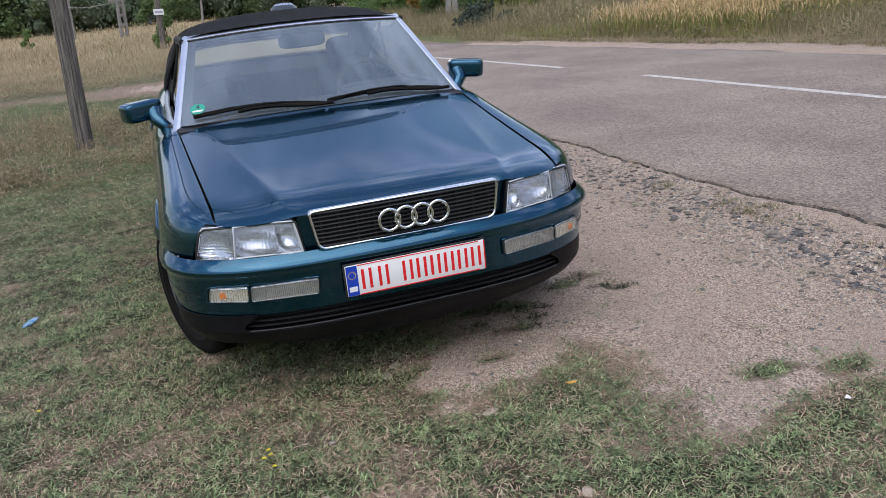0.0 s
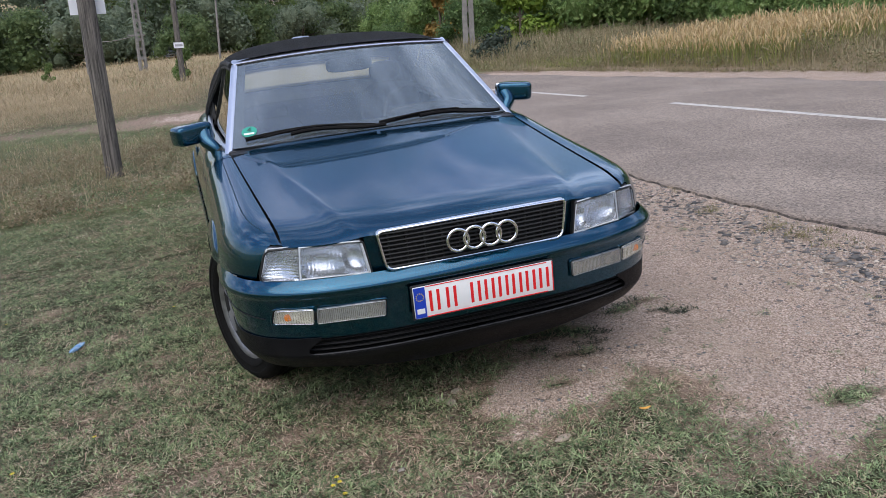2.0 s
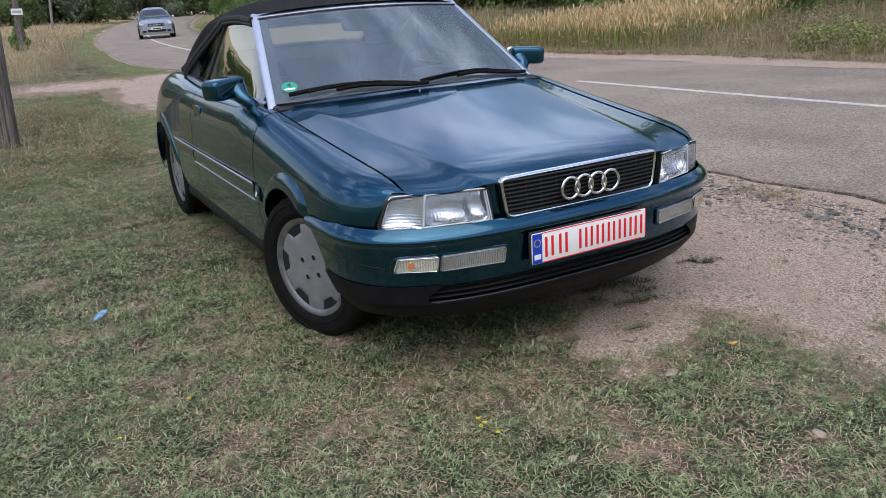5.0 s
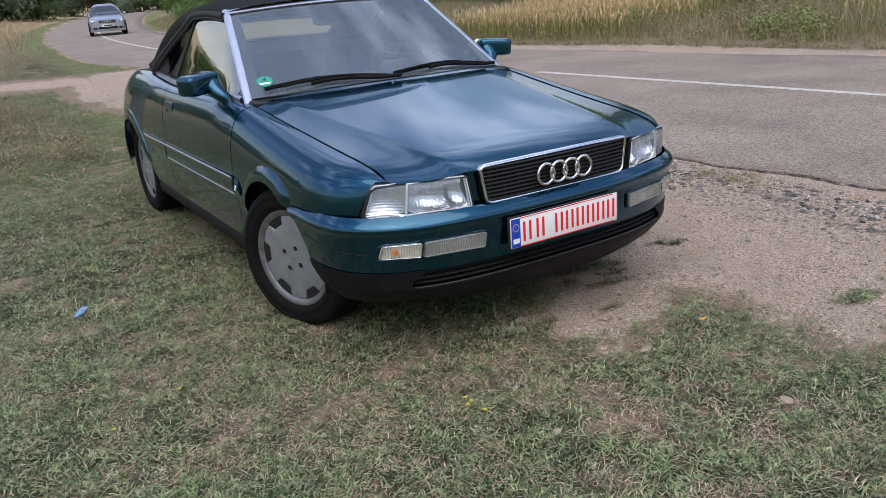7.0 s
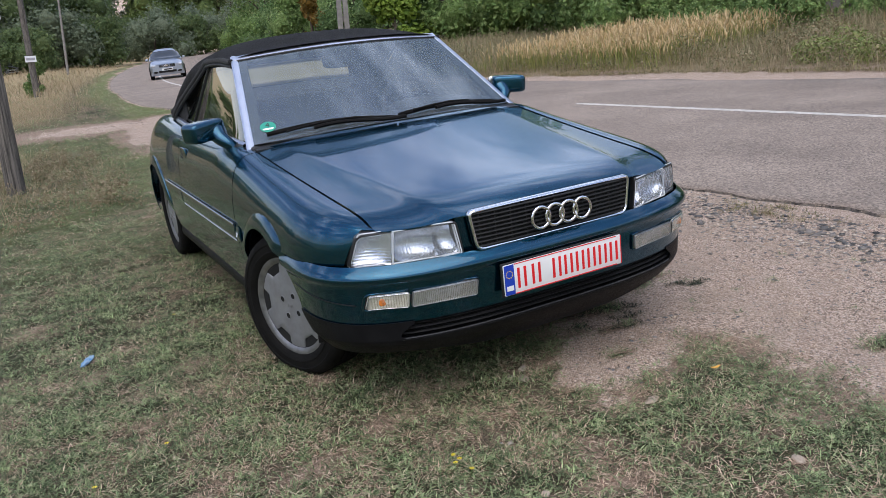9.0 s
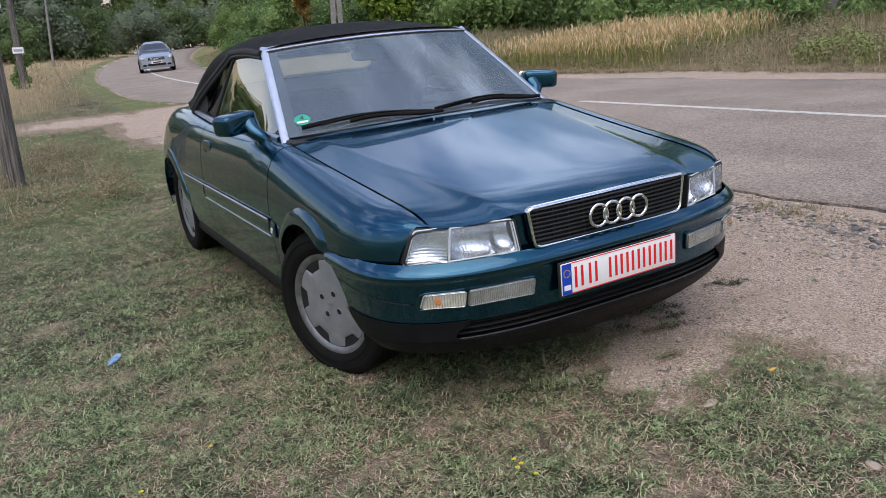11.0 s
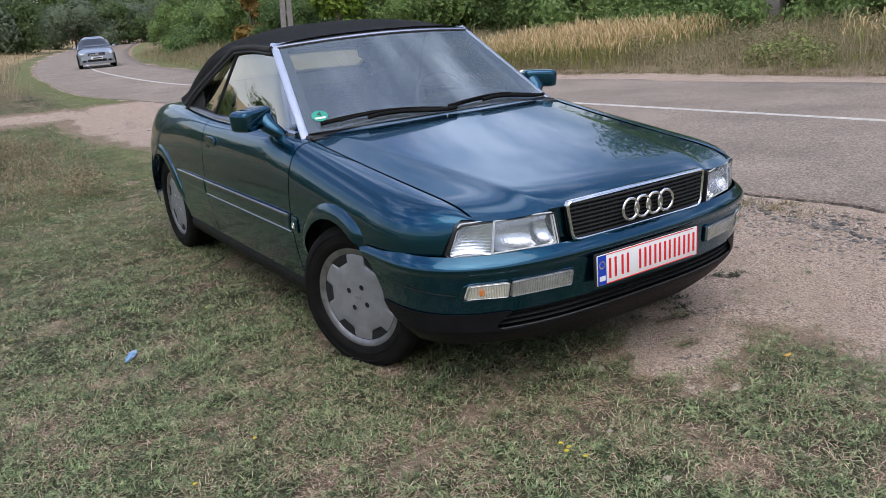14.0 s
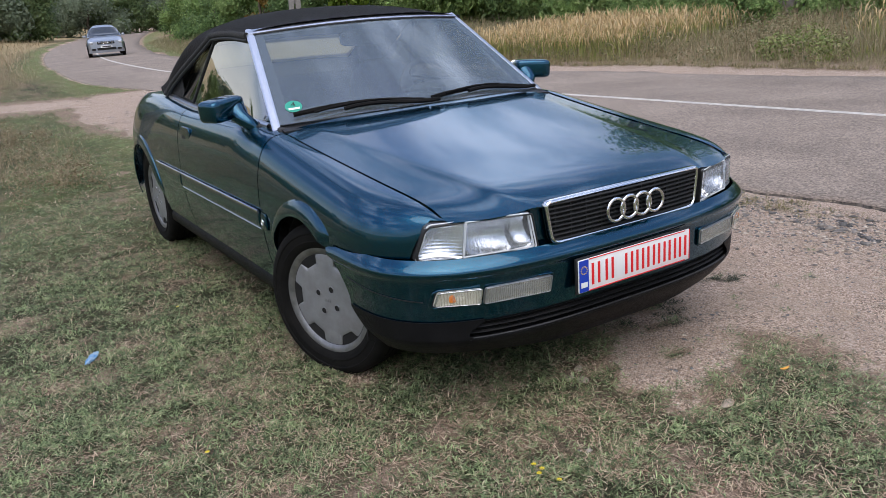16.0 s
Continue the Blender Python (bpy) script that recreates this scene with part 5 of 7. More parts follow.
for s in (-1, 1):
    # padded edge of the top above the windows
    pts = []
    for y in steps(1.88, 3.10, 34):
        w, z = rail(y)
        pts.append((s * (w + 0.002), y, z + 0.004))
    part("canvas_edge", tube(pts, 0.014, 10, flat=1.1), CANVAS, top)
    part("window_seal", tube([(p[0] + s * 0.004, p[1] - 0.01, p[2] - 0.021) for p in pts], 0.008, 8), BLACK, top)
    def corner_panel(y, v):
        """Canvas between the rear tip of the quarter window and the hem."""
        w, z = rail(y)
        x0, z0 = shoulder(y)
        return s * (min(w, x0) - 0.014), y, z0 - 0.004 + (z + 0.006 - z0) * v
    part("canvas_corner", sheet(corner_panel, steps(2.84, 3.16, 14), steps(0, 1, 4), 0.006), CANVAS, top)
    def wing(u, v):
        """Side windows between window line and rail."""
        y_top, y_bot = 1.87 + u * 0.66, 1.42 + u * 1.62
        y = y_bot + (y_top - y_bot) * v
        xb, zb = shoulder(y_bot)
        xt, zt = rail(y_top)
        zt -= 0.012
        return s * (xb - 0.036 + (xt - 0.010 - xb + 0.036) * v), y, zb + (zt - zb) * v
    w1 = part("door_window", sheet(wing, steps(0.0, 0.73, 14), steps(0, 1, 8)), SIDE_GLASS, car, "dark tinted door window, closed")
    w2 = part("quarter_window", sheet(wing, steps(0.752, 1.035, 8), steps(0, 1, 8)), SIDE_GLASS, car, "small rear quarter window")
    w1.visible_shadow = w2.visible_shadow = False
    part("window_divider", tube([wing(0.741, v) for v in steps(0, 1, 6)], 0.009, 8), BLACK, w1)
    part("front_seal", tube([wing(0.0, v) for v in steps(0, 1, 6)], 0.012, 8), BLACK, w1)

# ---- door mirrors ----
for s in (-1, 1):
    mx, my, mz = s * 0.850, 1.585, 0.978
    t = pose(0, 0, 0, 0, s * 4, -s * 24).to_3x3()
    shell_ = part("door_mirror", lump((mx, my, mz), (0.094, 0.058, 0.048), 0.37, 36, 22, turned=t), PAINT, car, "body-coloured mirror housing")
    part("mirror_glass", lump((mx - s * 0.004, my + 0.058, mz), (0.08, 0.008, 0.045), 0.4, 20, 8, turned=t), CHROME, shell_)
    part("mirror_arm", tube([(mx - s * 0.06, my - 0.015, mz - 0.02), (s * 0.785, my - 0.06, mz - 0.045), (s * 0.755, my - 0.085, mz - 0.075), (s * 0.735, my - 0.085, 0.878)], [0.046, 0.034, 0.028, 0.030], 12), PAINT, shell_)
    part("mirror_foot", tube([(s * 0.752, my - 0.085, 0.895), (s * 0.728, my - 0.085, 0.862)], [0.035, 0.040], 12), BLACK, shell_)

# ---- cabin ----
dash = part("dashboard", sheet(lambda u, v: (u * 0.66, 1.33 + 0.40 * v + 0.06 * u * u, 0.885 + 0.045 * math.sin(v * math.pi * 0.8) - 0.16 * smooth(0.85, 1.0, v)), steps(-1, 1, 20), steps(0, 1, 14), 0.02), CABIN, car)
part("instrument_hood", lump((0.36, 1.66, 0.925), (0.20, 0.11, 0.045), 0.6), CABIN, dash)
bm = bmesh.new()
tilt = pose(0.36, 1.80, 0.900, 62, 0, 0)
rows = [[bm.verts.new(tilt @ Vector(((0.185 + 0.014 * math.cos(b)) * math.cos(a), (0.185 + 0.014 * math.cos(b)) * math.sin(a), 0.014 * math.sin(b)))) for b in [2 * math.pi * j / 8 for j in range(8)]] for a in [2 * math.pi * i / 40 for i in range(40)]]
for i in range(40):
    for j in range(8):
        bm.faces.new([rows[i][j], rows[(i + 1) % 40][j], rows[(i + 1) % 40][(j + 1) % 8], rows[i][(j + 1) % 8]])
steer = part("steering_wheel", bm, CABIN, car)
part("steering_hub", lump(tuple(tilt @ Vector((0, -0.01, -0.01))), (0.085, 0.05, 0.05), 0.7), CABIN, steer)
for a in (0.15, math.pi - 0.15, -math.pi / 2):
    part("spoke", tube([tilt @ Vector((0.04 * math.cos(a), 0.04 * math.sin(a), 0)), tilt @ Vector((0.18 * math.cos(a), 0.18 * math.sin(a), 0))], 0.014, 8), CABIN, steer)
for s in (-1, 1):
    low_ = 0.0 if s > 0 else 0.13
    back_ = part("seat_back", lump((s * 0.36, 2.36, 0.80 - low_), (0.195, 0.085, 0.27), 0.6, turned=pose(0, 0, 0, -16).to_3x3()), SEAT, car)
    part("seat_cushion", lump((s * 0.36, 2.08, 0.53), (0.24, 0.26, 0.09), 0.5), SEAT, car)
    part("headrest", lump((s * 0.36, 2.46, 1.12 - 1.3 * low_), (0.095, 0.05, 0.065), 0.7, turned=pose(0, 0, 0, -12).to_3x3()), SEAT, back_)
    part("door_card", box((0.04, 1.15, 0.42), (s * 0.69, 1.88, 0.69), 0.015), CABIN, car)
part("rear_lining", sheet(lambda u, v: (v * 0.60, 3.01 + 0.21 * u, 0.90 + 0.172 * u), steps(0, 1, 4), steps(-1, 1, 8), 0.008), CABIN, car)
part("rear_bench", lump((0, 2.95, 0.72), (0.58, 0.11, 0.26), 0.4, turned=pose(0, 0, 0, -12).to_3x3()), SEAT, car)
part("interior_mirror", lump((0.035, 1.93, 1.208), (0.130, 0.018, 0.040), 0.5), CABIN, car)
part("cabin_floor", box((1.36, 1.9, 0.02), (0, 2.2, 0.47)), CABIN, car)
part("bulkhead", box((1.36, 0.03, 0.42), (0, 1.36, 0.66)), CABIN, car)

# ---- turf, tall grass, gravel ----
rng = np.random.default_rng(7)
def field(name, points, length, width, lean, mats, label="", category="", kind="stuff", curl=0.5, parent=None, heading=None):
    """Many bent blades, each of two triangles, rooted at points (x, y, z)."""
    n = len(points)
    p = np.asarray(points, float)
    h = rng.uniform(0, 2 * np.pi, n) if heading is None else np.asarray(heading) + rng.normal(0, 0.7, n)
    d = np.stack([np.cos(h), np.sin(h), np.zeros(n)], 1)
    s = np.stack([-np.sin(h), np.cos(h), np.zeros(n)], 1) * (np.asarray(width) * 0.6)[:, None]
    up = np.array([0, 0, 1.0])
    a = np.asarray(lean)
    L = np.asarray(length)
    mid = p + (d * np.sin(a)[:, None] + up * np.cos(a)[:, None]) * (0.5 * L)[:, None]
    b = np.minimum(a + curl * rng.uniform(0.3, 1.3, n), 1.75)
    tip = mid + (d * np.sin(b)[:, None] + up * np.cos(b)[:, None]) * (0.5 * L)[:, None]
    tip[:, 2] = np.maximum(tip[:, 2], p[:, 2] + 0.003)
    v = np.stack([p, mid + s, mid - s, tip], 1).reshape(-1, 3)
    k = (np.arange(n) * 4)[:, None]
    f = np.concatenate([k + [0, 1, 2], k + [2, 1, 3]], 0)
    ob = bulk(name, v, f, mats, parent)
    return tagged(ob, label, category, kind=kind) if label else ob


def leaf_cloud(blobs, count, size):
    """Loose leaves on and in a set of blobs (x, y, z, radius)."""
    blobs = np.asarray(blobs, float)
    share = blobs[:, 3] ** 2
    which = rng.choice(len(blobs), count, p=share / share.sum())
    d = rng.normal(0, 1, (count, 3))
    d /= np.linalg.norm(d, axis=1)[:, None]
    r = blobs[which, 3] * np.clip(rng.normal(0.9, 0.16, count), 0.3, 1.25)
    c = blobs[which, :3] + d * r[:, None]
    nrm = d + rng.normal(0, 0.55, (count, 3)) + np.array([0, 0, 0.35])
    nrm /= np.linalg.norm(nrm, axis=1)[:, None]
    t = np.cross(nrm, rng.normal(0, 1, (count, 3)))
    t /= np.linalg.norm(t, axis=1)[:, None] + 1e-9
    b = np.cross(nrm, t)
    s = (size * rng.uniform(0.6, 1.35, count))[:, None]
    v = np.stack([c - t * s, c + b * s * 0.55, c + t * s, c - b * s * 0.55], 1).reshape(-1, 3)
    return v, np.arange(count * 4).reshape(-1, 4)


def scatter(x0, x1, y0, y1, per_m2, keep=None):
    n = int((x1 - x0) * (y1 - y0) * per_m2)
    x, y = rng.uniform(x0, x1, n), rng.uniform(y0, y1, n)
    if keep is not None:
        ok = rng.uniform(0, 1, n) < keep(x, y)
        x, y = x[ok], y[ok]
    return x, y


def clumped(x, y, each, sigma):
    x, y = np.repeat(x, each), np.repeat(y, each)
    return x + rng.normal(0, sigma, len(x)), y + rng.normal(0, sigma, len(x))


GREEN_BLADE = leafy("turf_green", [(0.040, 0.066, 0.031), (0.129, 0.180, 0.082), (0.222, 0.284, 0.132), (0.312, 0.378, 0.190), (0.154, 0.210, 0.102), (0.43, 0.405, 0.255)], mottled=24.0, relief=False, depth=0.60)
GREEN_FAR = leafy("turf_green_far", [(0.085, 0.122, 0.054), (0.180, 0.240, 0.105), (0.262, 0.330, 0.150), (0.205, 0.265, 0.125)], mottled=5.0, relief=False, depth=0.4)
STRAW_BLADE = leafy("turf_straw", [(0.20, 0.125, 0.088), (0.50, 0.365, 0.262), (0.76, 0.615, 0.455), (0.36, 0.225, 0.165), (0.60, 0.47, 0.335)])


def meadow(x, y):
    """Where the uncut dry meadow stands."""
    edge_ = np.interp(y, [5.5, 8, 11, 13.8, 16.8, 19, 23, 27, 31, 39, 55, 75, 100, 115], [-2.2, -0.9, -1.3, -3.5, -2.0, -1.2, -0.1, 0.6, 0.9, 1.8, 3.4, 6.0, 10.5, 13.0])
    gap = np.clip(np.abs(y - (15.2 + 0.25 * (0.5 - x))) / 1.6 - 0.6, 0, 1)
    return np.clip((edge_ - x) / 1.2 + 0.5 + 0.5 * wave(x, y, 0.9, 2.2), 0, 1) * gap * np.maximum(np.clip(0.7 + 0.45 * wave(x, y, 0.5, 4.0), 0.1, 1), np.exp(-((x + 1.75) / 0.5) ** 2 - ((y - 7.6) / 0.6) ** 2))


def before_the_nose(x, y):
    """Turf that lies close by, ahead of and beside the parked car; thinner beyond it."""
    return np.clip(1.0 + (y - 0.36 + 0.87 * (x + 2.4)) / 1.3, 0.12, 1.0)


def turf(x0, x1, y0, y1, clumps, each, scale, part_of=None):
    def room(x, y):
        return np.clip(1.04 - 1.25 * bare(x, y), 0, 1) * (1 if part_of is None else part_of(x, y)) * (1 - 0.75 * meadow(x, y) if scale > 1.9 else 1)
    x, y = scatter(x0, x1, y0, y1, clumps, lambda x, y: room(x, y) * np.clip(1.1 * green_share(x, y) - 0.05, 0, 1))
    # matted, creeping tufts: most blades lie low and cross one another
    x, y = clumped(x, y, each, 0.022 * scale)
    n = len(x)
    field("turf", np.stack([x, y, height(x, y) + rng.uniform(-0.003, 0.009, n) * scale], 1), (0.013 + 0.030 * rng.uniform(0, 1, n) ** 1.7) * scale ** 0.6, rng.uniform(0.0018, 0.0042, n) * scale, np.clip(rng.normal(1.18, 0.30, n), 0.2, 1.56), GREEN_BLADE if scale < 1.5 else GREEN_FAR,
          "short trodden green grass in uneven tufts", "grass", curl=0.4)
    x, y = scatter(x0, x1, y0, y1, clumps * 0.72, lambda x, y: np.clip(room(x, y) + 0.06 * (1 if part_of is None else part_of(x, y)), 0, 1) * np.clip(1.10 - 0.90 * green_share(x, y), 0, 1))
    x, y = clumped(x, y, each, 0.030 * scale)
    n = len(x)
    field("dry_turf", np.stack([x, y, height(x, y) + rng.uniform(-0.002, 0.006, n) * scale], 1), (0.012 + 0.036 * rng.uniform(0, 1, n) ** 1.5) * scale ** 0.6, rng.uniform(0.0013, 0.0030, n) * scale, rng.uniform(1.05, 1.57, n), STRAW_BLADE,
          "withered straw-coloured grass lying flat", "grass", curl=0.2)


turf(-2.4, 2.0, -1.4, 1.6, 1350, 17, 1.06, before_the_nose)
turf(-4.5, 2.4, -4.5, -1.4, 120, 14, 2.0)
turf(-9.0, -2.4, -1.4, 5.0, 85, 14, 2.2)
turf(-2.4, 2.4, 1.6, 3.2, 900, 14, 1.12)
turf(-2.6, 2.4, 3.2, 5.2, 460, 14, 1.3)
turf(-6.5, 2.4, 5.2, 11.0, 110, 14, 2.0)
turf(-6.0, 2.4, 11.0, 24.0, 42, 14, 2.4)
turf(-3.0, 3.0, 24.0, 44.0, 24, 14, 3.0)
turf(0.0, 11.0, 44.0, 80.0, 3, 14, 8.0)

x, y = scatter(-2.3, 1.6, -1.3, 1.6, 210, lambda x, y: np.clip(1.0 - bare(x, y), 0, 1) * before_the_nose(x, y))
n = len(x)
field("dry_strands", np.stack([x, y, height(x, y) + rng.uniform(0.006, 0.020, n)], 1), rng.uniform(0.04, 0.13, n), rng.uniform(0.0009, 0.0016, n), rng.uniform(1.30, 1.56, n), STRAW_BLADE, "long dry straws lying on the turf", "grass", curl=0.15)

x, y = scatter(-0.1, 2.1, -1.1, 2.2, 420, lambda x, y: np.clip(bare(x, y) * 1.4 - 0.5, 0, 1) * np.clip(0.25 + 0.9 * wave(x, y, 3.4, 4.2) + np.exp(-((x - 0.75) / 0.35) ** 2 - ((y - 0.45) / 0.25) ** 2), 0.04, 1))
n = len(x)
field("plant_bits", np.stack([x, y, height(x, y) + 0.003], 1), rng.uniform(0.010, 0.045, n), rng.uniform(0.0012, 0.0034, n), rng.uniform(1.3, 1.57, n), leafy("plant_bits", [(0.060, 0.045, 0.032), (0.13, 0.10, 0.068), (0.085, 0.090, 0.050), (0.30, 0.23, 0.16)]), "dry bits of plants strewn over the sand", "plant litter", curl=0.2)
# dark withered weeds flattened on the sand ahead of the bumper
x = np.array([0.51, 0.61, 1.01, 1.07, 0.47, 1.14, 0.56, 0.68, 0.40, 0.86])
y = np.array([0.28, 0.48, 0.66, 0.50, 0.52, 0.44, 0.36, 0.42, 0.40, 0.62])
x, y = clumped(np.repeat(x, 7) + rng.normal(0, 0.045, 70), np.repeat(y, 7) + rng.normal(0, 0.022, 70), 22, 0.012)
n = len(x)
field("dark_weeds", np.stack([x, y, height(x, y)], 1), rng.uniform(0.010, 0.030, n), rng.uniform(0.0018, 0.0042, n), rng.uniform(0.7, 1.54, n), leafy("dark_weeds", [(0.020, 0.024, 0.016), (0.040, 0.052, 0.030), (0.070, 0.085, 0.048), (0.050, 0.042, 0.030)]), "dark withered weeds flattened on the sand", "weeds", curl=0.4)

x, y = scatter(0.0, 2.0, -1.1, 2.0, 46, lambda x, y: np.clip(bare(x, y) * 1.4 - 0.5, 0, 1) * np.clip(0.1 + 0.9 * wave(x, y, 2.6, 1.5), 0.03, 1))
x, y = clumped(x, y, 26, 0.014)
n = len(x)
field("seedlings", np.stack([x, y, height(x, y)], 1), rng.uniform(0.008, 0.026, n), rng.uniform(0.0016, 0.0034, n), rng.uniform(0.5, 1.5, n), GREEN_BLADE, "tiny tufts of grass in the gravel", "grass", curl=0.3)

# low tufts that creep over the sandy strip beyond the road
y = rng.uniform(-1.0, 19.0, 420)
x = road_far(y) + 0.45 + 0.35 * rng.uniform(0, 1, 420) ** 0.7 + 0.10 * wave(y, y * 0.3, 1.7, 0.4)
x, y = clumped(x, y, 34, 0.045)
n = len(x)
field("verge_tufts", np.stack([x, y, height(x, y)], 1), rng.uniform(0.03, 0.10, n), rng.uniform(0.004, 0.009, n), np.clip(rng.normal(0.7, 0.4, n), 0.05, 1.5), leafy("verge_tufts", [(0.12, 0.115, 0.055), (0.26, 0.21, 0.115), (0.36, 0.29, 0.17), (0.17, 0.18, 0.08)]), "low dry tufts along the sandy strip", "grass", curl=0.4)

DRY_STEM = leafy("dry_stems", [(0.27, 0.21, 0.125), (0.40, 0.32, 0.20), (0.50, 0.41, 0.27), (0.30, 0.225, 0.145), (0.22, 0.22, 0.11)], 0.7, 0.35)
WEED = leafy("verge_weeds", [(0.16, 0.170, 0.080), (0.29, 0.250, 0.145), (0.42, 0.345, 0.225), (0.21, 0.215, 0.10), (0.33, 0.255, 0.165)], 0.7, 0.35)


for x0, x1, y0, y1, dens, tall, wide in ((-7, 0, 5.5, 13.5, 420, 0.21, 0.004), (-14, 1.2, 16.5, 30, 230, 0.32, 0.0055), (-24, 4, 30, 60, 32, 0.55, 0.016), (-45, 13, 60, 120, 6, 0.6, 0.035)):
    x, y = scatter(x0, x1, y0, y1, dens, meadow)
    n = len(x)
    field("dry_meadow_grass", np.stack([x, y, height(x, y) - 0.01], 1), tall * rng.uniform(0.3, 1.25, n), wide * rng.uniform(0.7, 1.4, n), rng.uniform(0.05, 1.25, n), DRY_STEM, "tall uncut dry yellow meadow grass", "grass")

# far verge: weeds, then golden feather-headed grass
def verge_depth(x, y):
    return x - road_far(y)


def weeds_keep(x, y):
    d = verge_depth(x, y)
    return np.clip((d - 0.75) / 0.5 + 0.3 * wave(x, y, 3.0, 1.0), 0, 1) * np.clip((9 - d) / 2, 0, 1)


x, y = scatter(6.5, 19, -4, 30, 260, weeds_keep)
n = len(x)
grow = np.clip((verge_depth(x, y) - 0.6) / 1.6, 0.12, 1) * (0.75 + 0.3 * wave(x, y, 1.3, 3.3))
field("verge_weeds", np.stack([x, y, height(x, y) - 0.01], 1), 0.62 * grow * rng.uniform(0.25, 1.3, n), rng.uniform(0.004, 0.010, n), rng.uniform(0.02, 0.9, n), WEED, "mixed brown and green roadside weeds", "weeds")
x, y = scatter(6.5, 19, -6, 30, 120, lambda x, y: weeds_keep(x, y) * np.clip(0.55 + 0.6 * wave(x, y, 0.8, 6.0), 0, 1))
n = len(x)
field("verge_straw", np.stack([x, y, height(x, y) - 0.01], 1), np.clip(verge_depth(x, y) / 1.8, 0.2, 1) * rng.uniform(0.25, 0.55, n), rng.uniform(0.004, 0.009, n), rng.uniform(0.02, 0.4, n), DRY_STEM, "dry straw stalks on the roadside", "weeds")


x, y = scatter(6, 20, 18, 62, 95, lambda x, y: np.clip((verge_depth(x, y) - 0.1) / 0.8, 0, 1) * np.clip((6 - verge_depth(x, y)) / 3, 0, 1))
n = len(x)
field("bank_grass", np.stack([x, y, height(x, y) - 0.01], 1), np.clip(verge_depth(x, y) / 3.0, 0.12, 1) * rng.uniform(0.4, 1.0, n), rng.uniform(0.010, 0.022, n), rng.uniform(0.02, 0.7, n), WEED, "tall green and yellow grass on the road bank", "grass")


def golden(x, y):
    d = verge_depth(x, y)
    along = np.clip(1.7 - np.abs(y - 12.4) / 1.75, 0, 1) + 0.22 * np.clip(1.0 - np.abs(y - 6.2) / 0.8, 0, 1) * (x > 11.5)
    return along * np.clip((d - 1.15) / 0.6, 0, 1) * np.clip((6.0 - d) / 1.5, 0, 1) * np.clip(0.7 + 0.5 * wave(x, y, 1.9, 0.2), 0, 1)


GOLD = leafy("golden_plumes", [(0.50, 0.35, 0.17), (0.62, 0.46, 0.25), (0.70, 0.55, 0.34)], 0.7, 0.4)
REED_GREEN = leafy("reed_green", [(0.17, 0.215, 0.06), (0.27, 0.30, 0.09), (0.40, 0.37, 0.14)], 0.6, 0.4)
x, y = scatter(8, 17, 1, 17, 520, golden)
n = len(x)
z = height(x, y)
tall = rng.uniform(0.35, 0.85, n)
reed = field("golden_grass", np.stack([x, y, z - 0.01], 1), tall * 0.85, rng.uniform(0.006, 0.012, n), rng.uniform(0.0, 0.30, n), REED_GREEN, "tall feather-headed grass, green below and golden above", "grass", curl=0.25)
field("seed_heads", np.stack([x, y, z + tall * rng.uniform(0.55, 0.72, n)], 1), rng.uniform(0.16, 0.30, n), rng.uniform(0.014, 0.026, n), rng.uniform(0.0, 0.6, n), GOLD, curl=0.9, parent=reed, kind="")

# fresh green grass at the foot of the plumes
x, y = scatter(7, 14, -4, 22, 330, lambda x, y: np.clip((verge_depth(x, y) - 1.0) / 0.3, 0, 1) * np.clip((3.2 - verge_depth(x, y)) / 1.2, 0, 1) * np.clip(wave(x, y, 0.7, 2.6) + 0.25 + 0.4 * wave(x, y, 2.4, 0.4), 0, 1))
n = len(x)
field("verge_grass", np.stack([x, y, height(x, y) - 0.01], 1), rng.uniform(0.10, 0.34, n), rng.uniform(0.006, 0.012, n), rng.uniform(0.05, 0.9, n), REED_GREEN, "fresh green grass along the verge", "grass")

# leafy herbs among the verge grasses
VERGE_LEAF = leafy("verge_herbs", [(0.13, 0.145, 0.070), (0.21, 0.205, 0.105), (0.32, 0.265, 0.160), (0.27, 0.205, 0.125)], 0.7, 0.3)
spots_ = []
for k in range(760):
    yy = rng.uniform(-5, 30)
    dd = rng.uniform(0.9, 6.5)
    xx = float(road_far(yy)) + dd
    rr = rng.uniform(0.10, 0.30) * min(1.0, 0.4 + dd * 0.3)
    spots_.append((xx, yy, float(height(xx, yy)) + rr * rng.uniform(0.4, 1.3), rr))
hv, hf = leaf_cloud(spots_, 54000, 0.026)
tagged(bulk("verge_herbs", hv, hf, VERGE_LEAF), "low leafy brown-green herbs along the verge", "weeds", kind="stuff")

# withered weeds round the wooden pole
spots_ = []
for k in range(400):
    xx, yy = rng.uniform(-4.6, -0.7), rng.uniform(5.2, 10.5)
    if rng.uniform(0, 1) < float(np.clip(0.45 + 0.5 * wave(xx, yy, 1.1, 2.7), 0.1, 1)):
        rr = rng.uniform(0.05, 0.15)
        spots_.append((xx, yy, float(height(xx, yy)) + rr * rng.uniform(0.3, 1.2), rr))
hv, hf = leaf_cloud(spots_, 30000, 0.012)
tagged(bulk("dry_weeds", hv, hf, leafy("withered_weeds", [(0.22, 0.165, 0.105), (0.33, 0.255, 0.165), (0.17, 0.165, 0.085), (0.42, 0.34, 0.23)], 0.7, 0.25)), "withered brown weeds round the wooden pole", "weeds", kind="stuff")

# stones: small ones lie in their thousands, along the asphalt's broken edge most of all
ICO = bmesh.new()
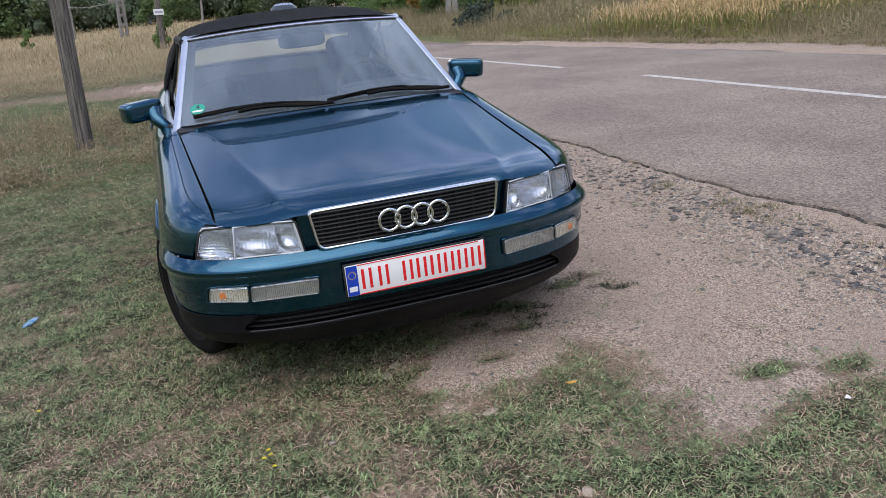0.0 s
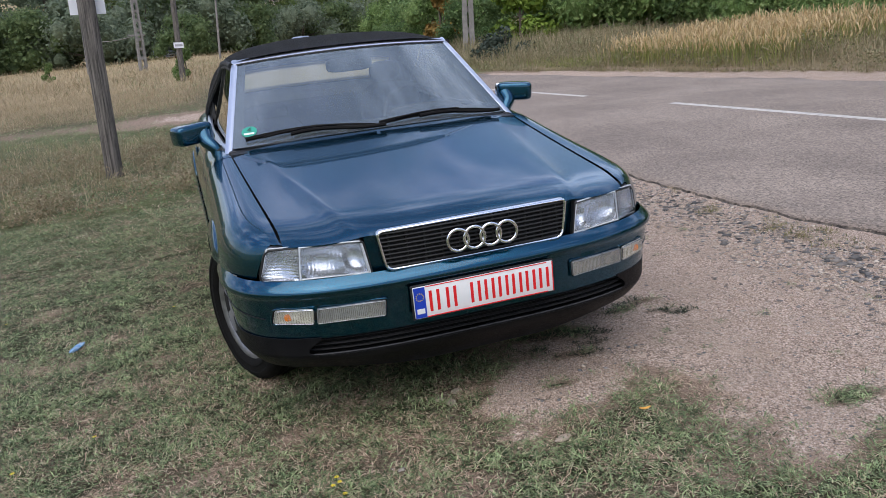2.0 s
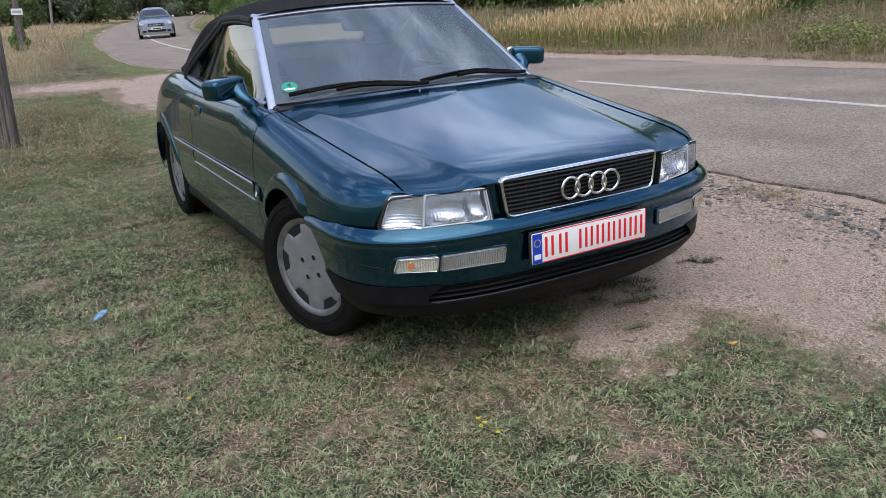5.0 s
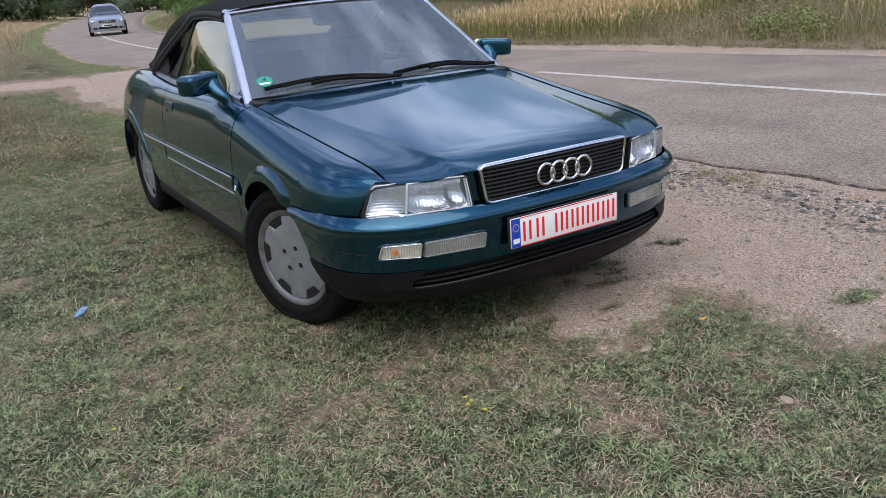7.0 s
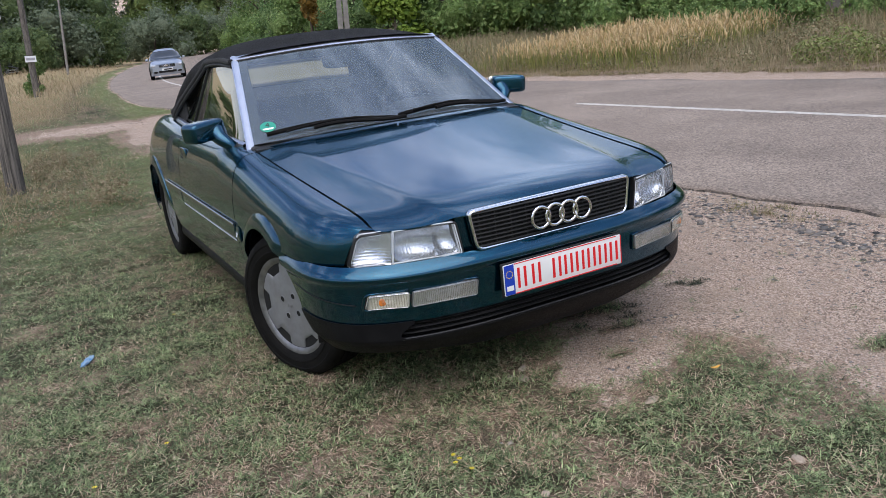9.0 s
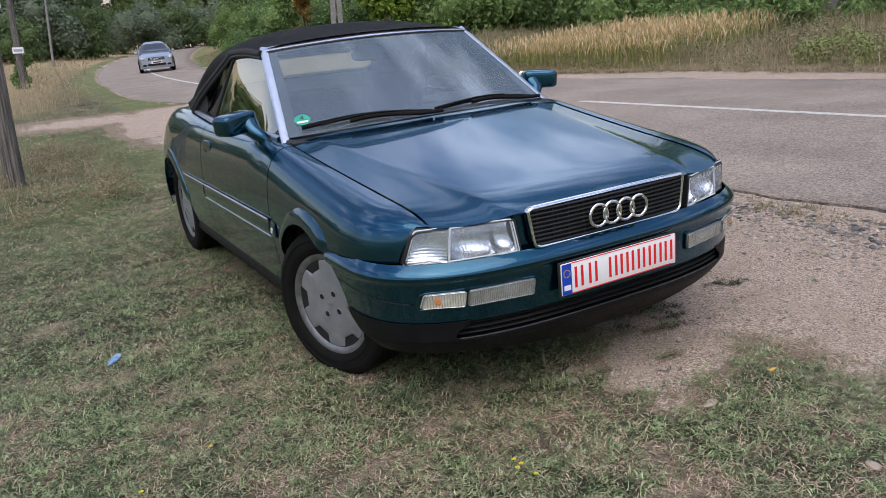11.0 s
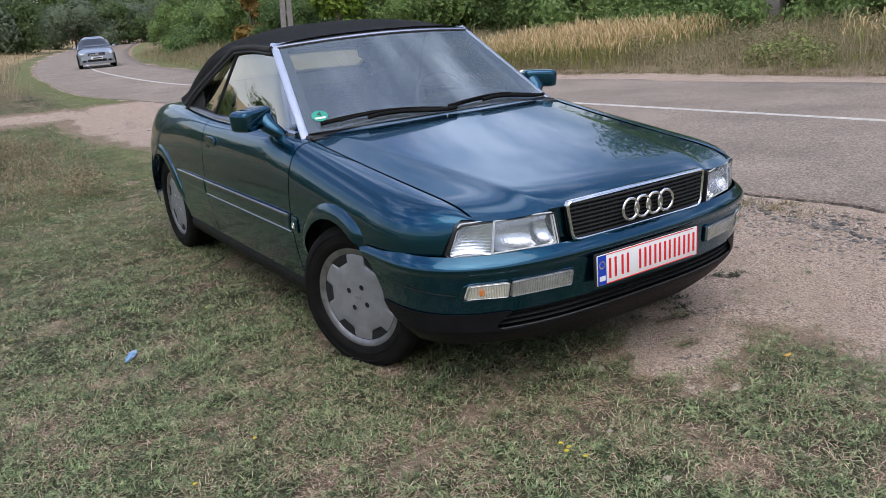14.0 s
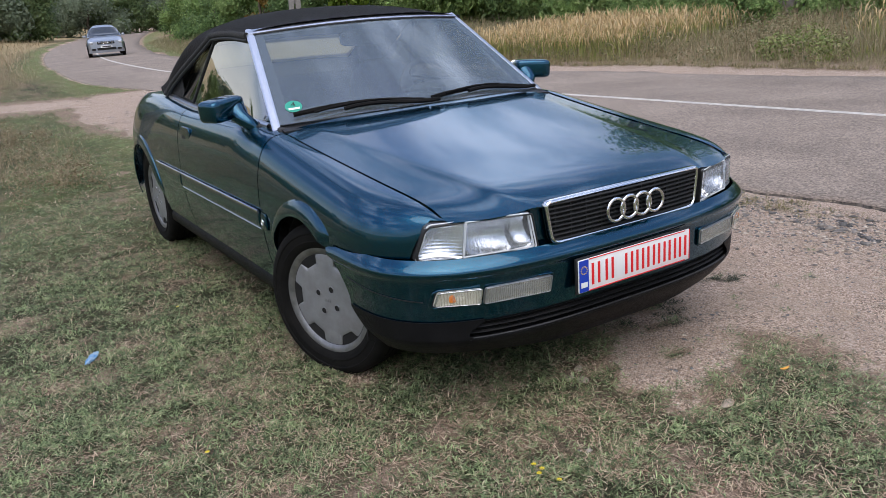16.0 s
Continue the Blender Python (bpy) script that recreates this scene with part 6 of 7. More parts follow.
for q in ((1, 0, 0), (0, 1, 0), (-1, 0, 0), (0, -1, 0), (0.3, 0.2, 0.9), (-0.3, -0.2, -0.9)):
    ICO.verts.new(q)
ICO.verts.ensure_lookup_table()
for i_ in range(4):
    ICO.faces.new([ICO.verts[i_], ICO.verts[(i_ + 1) % 4], ICO.verts[4]])
    ICO.faces.new([ICO.verts[(i_ + 1) % 4], ICO.verts[i_], ICO.verts[5]])
ICO.verts.index_update()
ico_v = np.array([v.co[:] for v in ICO.verts])
ico_f = np.array([[v.index for v in f.verts] for f in ICO.faces])
ICO.free()


def stones(name, x, y, size, mat, label, flat=0.6, sink=0.3):
    n = len(x)
    j = 1 + rng.uniform(-0.28, 0.28, (n, len(ico_v), 1))
    v = ico_v[None] * j * (np.asarray(size)[:, None, None] * np.stack([rng.uniform(0.7, 1.3, n), rng.uniform(0.7, 1.3, n), rng.uniform(0.4, 0.9, n) * flat], 1)[:, None, :])
    a = rng.uniform(0, 6.28, n)
    c, s = np.cos(a)[:, None], np.sin(a)[:, None]
    v = np.stack([v[..., 0] * c - v[..., 1] * s, v[..., 0] * s + v[..., 1] * c, v[..., 2]], -1)
    v += np.stack([x, y, height(x, y) + np.asarray(size) * flat * (0.5 - sink)], 1)[:, None, :]
    f = (ico_f[None] + (np.arange(n) * len(ico_v))[:, None, None]).reshape(-1, 3)
    return tagged(bulk(name, v.reshape(-1, 3), f, mat), label, "stones", kind="stuff")


PEBBLE = leafy("pebbles", [(0.13, 0.115, 0.105), (0.30, 0.245, 0.20), (0.48, 0.385, 0.30), (0.56, 0.48, 0.40), (0.20, 0.19, 0.185), (0.13, 0.13, 0.135), (0.40, 0.29, 0.205)], 0.85, 0.0)
CRUMB = leafy("asphalt_crumbs", [(0.045, 0.044, 0.044), (0.095, 0.092, 0.090), (0.17, 0.155, 0.142), (0.25, 0.22, 0.19)], 0.85, 0.0)
x, y = scatter(1.3, 2.55, -6.0, 8.5, 3900, lambda x, y: np.clip(1.15 - np.abs(x - 2.20) / 0.5 + 0.35 * wave(x, y, 5, 0.1), 0.02, 1) * np.clip((y + 6.5) / 5, 0, 1) * np.clip((8.5 - y) / 4, 0.15, 1))
stones("gravel", x, y, 0.0035 + 0.013 * rng.uniform(0, 1, len(x)) ** 3, PEBBLE, "loose pale and grey gravel by the asphalt")
x, y = scatter(1.6, 2.5, -6.0, 8.5, 900, lambda x, y: np.clip(1.0 - np.abs(x - 2.18) / 0.32 + 0.5 * wave(x, y, 3, 0.5), 0, 1))
stones("asphalt_crumbs", x, y, 0.006 + 0.026 * rng.uniform(0, 1, len(x)) ** 3.5, CRUMB, "dark broken asphalt pieces", 0.5)
x, y = scatter(-0.3, 2.0, -1.2, 2.4, 7500, lambda x, y: np.clip(bare(x, y) * 1.3 - 0.35, 0, 1) * np.clip(0.55 + 0.5 * wave(x, y, 4.0, 0.9), 0.15, 1) * np.clip((2.8 - y) / 2.0, 0, 1))
stones("grit", x, y, 0.0016 + 0.0036 * rng.uniform(0, 1, len(x)) ** 2, PEBBLE, "fine sandy grit", 0.8)
x, y = scatter(-0.2, 2.2, -1.5, 4.5, 260, lambda x, y: np.clip(bare(x, y) * 1.3 - 0.4, 0, 1))
stones("pebbles", x, y, 0.004 + 0.009 * rng.uniform(0, 1, len(x)) ** 3, PEBBLE, "small pebbles strewn over the sand", 0.7)
x, y = scatter(-0.4, 2.5, 6, 16, 60, lambda x, y: np.clip(bare(x, y) * 1.2 - 0.3, 0, 1))
stones("gravel", x, y, 0.008 + 0.02 * rng.uniform(0, 1, len(x)) ** 3, PEBBLE, "loose gravel on the dirt track")
x, y = scatter(-3.0, 1.5, -1.3, 3, 5)
stones("pale_stones", x, y, 0.006 + 0.012 * rng.uniform(0, 1, len(x)) ** 2, PEBBLE, "scattered pale pebbles in the turf", 0.6)
# weeds in the joint along the road's edge
x, y = scatter(2.24, 2.52, -6.0, 9, 220, lambda x, y: np.clip(wave(y, y * 0.3, 2.2, 1.0) * 1.2 + 0.05 + 0.6 * wave(x, y, 6.0, 2.0), 0, 1))
x, y = clumped(x, y, 22, 0.035)
n = len(x)
field("edge_grass", np.stack([x, y, height(x, y)], 1), rng.uniform(0.015, 0.05, n), rng.uniform(0.003, 0.005, n), rng.uniform(0.2, 1.3, n), leafy("edge_weeds", [(0.11, 0.115, 0.045), (0.20, 0.185, 0.075), (0.30, 0.255, 0.13), (0.16, 0.12, 0.07)]), "small weeds in the road's broken edge", "grass")

# ---- trees and bushes ----
BARK = material("bark", (0.07, 0.055, 0.04), 0.9, 0, 0, (0.13, 0.105, 0.08), 5.0, 0.6, 30.0)
LEAVES = {
    "dark": leafy("dark_leaves", [(0.070, 0.138, 0.045), (0.120, 0.213, 0.071), (0.175, 0.275, 0.100), (0.237, 0.312, 0.138)]),
    "mid": leafy("green_leaves", [(0.070, 0.126, 0.036), (0.119, 0.196, 0.056), (0.168, 0.245, 0.077), (0.224, 0.266, 0.119)]),
    "light": leafy("light_leaves", [(0.10, 0.17, 0.025), (0.16, 0.24, 0.035), (0.22, 0.30, 0.05)]),
    "grey": leafy("grey_leaves", [(0.040, 0.058, 0.040), (0.060, 0.080, 0.058), (0.085, 0.105, 0.080)]),
    "hedge_dark": leafy("hedge_dark_leaves", [(0.094, 0.168, 0.055), (0.152, 0.248, 0.084), (0.227, 0.328, 0.126)], mottled=9.0),
    "hedge_mid": leafy("hedge_leaves", [(0.145, 0.244, 0.078), (0.230, 0.350, 0.108), (0.330, 0.427, 0.166)], mottled=9.0),
    "far": leafy("far_leaves", [(0.132, 0.196, 0.067), (0.190, 0.262, 0.092), (0.259, 0.316, 0.127)], sheer=0.5, mottled=7.0),
    "far_dark": leafy("far_dark_leaves", [(0.111, 0.163, 0.073), (0.163, 0.231, 0.098), (0.221, 0.280, 0.127)], sheer=0.5, mottled=7.0),
    "far_grey": leafy("far_grey_leaves", [(0.161, 0.207, 0.135), (0.212, 0.263, 0.176), (0.270, 0.317, 0.220)], sheer=0.5, mottled=7.0),
    "weed": leafy("weed_leaves", [(0.136, 0.184, 0.056), (0.216, 0.264, 0.083), (0.320, 0.328, 0.136)]),
    "rust": leafy("rusty_leaves", [(0.20, 0.11, 0.025), (0.28, 0.17, 0.04), (0.12, 0.10, 0.03)]),
}


def tree(name, tall, wide, kind_, label, leaves=7000, size=0.32, trunk=True, category="tree"):
    """A tapered trunk with limbs and a ragged crown of leaves; its foot at the origin."""
    ob = thing(name, label, category)
    crown_lo = tall * (0.02 if kind_.startswith("far") else 0.06 if trunk else 0.03)
    blobs = []
    for k in range((34 if kind_.startswith("far") else 26) if trunk else (18 if kind_.startswith("far") else 11)):
        a, f = rng.uniform(0, 6.28), (rng.uniform(0, 1) if k % 3 else rng.uniform(0, 0.25))
        r = wide * 0.5 * (1 - 0.60 * f ** 1.8) * rng.uniform(0.35, 0.95)
        blobs.append((r * math.cos(a), r * math.sin(a), crown_lo + (tall - crown_lo) * (0.12 + 0.8 * f), wide * (rng.uniform(0.08, 0.19) if kind_.startswith("far") else rng.uniform(0.13, 0.24))))
    if not trunk:
        blobs = [(x, y, max(z, rr * 0.55), rr) for x, y, z, rr in blobs]
    v, f = leaf_cloud(blobs, leaves, size)
    v[:, 2] = np.maximum(v[:, 2], 0.02)
    bulk("crown", v, f, LEAVES[kind_], ob)
    if kind_.startswith("far") or kind_.startswith("hedge"):
        # dense lumps of foliage inside the crown
        core = bmesh.new()
        for bx, by, bz, rr in blobs:
            made = bmesh.ops.create_icosphere(core, subdivisions=1 if kind_.startswith("far") else 2, radius=1.0)["verts"]
            for p in made:
                k = 0.62 + 0.30 * noise.noise(p.co * 2.6 + Vector((bx, by, bz))) + 0.16 * noise.noise(p.co * 6.0 + Vector((bz, bx, by)))
                p.co = Vector((bx, by, bz)) + p.co * rr * k
                p.co.z = max(p.co.z, 0.02)
        tagged(part("crown_core", core, LEAVES[kind_], ob, angle=60), kind="stuff")
    bm = bmesh.new()
    tube([(0, 0, -0.2), (0.03 * wide, 0, tall * 0.25), (0, 0.03 * wide, tall * 0.5), (0, 0, tall * 0.8)], [0.035 * tall * 0.8, 0.026 * tall * 0.8, 0.018 * tall * 0.8, 0.006 * tall], 8, bm)
    part("trunk", bm, BARK, ob)
    for x, y, z, rr in blobs[:6]:
        part("limb", tube([(0, 0, z * 0.55), (x * 0.5, y * 0.5, z * 0.8), (x, y, z)], [0.012 * tall, 0.008 * tall, 0.003 * tall], 6), BARK, ob)
    return ob


def plant(kinds, places):
    """Sets kinds in turn at places (x, y, scale); the first use moves the original."""
    used = set()
    for i, (x, y, sc) in enumerate(places):
        ob = kinds[i % len(kinds)]
        m = Matrix.Translation((x, y, float(height(x, y)) - 0.05)) @ pose(0, 0, 0, 0, 0, float(rng.uniform(0, 360)))
        if ob.name not in used:
            used.add(ob.name)
            ob.matrix_basis = m @ Matrix.Diagonal((sc, sc, sc, 1))
        else:
            keep = ob.scale.copy()
            ob.scale = (sc, sc, sc)
            copy_thing(ob, m)
            ob.scale = keep


hedge = [tree("hedge_bush", 3.6, 4.2, "hedge_dark", "dense dark green roadside bush", 4200, 0.092, False, "bush"), tree("hedge_bush", 3.0, 3.8, "hedge_mid", "dense mid-green roadside bush", 4200, 0.092, False, "bush"),
         tree("hedge_bush", 4.2, 4.6, "hedge_mid", "tall green thicket bush by the road", 4200, 0.10, False, "bush")]
line = []
for k in range(15):
    y = -8 + k * 2.5
    line.append((float(road_far(y)) + 9.5 + 1.6 * math.sin(k * 1.7) + 0.10 * max(0, 18 - y), y, 0.85 + 0.25 * abs(math.sin(k * 2.3))))
for k in range(12):
    y = 29 + k * 5.0
    line.append((float(road_far(y)) + 3.6 + 1.0 * math.sin(k * 1.3) + 0.02 * y, y, 0.75 + 0.3 * abs(math.sin(k * 1.9))))
plant(hedge, line)
wood = [tree("roadside_tree", 9.5, 6.5, "dark", "tall dark green broadleaf tree", 9500, 0.135), tree("roadside_tree", 11.0, 7.0, "mid", "tall green broadleaf tree", 9500, 0.135), tree("roadside_tree", 8.0, 6.0, "dark", "dark green broadleaf tree", 9500, 0.135)]
line = []
for k in range(12):
    y = -12 + k * 4.6
    line.append((float(road_far(y)) + 14.5 + 2.2 * math.sin(k * 2.1), y, 0.85 + 0.25 * abs(math.sin(k * 1.1))))
for k in range(9):
    y = 44 + k * 8.0
    line.append((float(road_far(y)) + 9.0 + 2.0 * math.sin(k * 2.7), y, 0.8 + 0.3 * abs(math.sin(k * 1.7))))
plant(wood, line)
screen_row = []
for k in range(44):
    if k < 22 and k % 3:
        continue
    a = radians(-60 + k * 2.1)
    d = 112 + 6 * math.sin(k * 1.9)
    screen_row.append((d * math.sin(a), d * math.cos(a), 1.6 + 0.7 * abs(math.sin(k * 1.3))))
plant([tree("thicket_bush", 3.8, 6.5, "far_grey", "wide grey-green thicket at the forest edge", 4400, 0.12, False, "bush"), tree("thicket_bush", 3.4, 6.0, "far_dark", "wide dark green thicket at the forest edge", 4400, 0.12, False, "bush")], [p for p in screen_row if not (p[0] > 11 and p[0] < 26)] + [(13 + 5.5 * k, 158 + 6 * math.sin(k * 2.0), 2.3) for k in range(8)])
far_wood = [tree("forest_tree", 15, 11, "far", "leafy green tree at the forest edge", 7200, 0.20), tree("forest_tree", 17, 12, "far_dark", "dark green leafy forest tree", 7200, 0.20), tree("forest_tree", 14, 12, "far_grey", "grey-green willow-like leafy tree", 7200, 0.20), tree("forest_tree", 12, 10, "far", "round green tree in full leaf", 7200, 0.20)]
line = []
for k in range(34):
    a = radians(-62 + k * 2.9)
    d = 128 + 14 * math.sin(k * 2.2) + 10 * math.sin(k * 0.7)
    if k > 8 or k % 2:
        line.append((d * math.sin(a), d * math.cos(a), (1.05 if k > 17 else 0.62 if k == 17 else 1.0 if k > 8 else 0.42) + 0.40 * abs(math.sin(k * 1.37)) * (1.0 if k > 17 else 0.3)))
for k in range(9):
    a = radians(-12 + k * 5.2)
    d = 178 + 12 * math.sin(k * 1.2)
    line.append((d * math.sin(a), d * math.cos(a), 1.35 + 0.35 * abs(math.sin(k * 2.37))))
plant(far_wood, [p for p in line if abs(p[0] - float(road_mid(min(p[1], 200.0)))) > 9])
for k, (x, y, sc) in enumerate(((2, 152, 1.5), (9, 158, 1.6), (20, 212, 2.2), (31, 208, 2.1), (42, 214, 2.3), (54, 208, 2.1), (66, 214, 2.2), (-8, 150, 1.4))):
    kind_of = far_wood[k % 4]
    keep = kind_of.scale.copy()
    kind_of.scale = (sc, sc, sc)
    copy_thing(kind_of, Matrix.Translation((x, y, float(height(x, y)) - 0.1)) @ pose(0, 0, 0, 0, 0, 40.0 * k))
    kind_of.scale = keep
bramble = tree("bramble_bush", 1.25, 2.6, "hedge_mid", "low sprawling bramble hedge on the bank", 4200, 0.060, False, "bush")
plant([bramble], [(14.6, 10.4, 1.0), (15.0, 12.0, 1.05), (15.3, 13.6, 0.95), (15.9, 15.2, 1.0), (15.0, 7.2, 0.75)])
lone = tree("light_green_bush", 2.6, 2.6, "light", "bright yellow-green young bush", 5000, 0.11, False, "bush")
plant([lone], [(11.9, 26.5, 1.0), (17.5, 22.0, 0.8)])
plant([tree("rusty_bush", 3.4, 1.6, "rust", "rust-brown withering young tree", 3000, 0.12, False, "bush")], [(11.0, 33.0, 1.0)])
plant([tree("grey_bush", 1.2, 1.8, "grey", "low grey-green willow bush", 4000, 0.06, False, "bush")], [(9.2, 21.5, 1.0)])
plant([tree("small_bush", 1.6, 1.1, "mid", "small round green bush in the meadow", 3500, 0.05, False, "bush")], [(-0.1, 39.5, 1.0), (-9.5, 66, 0.9)])
plant([tree("leafy_weed", 0.42, 1.3, "weed", "bushy yellow-green roadside weed", 2600, 0.030, False, "weeds")], [(10.6, 6.6, 1.0)])

# ---- silver hatchback on the road ----
SILVER = material("silver_paint", (0.36, 0.40, 0.47), 0.35, 0.6, 1.0, (0.33, 0.37, 0.44), 4.0)
CAR_GLASS = material("dark_car_glass", (0.03, 0.035, 0.04), 0.04, 0, 1.0)
LAMP = material("lamp_plastic", (0.50, 0.53, 0.58), 0.15, 0.6, 0.5)
hatch = thing("hatchback_car", "small silver hatchback facing along the road", "car")


def tub(y, v):
    """Lower body: nose at y = 0; v runs round the section from one sill to the other."""
    L = 4.2
    w = 0.86 * (1 - abs(2 * y / L - 1) ** 5 * 0.16)
    top_ = 0.72 + 0.22 * smooth(0.0, 1.1, y) - 0.04 * smooth(3.6, 4.2, y)
    low = 0.20 + 0.03 * (1 - smooth(0.0, 0.35, y)) + 0.10 * smooth(3.9, 4.2, y)
    a = (v - 0.5) * math.pi
    c, sn = math.cos(a), math.sin(a)
    e = 0.34
    z = low + (top_ - low) * abs(c) ** e
    return math.copysign(w * abs(sn) ** e, sn), y, z


def cabin(y, v):
    """Glasshouse from cowl to tailgate."""
    t = (y - 1.05) / 2.95
    h = 0.94 + 0.54 * smooth(0.0, 0.34, t) * (1 - 0.92 * smooth(0.80, 1.0, t) ** 1.3)
    a = (v - 0.5) * math.pi
    w = 0.80 - 0.20 * (h - 0.94) / 0.5
    c, sn = math.cos(a), math.sin(a)
    e = 0.42
    z = 0.88 + (h - 0.88) * abs(c) ** e
    x = (0.80 - (0.80 - w) * min(1, max(0, (z - 0.9) / 0.5))) * abs(sn) ** e
    return math.copysign(x, sn), y, z


shell2 = part("body", sheet(tub, [0, 0.01, 0.03, 0.07, 0.14, 0.25] + steps(0.4, 3.8, 20) + [3.95, 4.05, 4.13, 4.17, 4.19, 4.2], steps(0, 1, 32)), SILVER, hatch)
part("nose", sheet(lambda u, v: (u * 0.72, 0.012 - 0.05 * (1 - u * u), 0.34 + 0.38 * v), steps(-1, 1, 16), steps(0, 1, 8), 0.02), SILVER, shell2)
part("roof", sheet(cabin, steps(1.05, 4.0, 30), steps(0, 1, 28)), SILVER, hatch)
part("windscreen", sheet(lambda u, v: tuple(Vector(cabin(1.20 + 0.56 * v, 0.5 + 0.33 * u)) + Vector((0, -0.012, 0.014))), steps(-1, 1, 14), steps(0, 1, 8)), CAR_GLASS, hatch, "dark reflecting windscreen")
for s in (-1, 1):
    part("side_window", sheet(lambda u, v: (s * (0.795 - 0.14 * v), 1.75 + 1.7 * u + 0.25 * v * (1 - 2 * u), 0.95 + 0.36 * v), steps(0, 1, 10), steps(0, 1, 4), 0.012), CAR_GLASS, hatch)
    part("headlamp", lump((s * 0.60, 0.06, 0.66), (0.155, 0.07, 0.075), 0.6), LAMP, hatch)
    part("fog_lamp", lump((s * 0.58, 0.0, 0.36), (0.10, 0.03, 0.045), 0.6), DARK, hatch)
    part("door_mirror", lump((s * 0.905, 1.42, 0.985), (0.075, 0.05, 0.055), 0.5), SILVER, hatch)
    for yy in (0.82, 3.38):
        w_ = new("wheel", finish("wheel", lathe([(0.0, 0.0), (0.20, 0.01 * s), (0.215, -0.01 * s), (0.225, 0.0), (0.30, -0.005 * s), (0.312, -0.04 * s), (0.312, -0.17 * s), (0.2, -0.19 * s)], 32), RUBBER))
        w_.parent = hatch
        w_.matrix_basis = pose(s * 0.865, yy, 0.312)
        part("hub_cap", lathe([(0.0, 0.014 * s), (0.16, 0.012 * s), (0.2, 0.0)], 24), WHEEL_GREY, w_)
        def arch2(a, r, yy=yy, s=s):
            return s * (0.868 - 0.02 * r), yy + (0.345 - 0.03 * r) * math.cos(a), 0.312 + (0.345 - 0.03 * r) * math.sin(a)
        part("wheel_arch", sheet(arch2, steps(0, math.pi, 16), [0, 1], 0.01), DARK, hatch)
part("grille", box((0.78, 0.03, 0.13), (0, -0.035, 0.655), 0.02), DARK, hatch)
for k in range(3):
    part("grille_bar", box((0.72, 0.012, 0.010), (0, -0.055, 0.625 + k * 0.03), 0.003, 1), CHROME, hatch)
part("lower_intake", box((0.86, 0.03, 0.11), (0, -0.035, 0.375), 0.03), DARK, hatch)
part("chin", sheet(lambda u, v: (u * 0.78, 0.03 - 0.06 * (1 - u * u) + 0.03 * (1 - v), 0.20 + 0.15 * v), steps(-1, 1, 14), steps(0, 1, 4), 0.02), SILVER, hatch)
part("badge", lathe([(0, 0.0), (0.055, 0.0), (0.055, 0.015), (0, 0.015)], 20, at=pose(0, -0.075, 0.665, 0, 0, 90)), CHROME, hatch)
pl = part("registration_plate", box((0.52, 0.012, 0.11), (0, -0.058, 0.48), 0.003, 1), PLASTIC_WHITE, hatch)
part("dark_bar", box((0.40, 0.004, 0.06), (0.02, -0.066, 0.48)), BLACK, pl)
hatch.matrix_basis = pose(5.78, 40.4, 0.012, 0, 0, -9)
parked = copy_thing(hatch, pose(-0.2, 104.0, float(height(-0.2, 104.0)) + 0.02, 0, 0, 24))
tagged(parked, "distant pale silver car parked by the trees", "car")

# ---- poles ----
WOOD_POLE = material("weathered_pole_wood", (0.040, 0.036, 0.033), 0.9, 0, 0, (0.200, 0.178, 0.158), 55.0, 1.0, 110.0)
n_, l_ = WOOD_POLE.node_tree.nodes, WOOD_POLE.node_tree.links
long_grain = n_.new("ShaderNodeMapping")
long_grain.inputs["Scale"].default_value = (1.0, 1.0, 0.05)
l_.new([q for q in n_ if q.type == "TEX_COORD"][0].outputs["Object"], long_grain.inputs["Vector"])
for q in [q for q in n_ if q.type == "TEX_NOISE"]:
    l_.new(long_grain.outputs["Vector"], q.inputs["Vector"])
CONCRETE = material("pole_concrete", (0.17, 0.16, 0.15), 0.85, 0, 0, (0.26, 0.245, 0.23), 5.0, 0.4, 60.0)
PAPER = material("white_board", (0.74, 0.75, 0.80), 0.5)
GREY_INK = material("grey_ink", (0.35, 0.35, 0.38), 0.6)


def wooden_pole(x, y, tall, r, label, tilt=(0, 0)):
    ob = thing("utility_pole", label, "utility pole", pose(x, y, float(height(x, y)) - 0.3, tilt[0], tilt[1], 0))
    bm = bmesh.new()
    n, rows = 20, 24
    rings = []
    for i in range(rows):
        z = tall * i / (rows - 1)
        rr = r * (1 - 0.30 * i / (rows - 1))
        rings.append([bm.verts.new(((rr + 0.006 * math.sin(5 * a + z * 2) + 0.004 * math.sin(11 * a - z)) * math.cos(a), (rr + 0.006 * math.sin(5 * a + z * 2)) * math.sin(a), z)) for a in [2 * math.pi * k / n for k in range(n)]])
    for a, b in zip(rings, rings[1:]):
        for k in range(n):
            bm.faces.new([a[k], a[(k + 1) % n], b[(k + 1) % n], b[k]])
    bm.faces.new(rings[-1])
    part("post", bm, WOOD_POLE, ob)
    return ob


def signboard(pole, z, w, h, y, x=0.0):
    b = part("notice_board", box((w, 0.012, h), (x, y, z), 0.002, 1), PAPER, pole, "plain white notice board")
    return b


near_pole = wooden_pole(-1.765, 7.93, 8.5, 0.102, "weathered wooden pole with white notice boards, in dry grass", (0, 2.6))
signboard(near_pole, 2.33, 0.13, 0.25, 0.11, 0.125)
signboard(near_pole, 2.33, 0.13, 0.25, 0.11, -0.135)
mid_pole = wooden_pole(-0.385, 38.0, 9.0, 0.14, "weathered wooden pole with a small white sign", (0, 3.0))
b = signboard(mid_pole, 1.95, 0.44, 0.26, -0.18, 0.0)
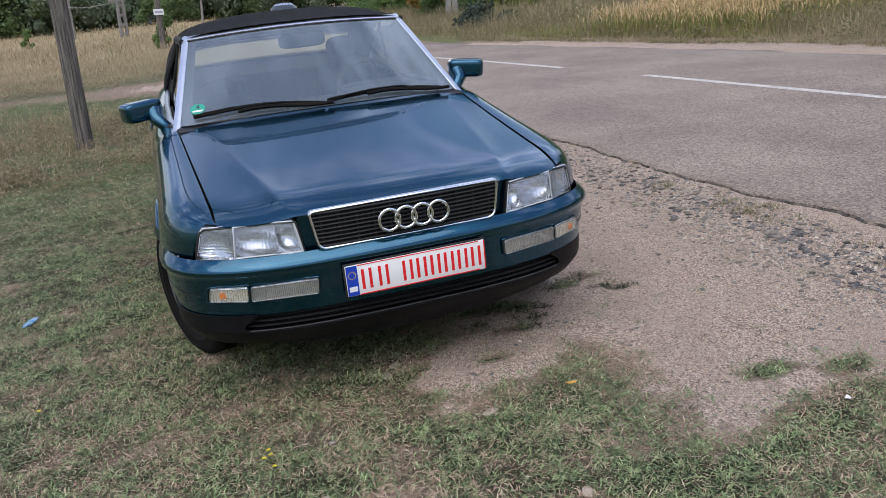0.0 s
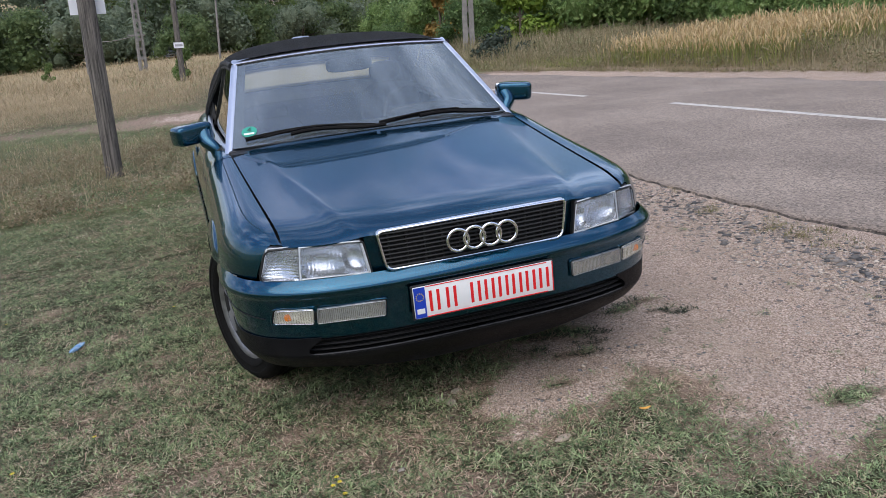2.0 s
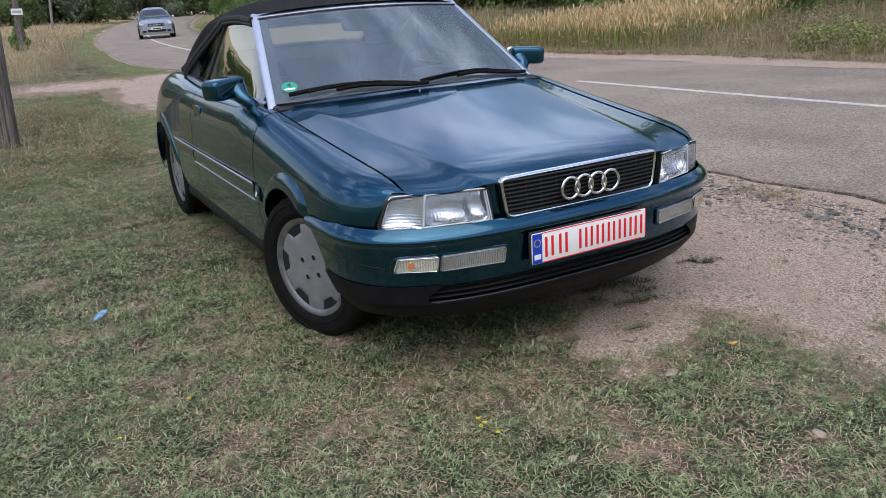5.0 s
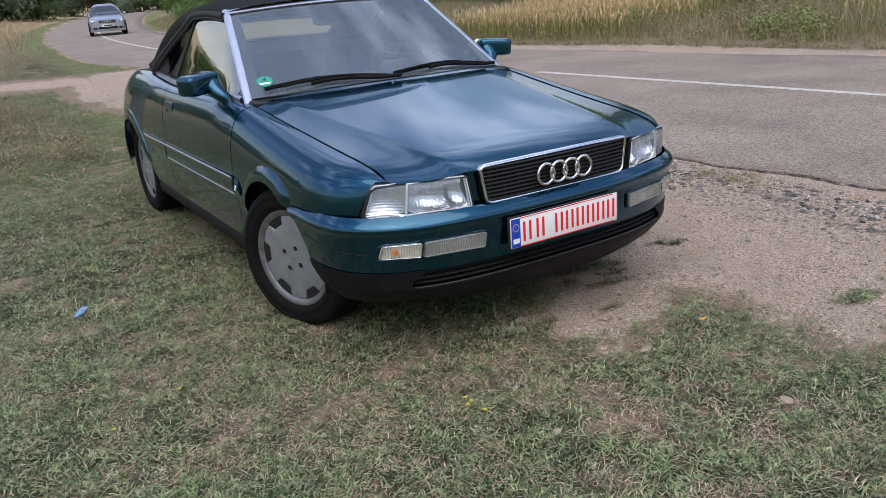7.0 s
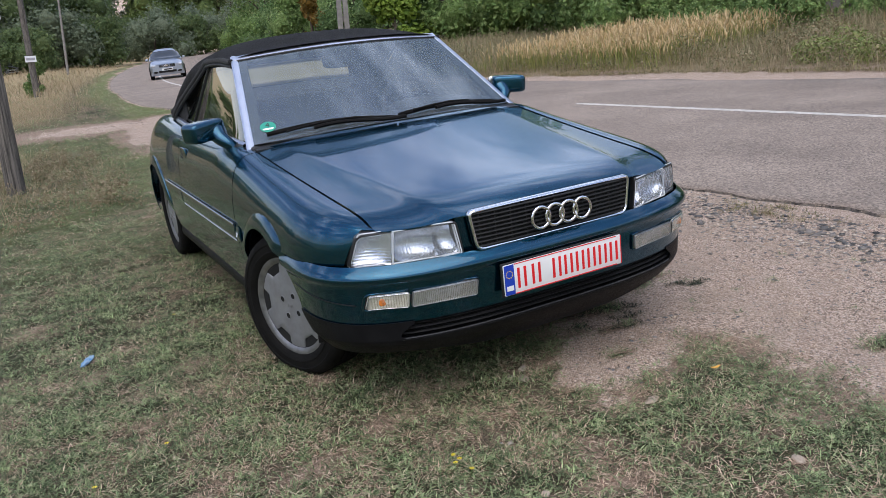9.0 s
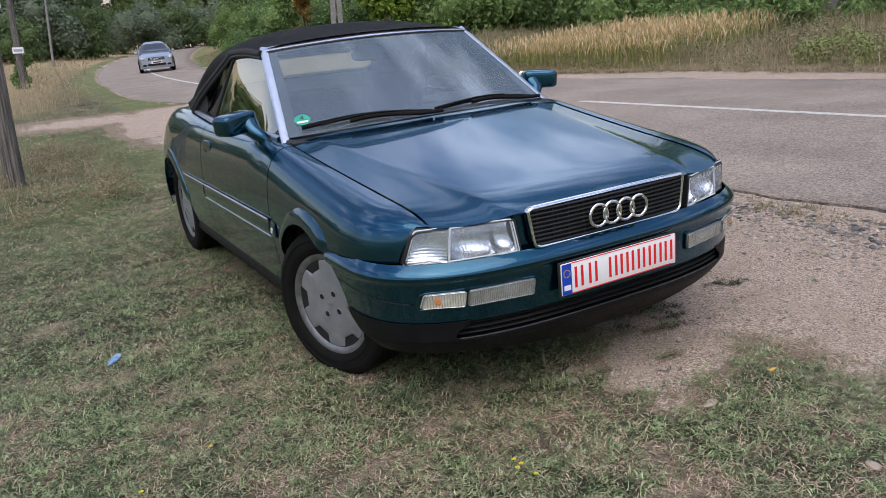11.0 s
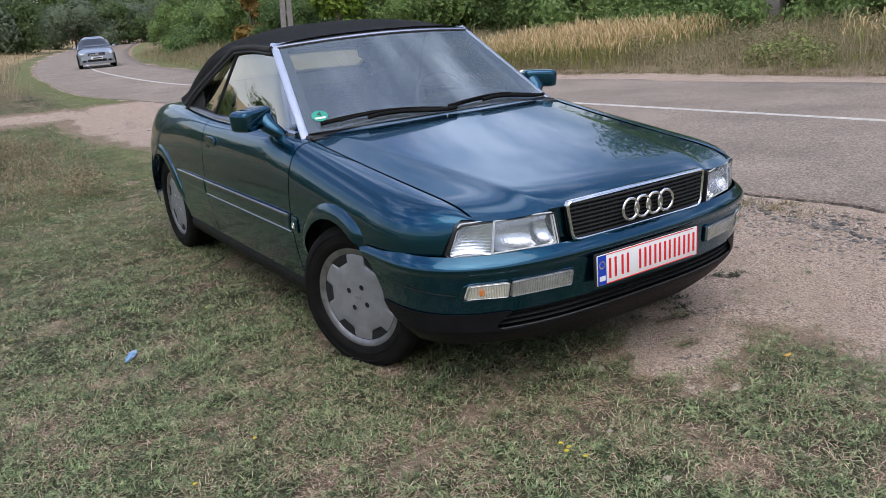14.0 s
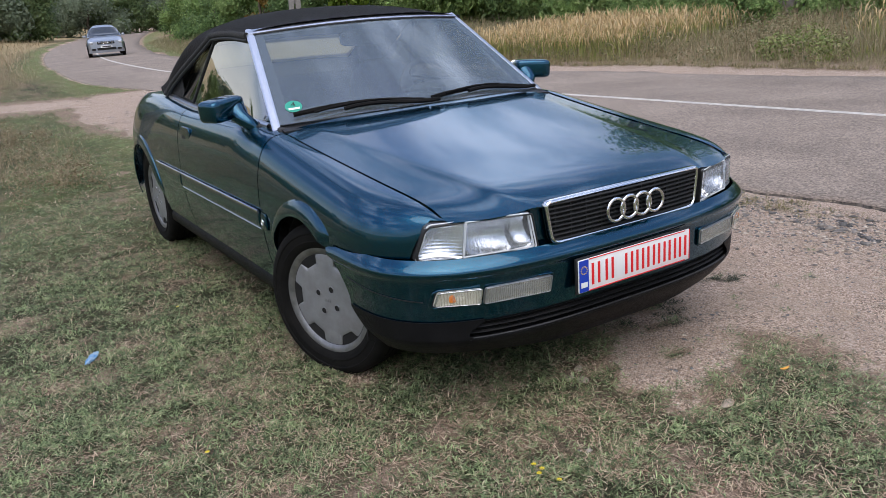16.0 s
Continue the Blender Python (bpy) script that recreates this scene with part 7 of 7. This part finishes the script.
part("grey_bar", box((0.34, 0.004, 0.10), (0, -0.19, 1.95)), GREY_INK, b)
thin = thing("thin_pole", "thin grey metal pole standing in the meadow", "pole", pose(4.4, 88, float(height(4.4, 88)) - 0.2, 0, 5, 0))
part("post", tube([(0, 0, 0), (0, 0, 5), (0.02, 0, 9)], [0.13, 0.11, 0.09], 10), CONCRETE, thin)


def lattice_pole(x, y, tall, turn_, w=0.62, label="tall concrete lattice pole with ladder-like openings"):
    """Two concrete flanges joined by short webs, tapering upwards."""
    ob = thing("lattice_pole", label, "utility pole", pose(x, y, float(height(x, y)) - 0.2, 0, 3, turn_))
    for s in (-1, 1):
        bm = bmesh.new()
        rows = []
        for z, k in ((0, 1.0), (tall, 0.55)):
            c = s * w * 0.5 * k
            rows.append([bm.verts.new((c + dx * 0.10 * k, dy * 0.14 * k, z)) for dx, dy in ((-1, -1), (1, -1), (1, 1), (-1, 1))])
        for k in range(4):
            bm.faces.new([rows[0][k], rows[0][(k + 1) % 4], rows[1][(k + 1) % 4], rows[1][k]])
        bm.faces.new(rows[1])
        part("flange", bm, CONCRETE, ob, smooth=False)
    n = int(tall / 0.75)
    for k in range(n):
        z = 0.4 + k * 0.75
        f = 1 - 0.45 * z / tall
        part("web", box((w * f, 0.16 * f, 0.22), (0, 0, z), 0.01, 1), CONCRETE, ob)
    return ob


lp1 = lattice_pole(-2.9, 70.0, 10, 25, 0.50)
lp2 = lattice_pole(-7.4, 76.0, 10, 20, 0.50)
for dz in (2.9,):
    part("bracket", box((1.4, 0.12, 0.12), (-0.2, 0, 3.0), 0.01, 1), CONCRETE, lp1)
lp3 = lattice_pole(9.75, 26.4, 9, -20, 0.26, "slim concrete pole with square openings beside the road")
cable = thing("overhead_cable", "slack grey cable between two concrete poles", "cable")
cz = float(height(-5, 73))
part("wire", tube([(-7.4 + 4.5 * t, 76 - 6 * t, cz + 2.75 - 0.9 * t * (1 - t)) for t in steps(0, 1, 12)], 0.035, 6), CONCRETE, cable)

# ---- stone footing beyond the verge ----
for bx, by, bw, turned_ in ((17.0, 11.5, 1.05, 20), (18.0, 15.4, 1.9, 35)):
    rock = thing("concrete_block", "weathered grey concrete block behind the tall grass", "concrete block", pose(bx, by, float(height(bx, by)) - 0.1, 0, 0, turned_))
    part("block", box((bw, 0.7, 1.45), (0, 0, 0.66), 0.06, 3), CONCRETE, rock)
    part("cap", box((bw + 0.10, 0.8, 0.14), (0, 0, 1.44), 0.03, 2), CONCRETE, rock)

# ---- small things on the ground ----
LITTER_BLUE = material("blue_foil", (0.03, 0.20, 0.46), 0.35, 0, 0, (0.30, 0.40, 0.50), 45.0)
bm = bmesh.new()
bmesh.ops.create_icosphere(bm, subdivisions=3, radius=1.0)
for v in bm.verts:
    k = 1 + 0.35 * noise.noise(v.co * 2.2) + 0.2 * noise.noise(v.co * 5.0)
    v.co = Vector((v.co.x * 0.016, v.co.y * 0.046, v.co.z * 0.011)) * k
wrap = part("crumpled_wrapper", bm, LITTER_BLUE, None, angle=60)
wrap.matrix_basis = pose(-1.562, 1.556, float(height(-1.562, 1.556)) + 0.024, 8, 5, -38)
tagged(wrap, "small crumpled blue and white wrapper in the grass", "litter")


def flat_stone(x, y, sx, sy, sz, turn_, label):
    bm = bmesh.new()
    bmesh.ops.create_icosphere(bm, subdivisions=3, radius=1.0)
    for v in bm.verts:
        k = 1 + 0.25 * noise.noise(v.co * 1.6 + Vector((x * 9, y * 9, 0)))
        v.co = Vector((v.co.x * sx, v.co.y * sy, v.co.z * sz)) * k
    ob = part("flat_stone", bm, PALE_STONE, None, angle=50)
    ob.matrix_basis = pose(x, y, float(height(x, y)) + sz * 0.3, 0, 0, turn_)
    return tagged(ob, label, "stone")


PALE_STONE = material("pale_limestone", (0.32, 0.26, 0.20), 0.85, 0, 0, (0.44, 0.37, 0.30), 30.0, 0.5, 120.0)
flat_stone(0.121, -0.311, 0.034, 0.018, 0.007, 20, "pale flat stone half sunk in bare soil")
flat_stone(-0.13, 0.12, 0.026, 0.020, 0.007, 70, "pale stone by the bumper's shadow")
flat_stone(-0.16, 0.16, 0.020, 0.014, 0.007, 10, "pale stone by the bumper's shadow")
flat_stone(-0.08, 0.20, 0.024, 0.015, 0.007, 40, "pale stone by the bumper's shadow")
flat_stone(0.194, -0.853, 0.026, 0.017, 0.009, 65, "grey flat stone lying in the grass")
flat_stone(-0.51, -0.553, 0.016, 0.012, 0.009, 25, "pale pebble lying in the grass")
scrap = part("paper_scrap", sheet(lambda u, v: (0.011 * u, 0.008 * v, 0.003 * u * v + 0.002 * u * u), steps(-1, 1, 4), steps(-1, 1, 4), 0.0008), PLASTIC_WHITE)
scrap.matrix_basis = pose(1.15, -0.836, float(height(1.15, -0.836)) + 0.018, 6, 4, 30)
tagged(scrap, "tiny white scrap of paper on the grass", "litter")
LEAF_ORANGE = material("fallen_leaf", (0.62, 0.28, 0.04), 0.6, 0, 0, (0.5, 0.33, 0.07), 60.0)
bm = sheet(lambda u, v: (0.020 * u, 0.006 * v * (1 - u * u) ** 0.5, 0.006 * u * u + 0.003 * v * v), steps(-1, 1, 10), steps(-1, 1, 4), 0.0008)
leaf = part("fallen_leaf", bm, LEAF_ORANGE)
leaf.matrix_basis = pose(0.44, -0.30, float(height(0.44, -0.30)) + 0.022, 5, 0, -10)
tagged(leaf, "small orange fallen leaf on the grass", "leaf")
STEM = material("flower_stem", (0.07, 0.12, 0.04), 0.6)
PETAL = material("yellow_petals", (0.75, 0.58, 0.02), 0.5)


def flower(x, y, tall=0.026):
    ob = thing("yellow_flower", "tiny yellow meadow flower on a thin stem", "flower", pose(x, y, float(height(x, y)), 0, 0, 0), "yellow flowers")
    part("stem", tube([(0, 0, -0.005), (0.004, 0.002, tall * 0.6), (0.006, 0.0, tall)], 0.0012, 5), STEM, ob)
    bm = bmesh.new()
    for k in range(6):
        a = k * math.pi / 3
        c = Vector((0.006, 0, tall))
        d, e = Vector((math.cos(a), math.sin(a), 0.25)), Vector((-math.sin(a), math.cos(a), 0))
        bm.faces.new([bm.verts.new(c + d * 0.001), bm.verts.new(c + d * 0.006 + e * 0.003), bm.verts.new(c + d * 0.0085), bm.verts.new(c + d * 0.006 - e * 0.003)])
    part("blossom", bm, PETAL, ob)


for x, y in ((-0.635, -0.22), (-0.632, -0.255), (-0.630, -0.33), (-0.655, -0.27), (-1.405, 0.47), (-1.657, 0.32), (-1.11, 1.94), (-1.984, 2.17)):
    flower(x, y)
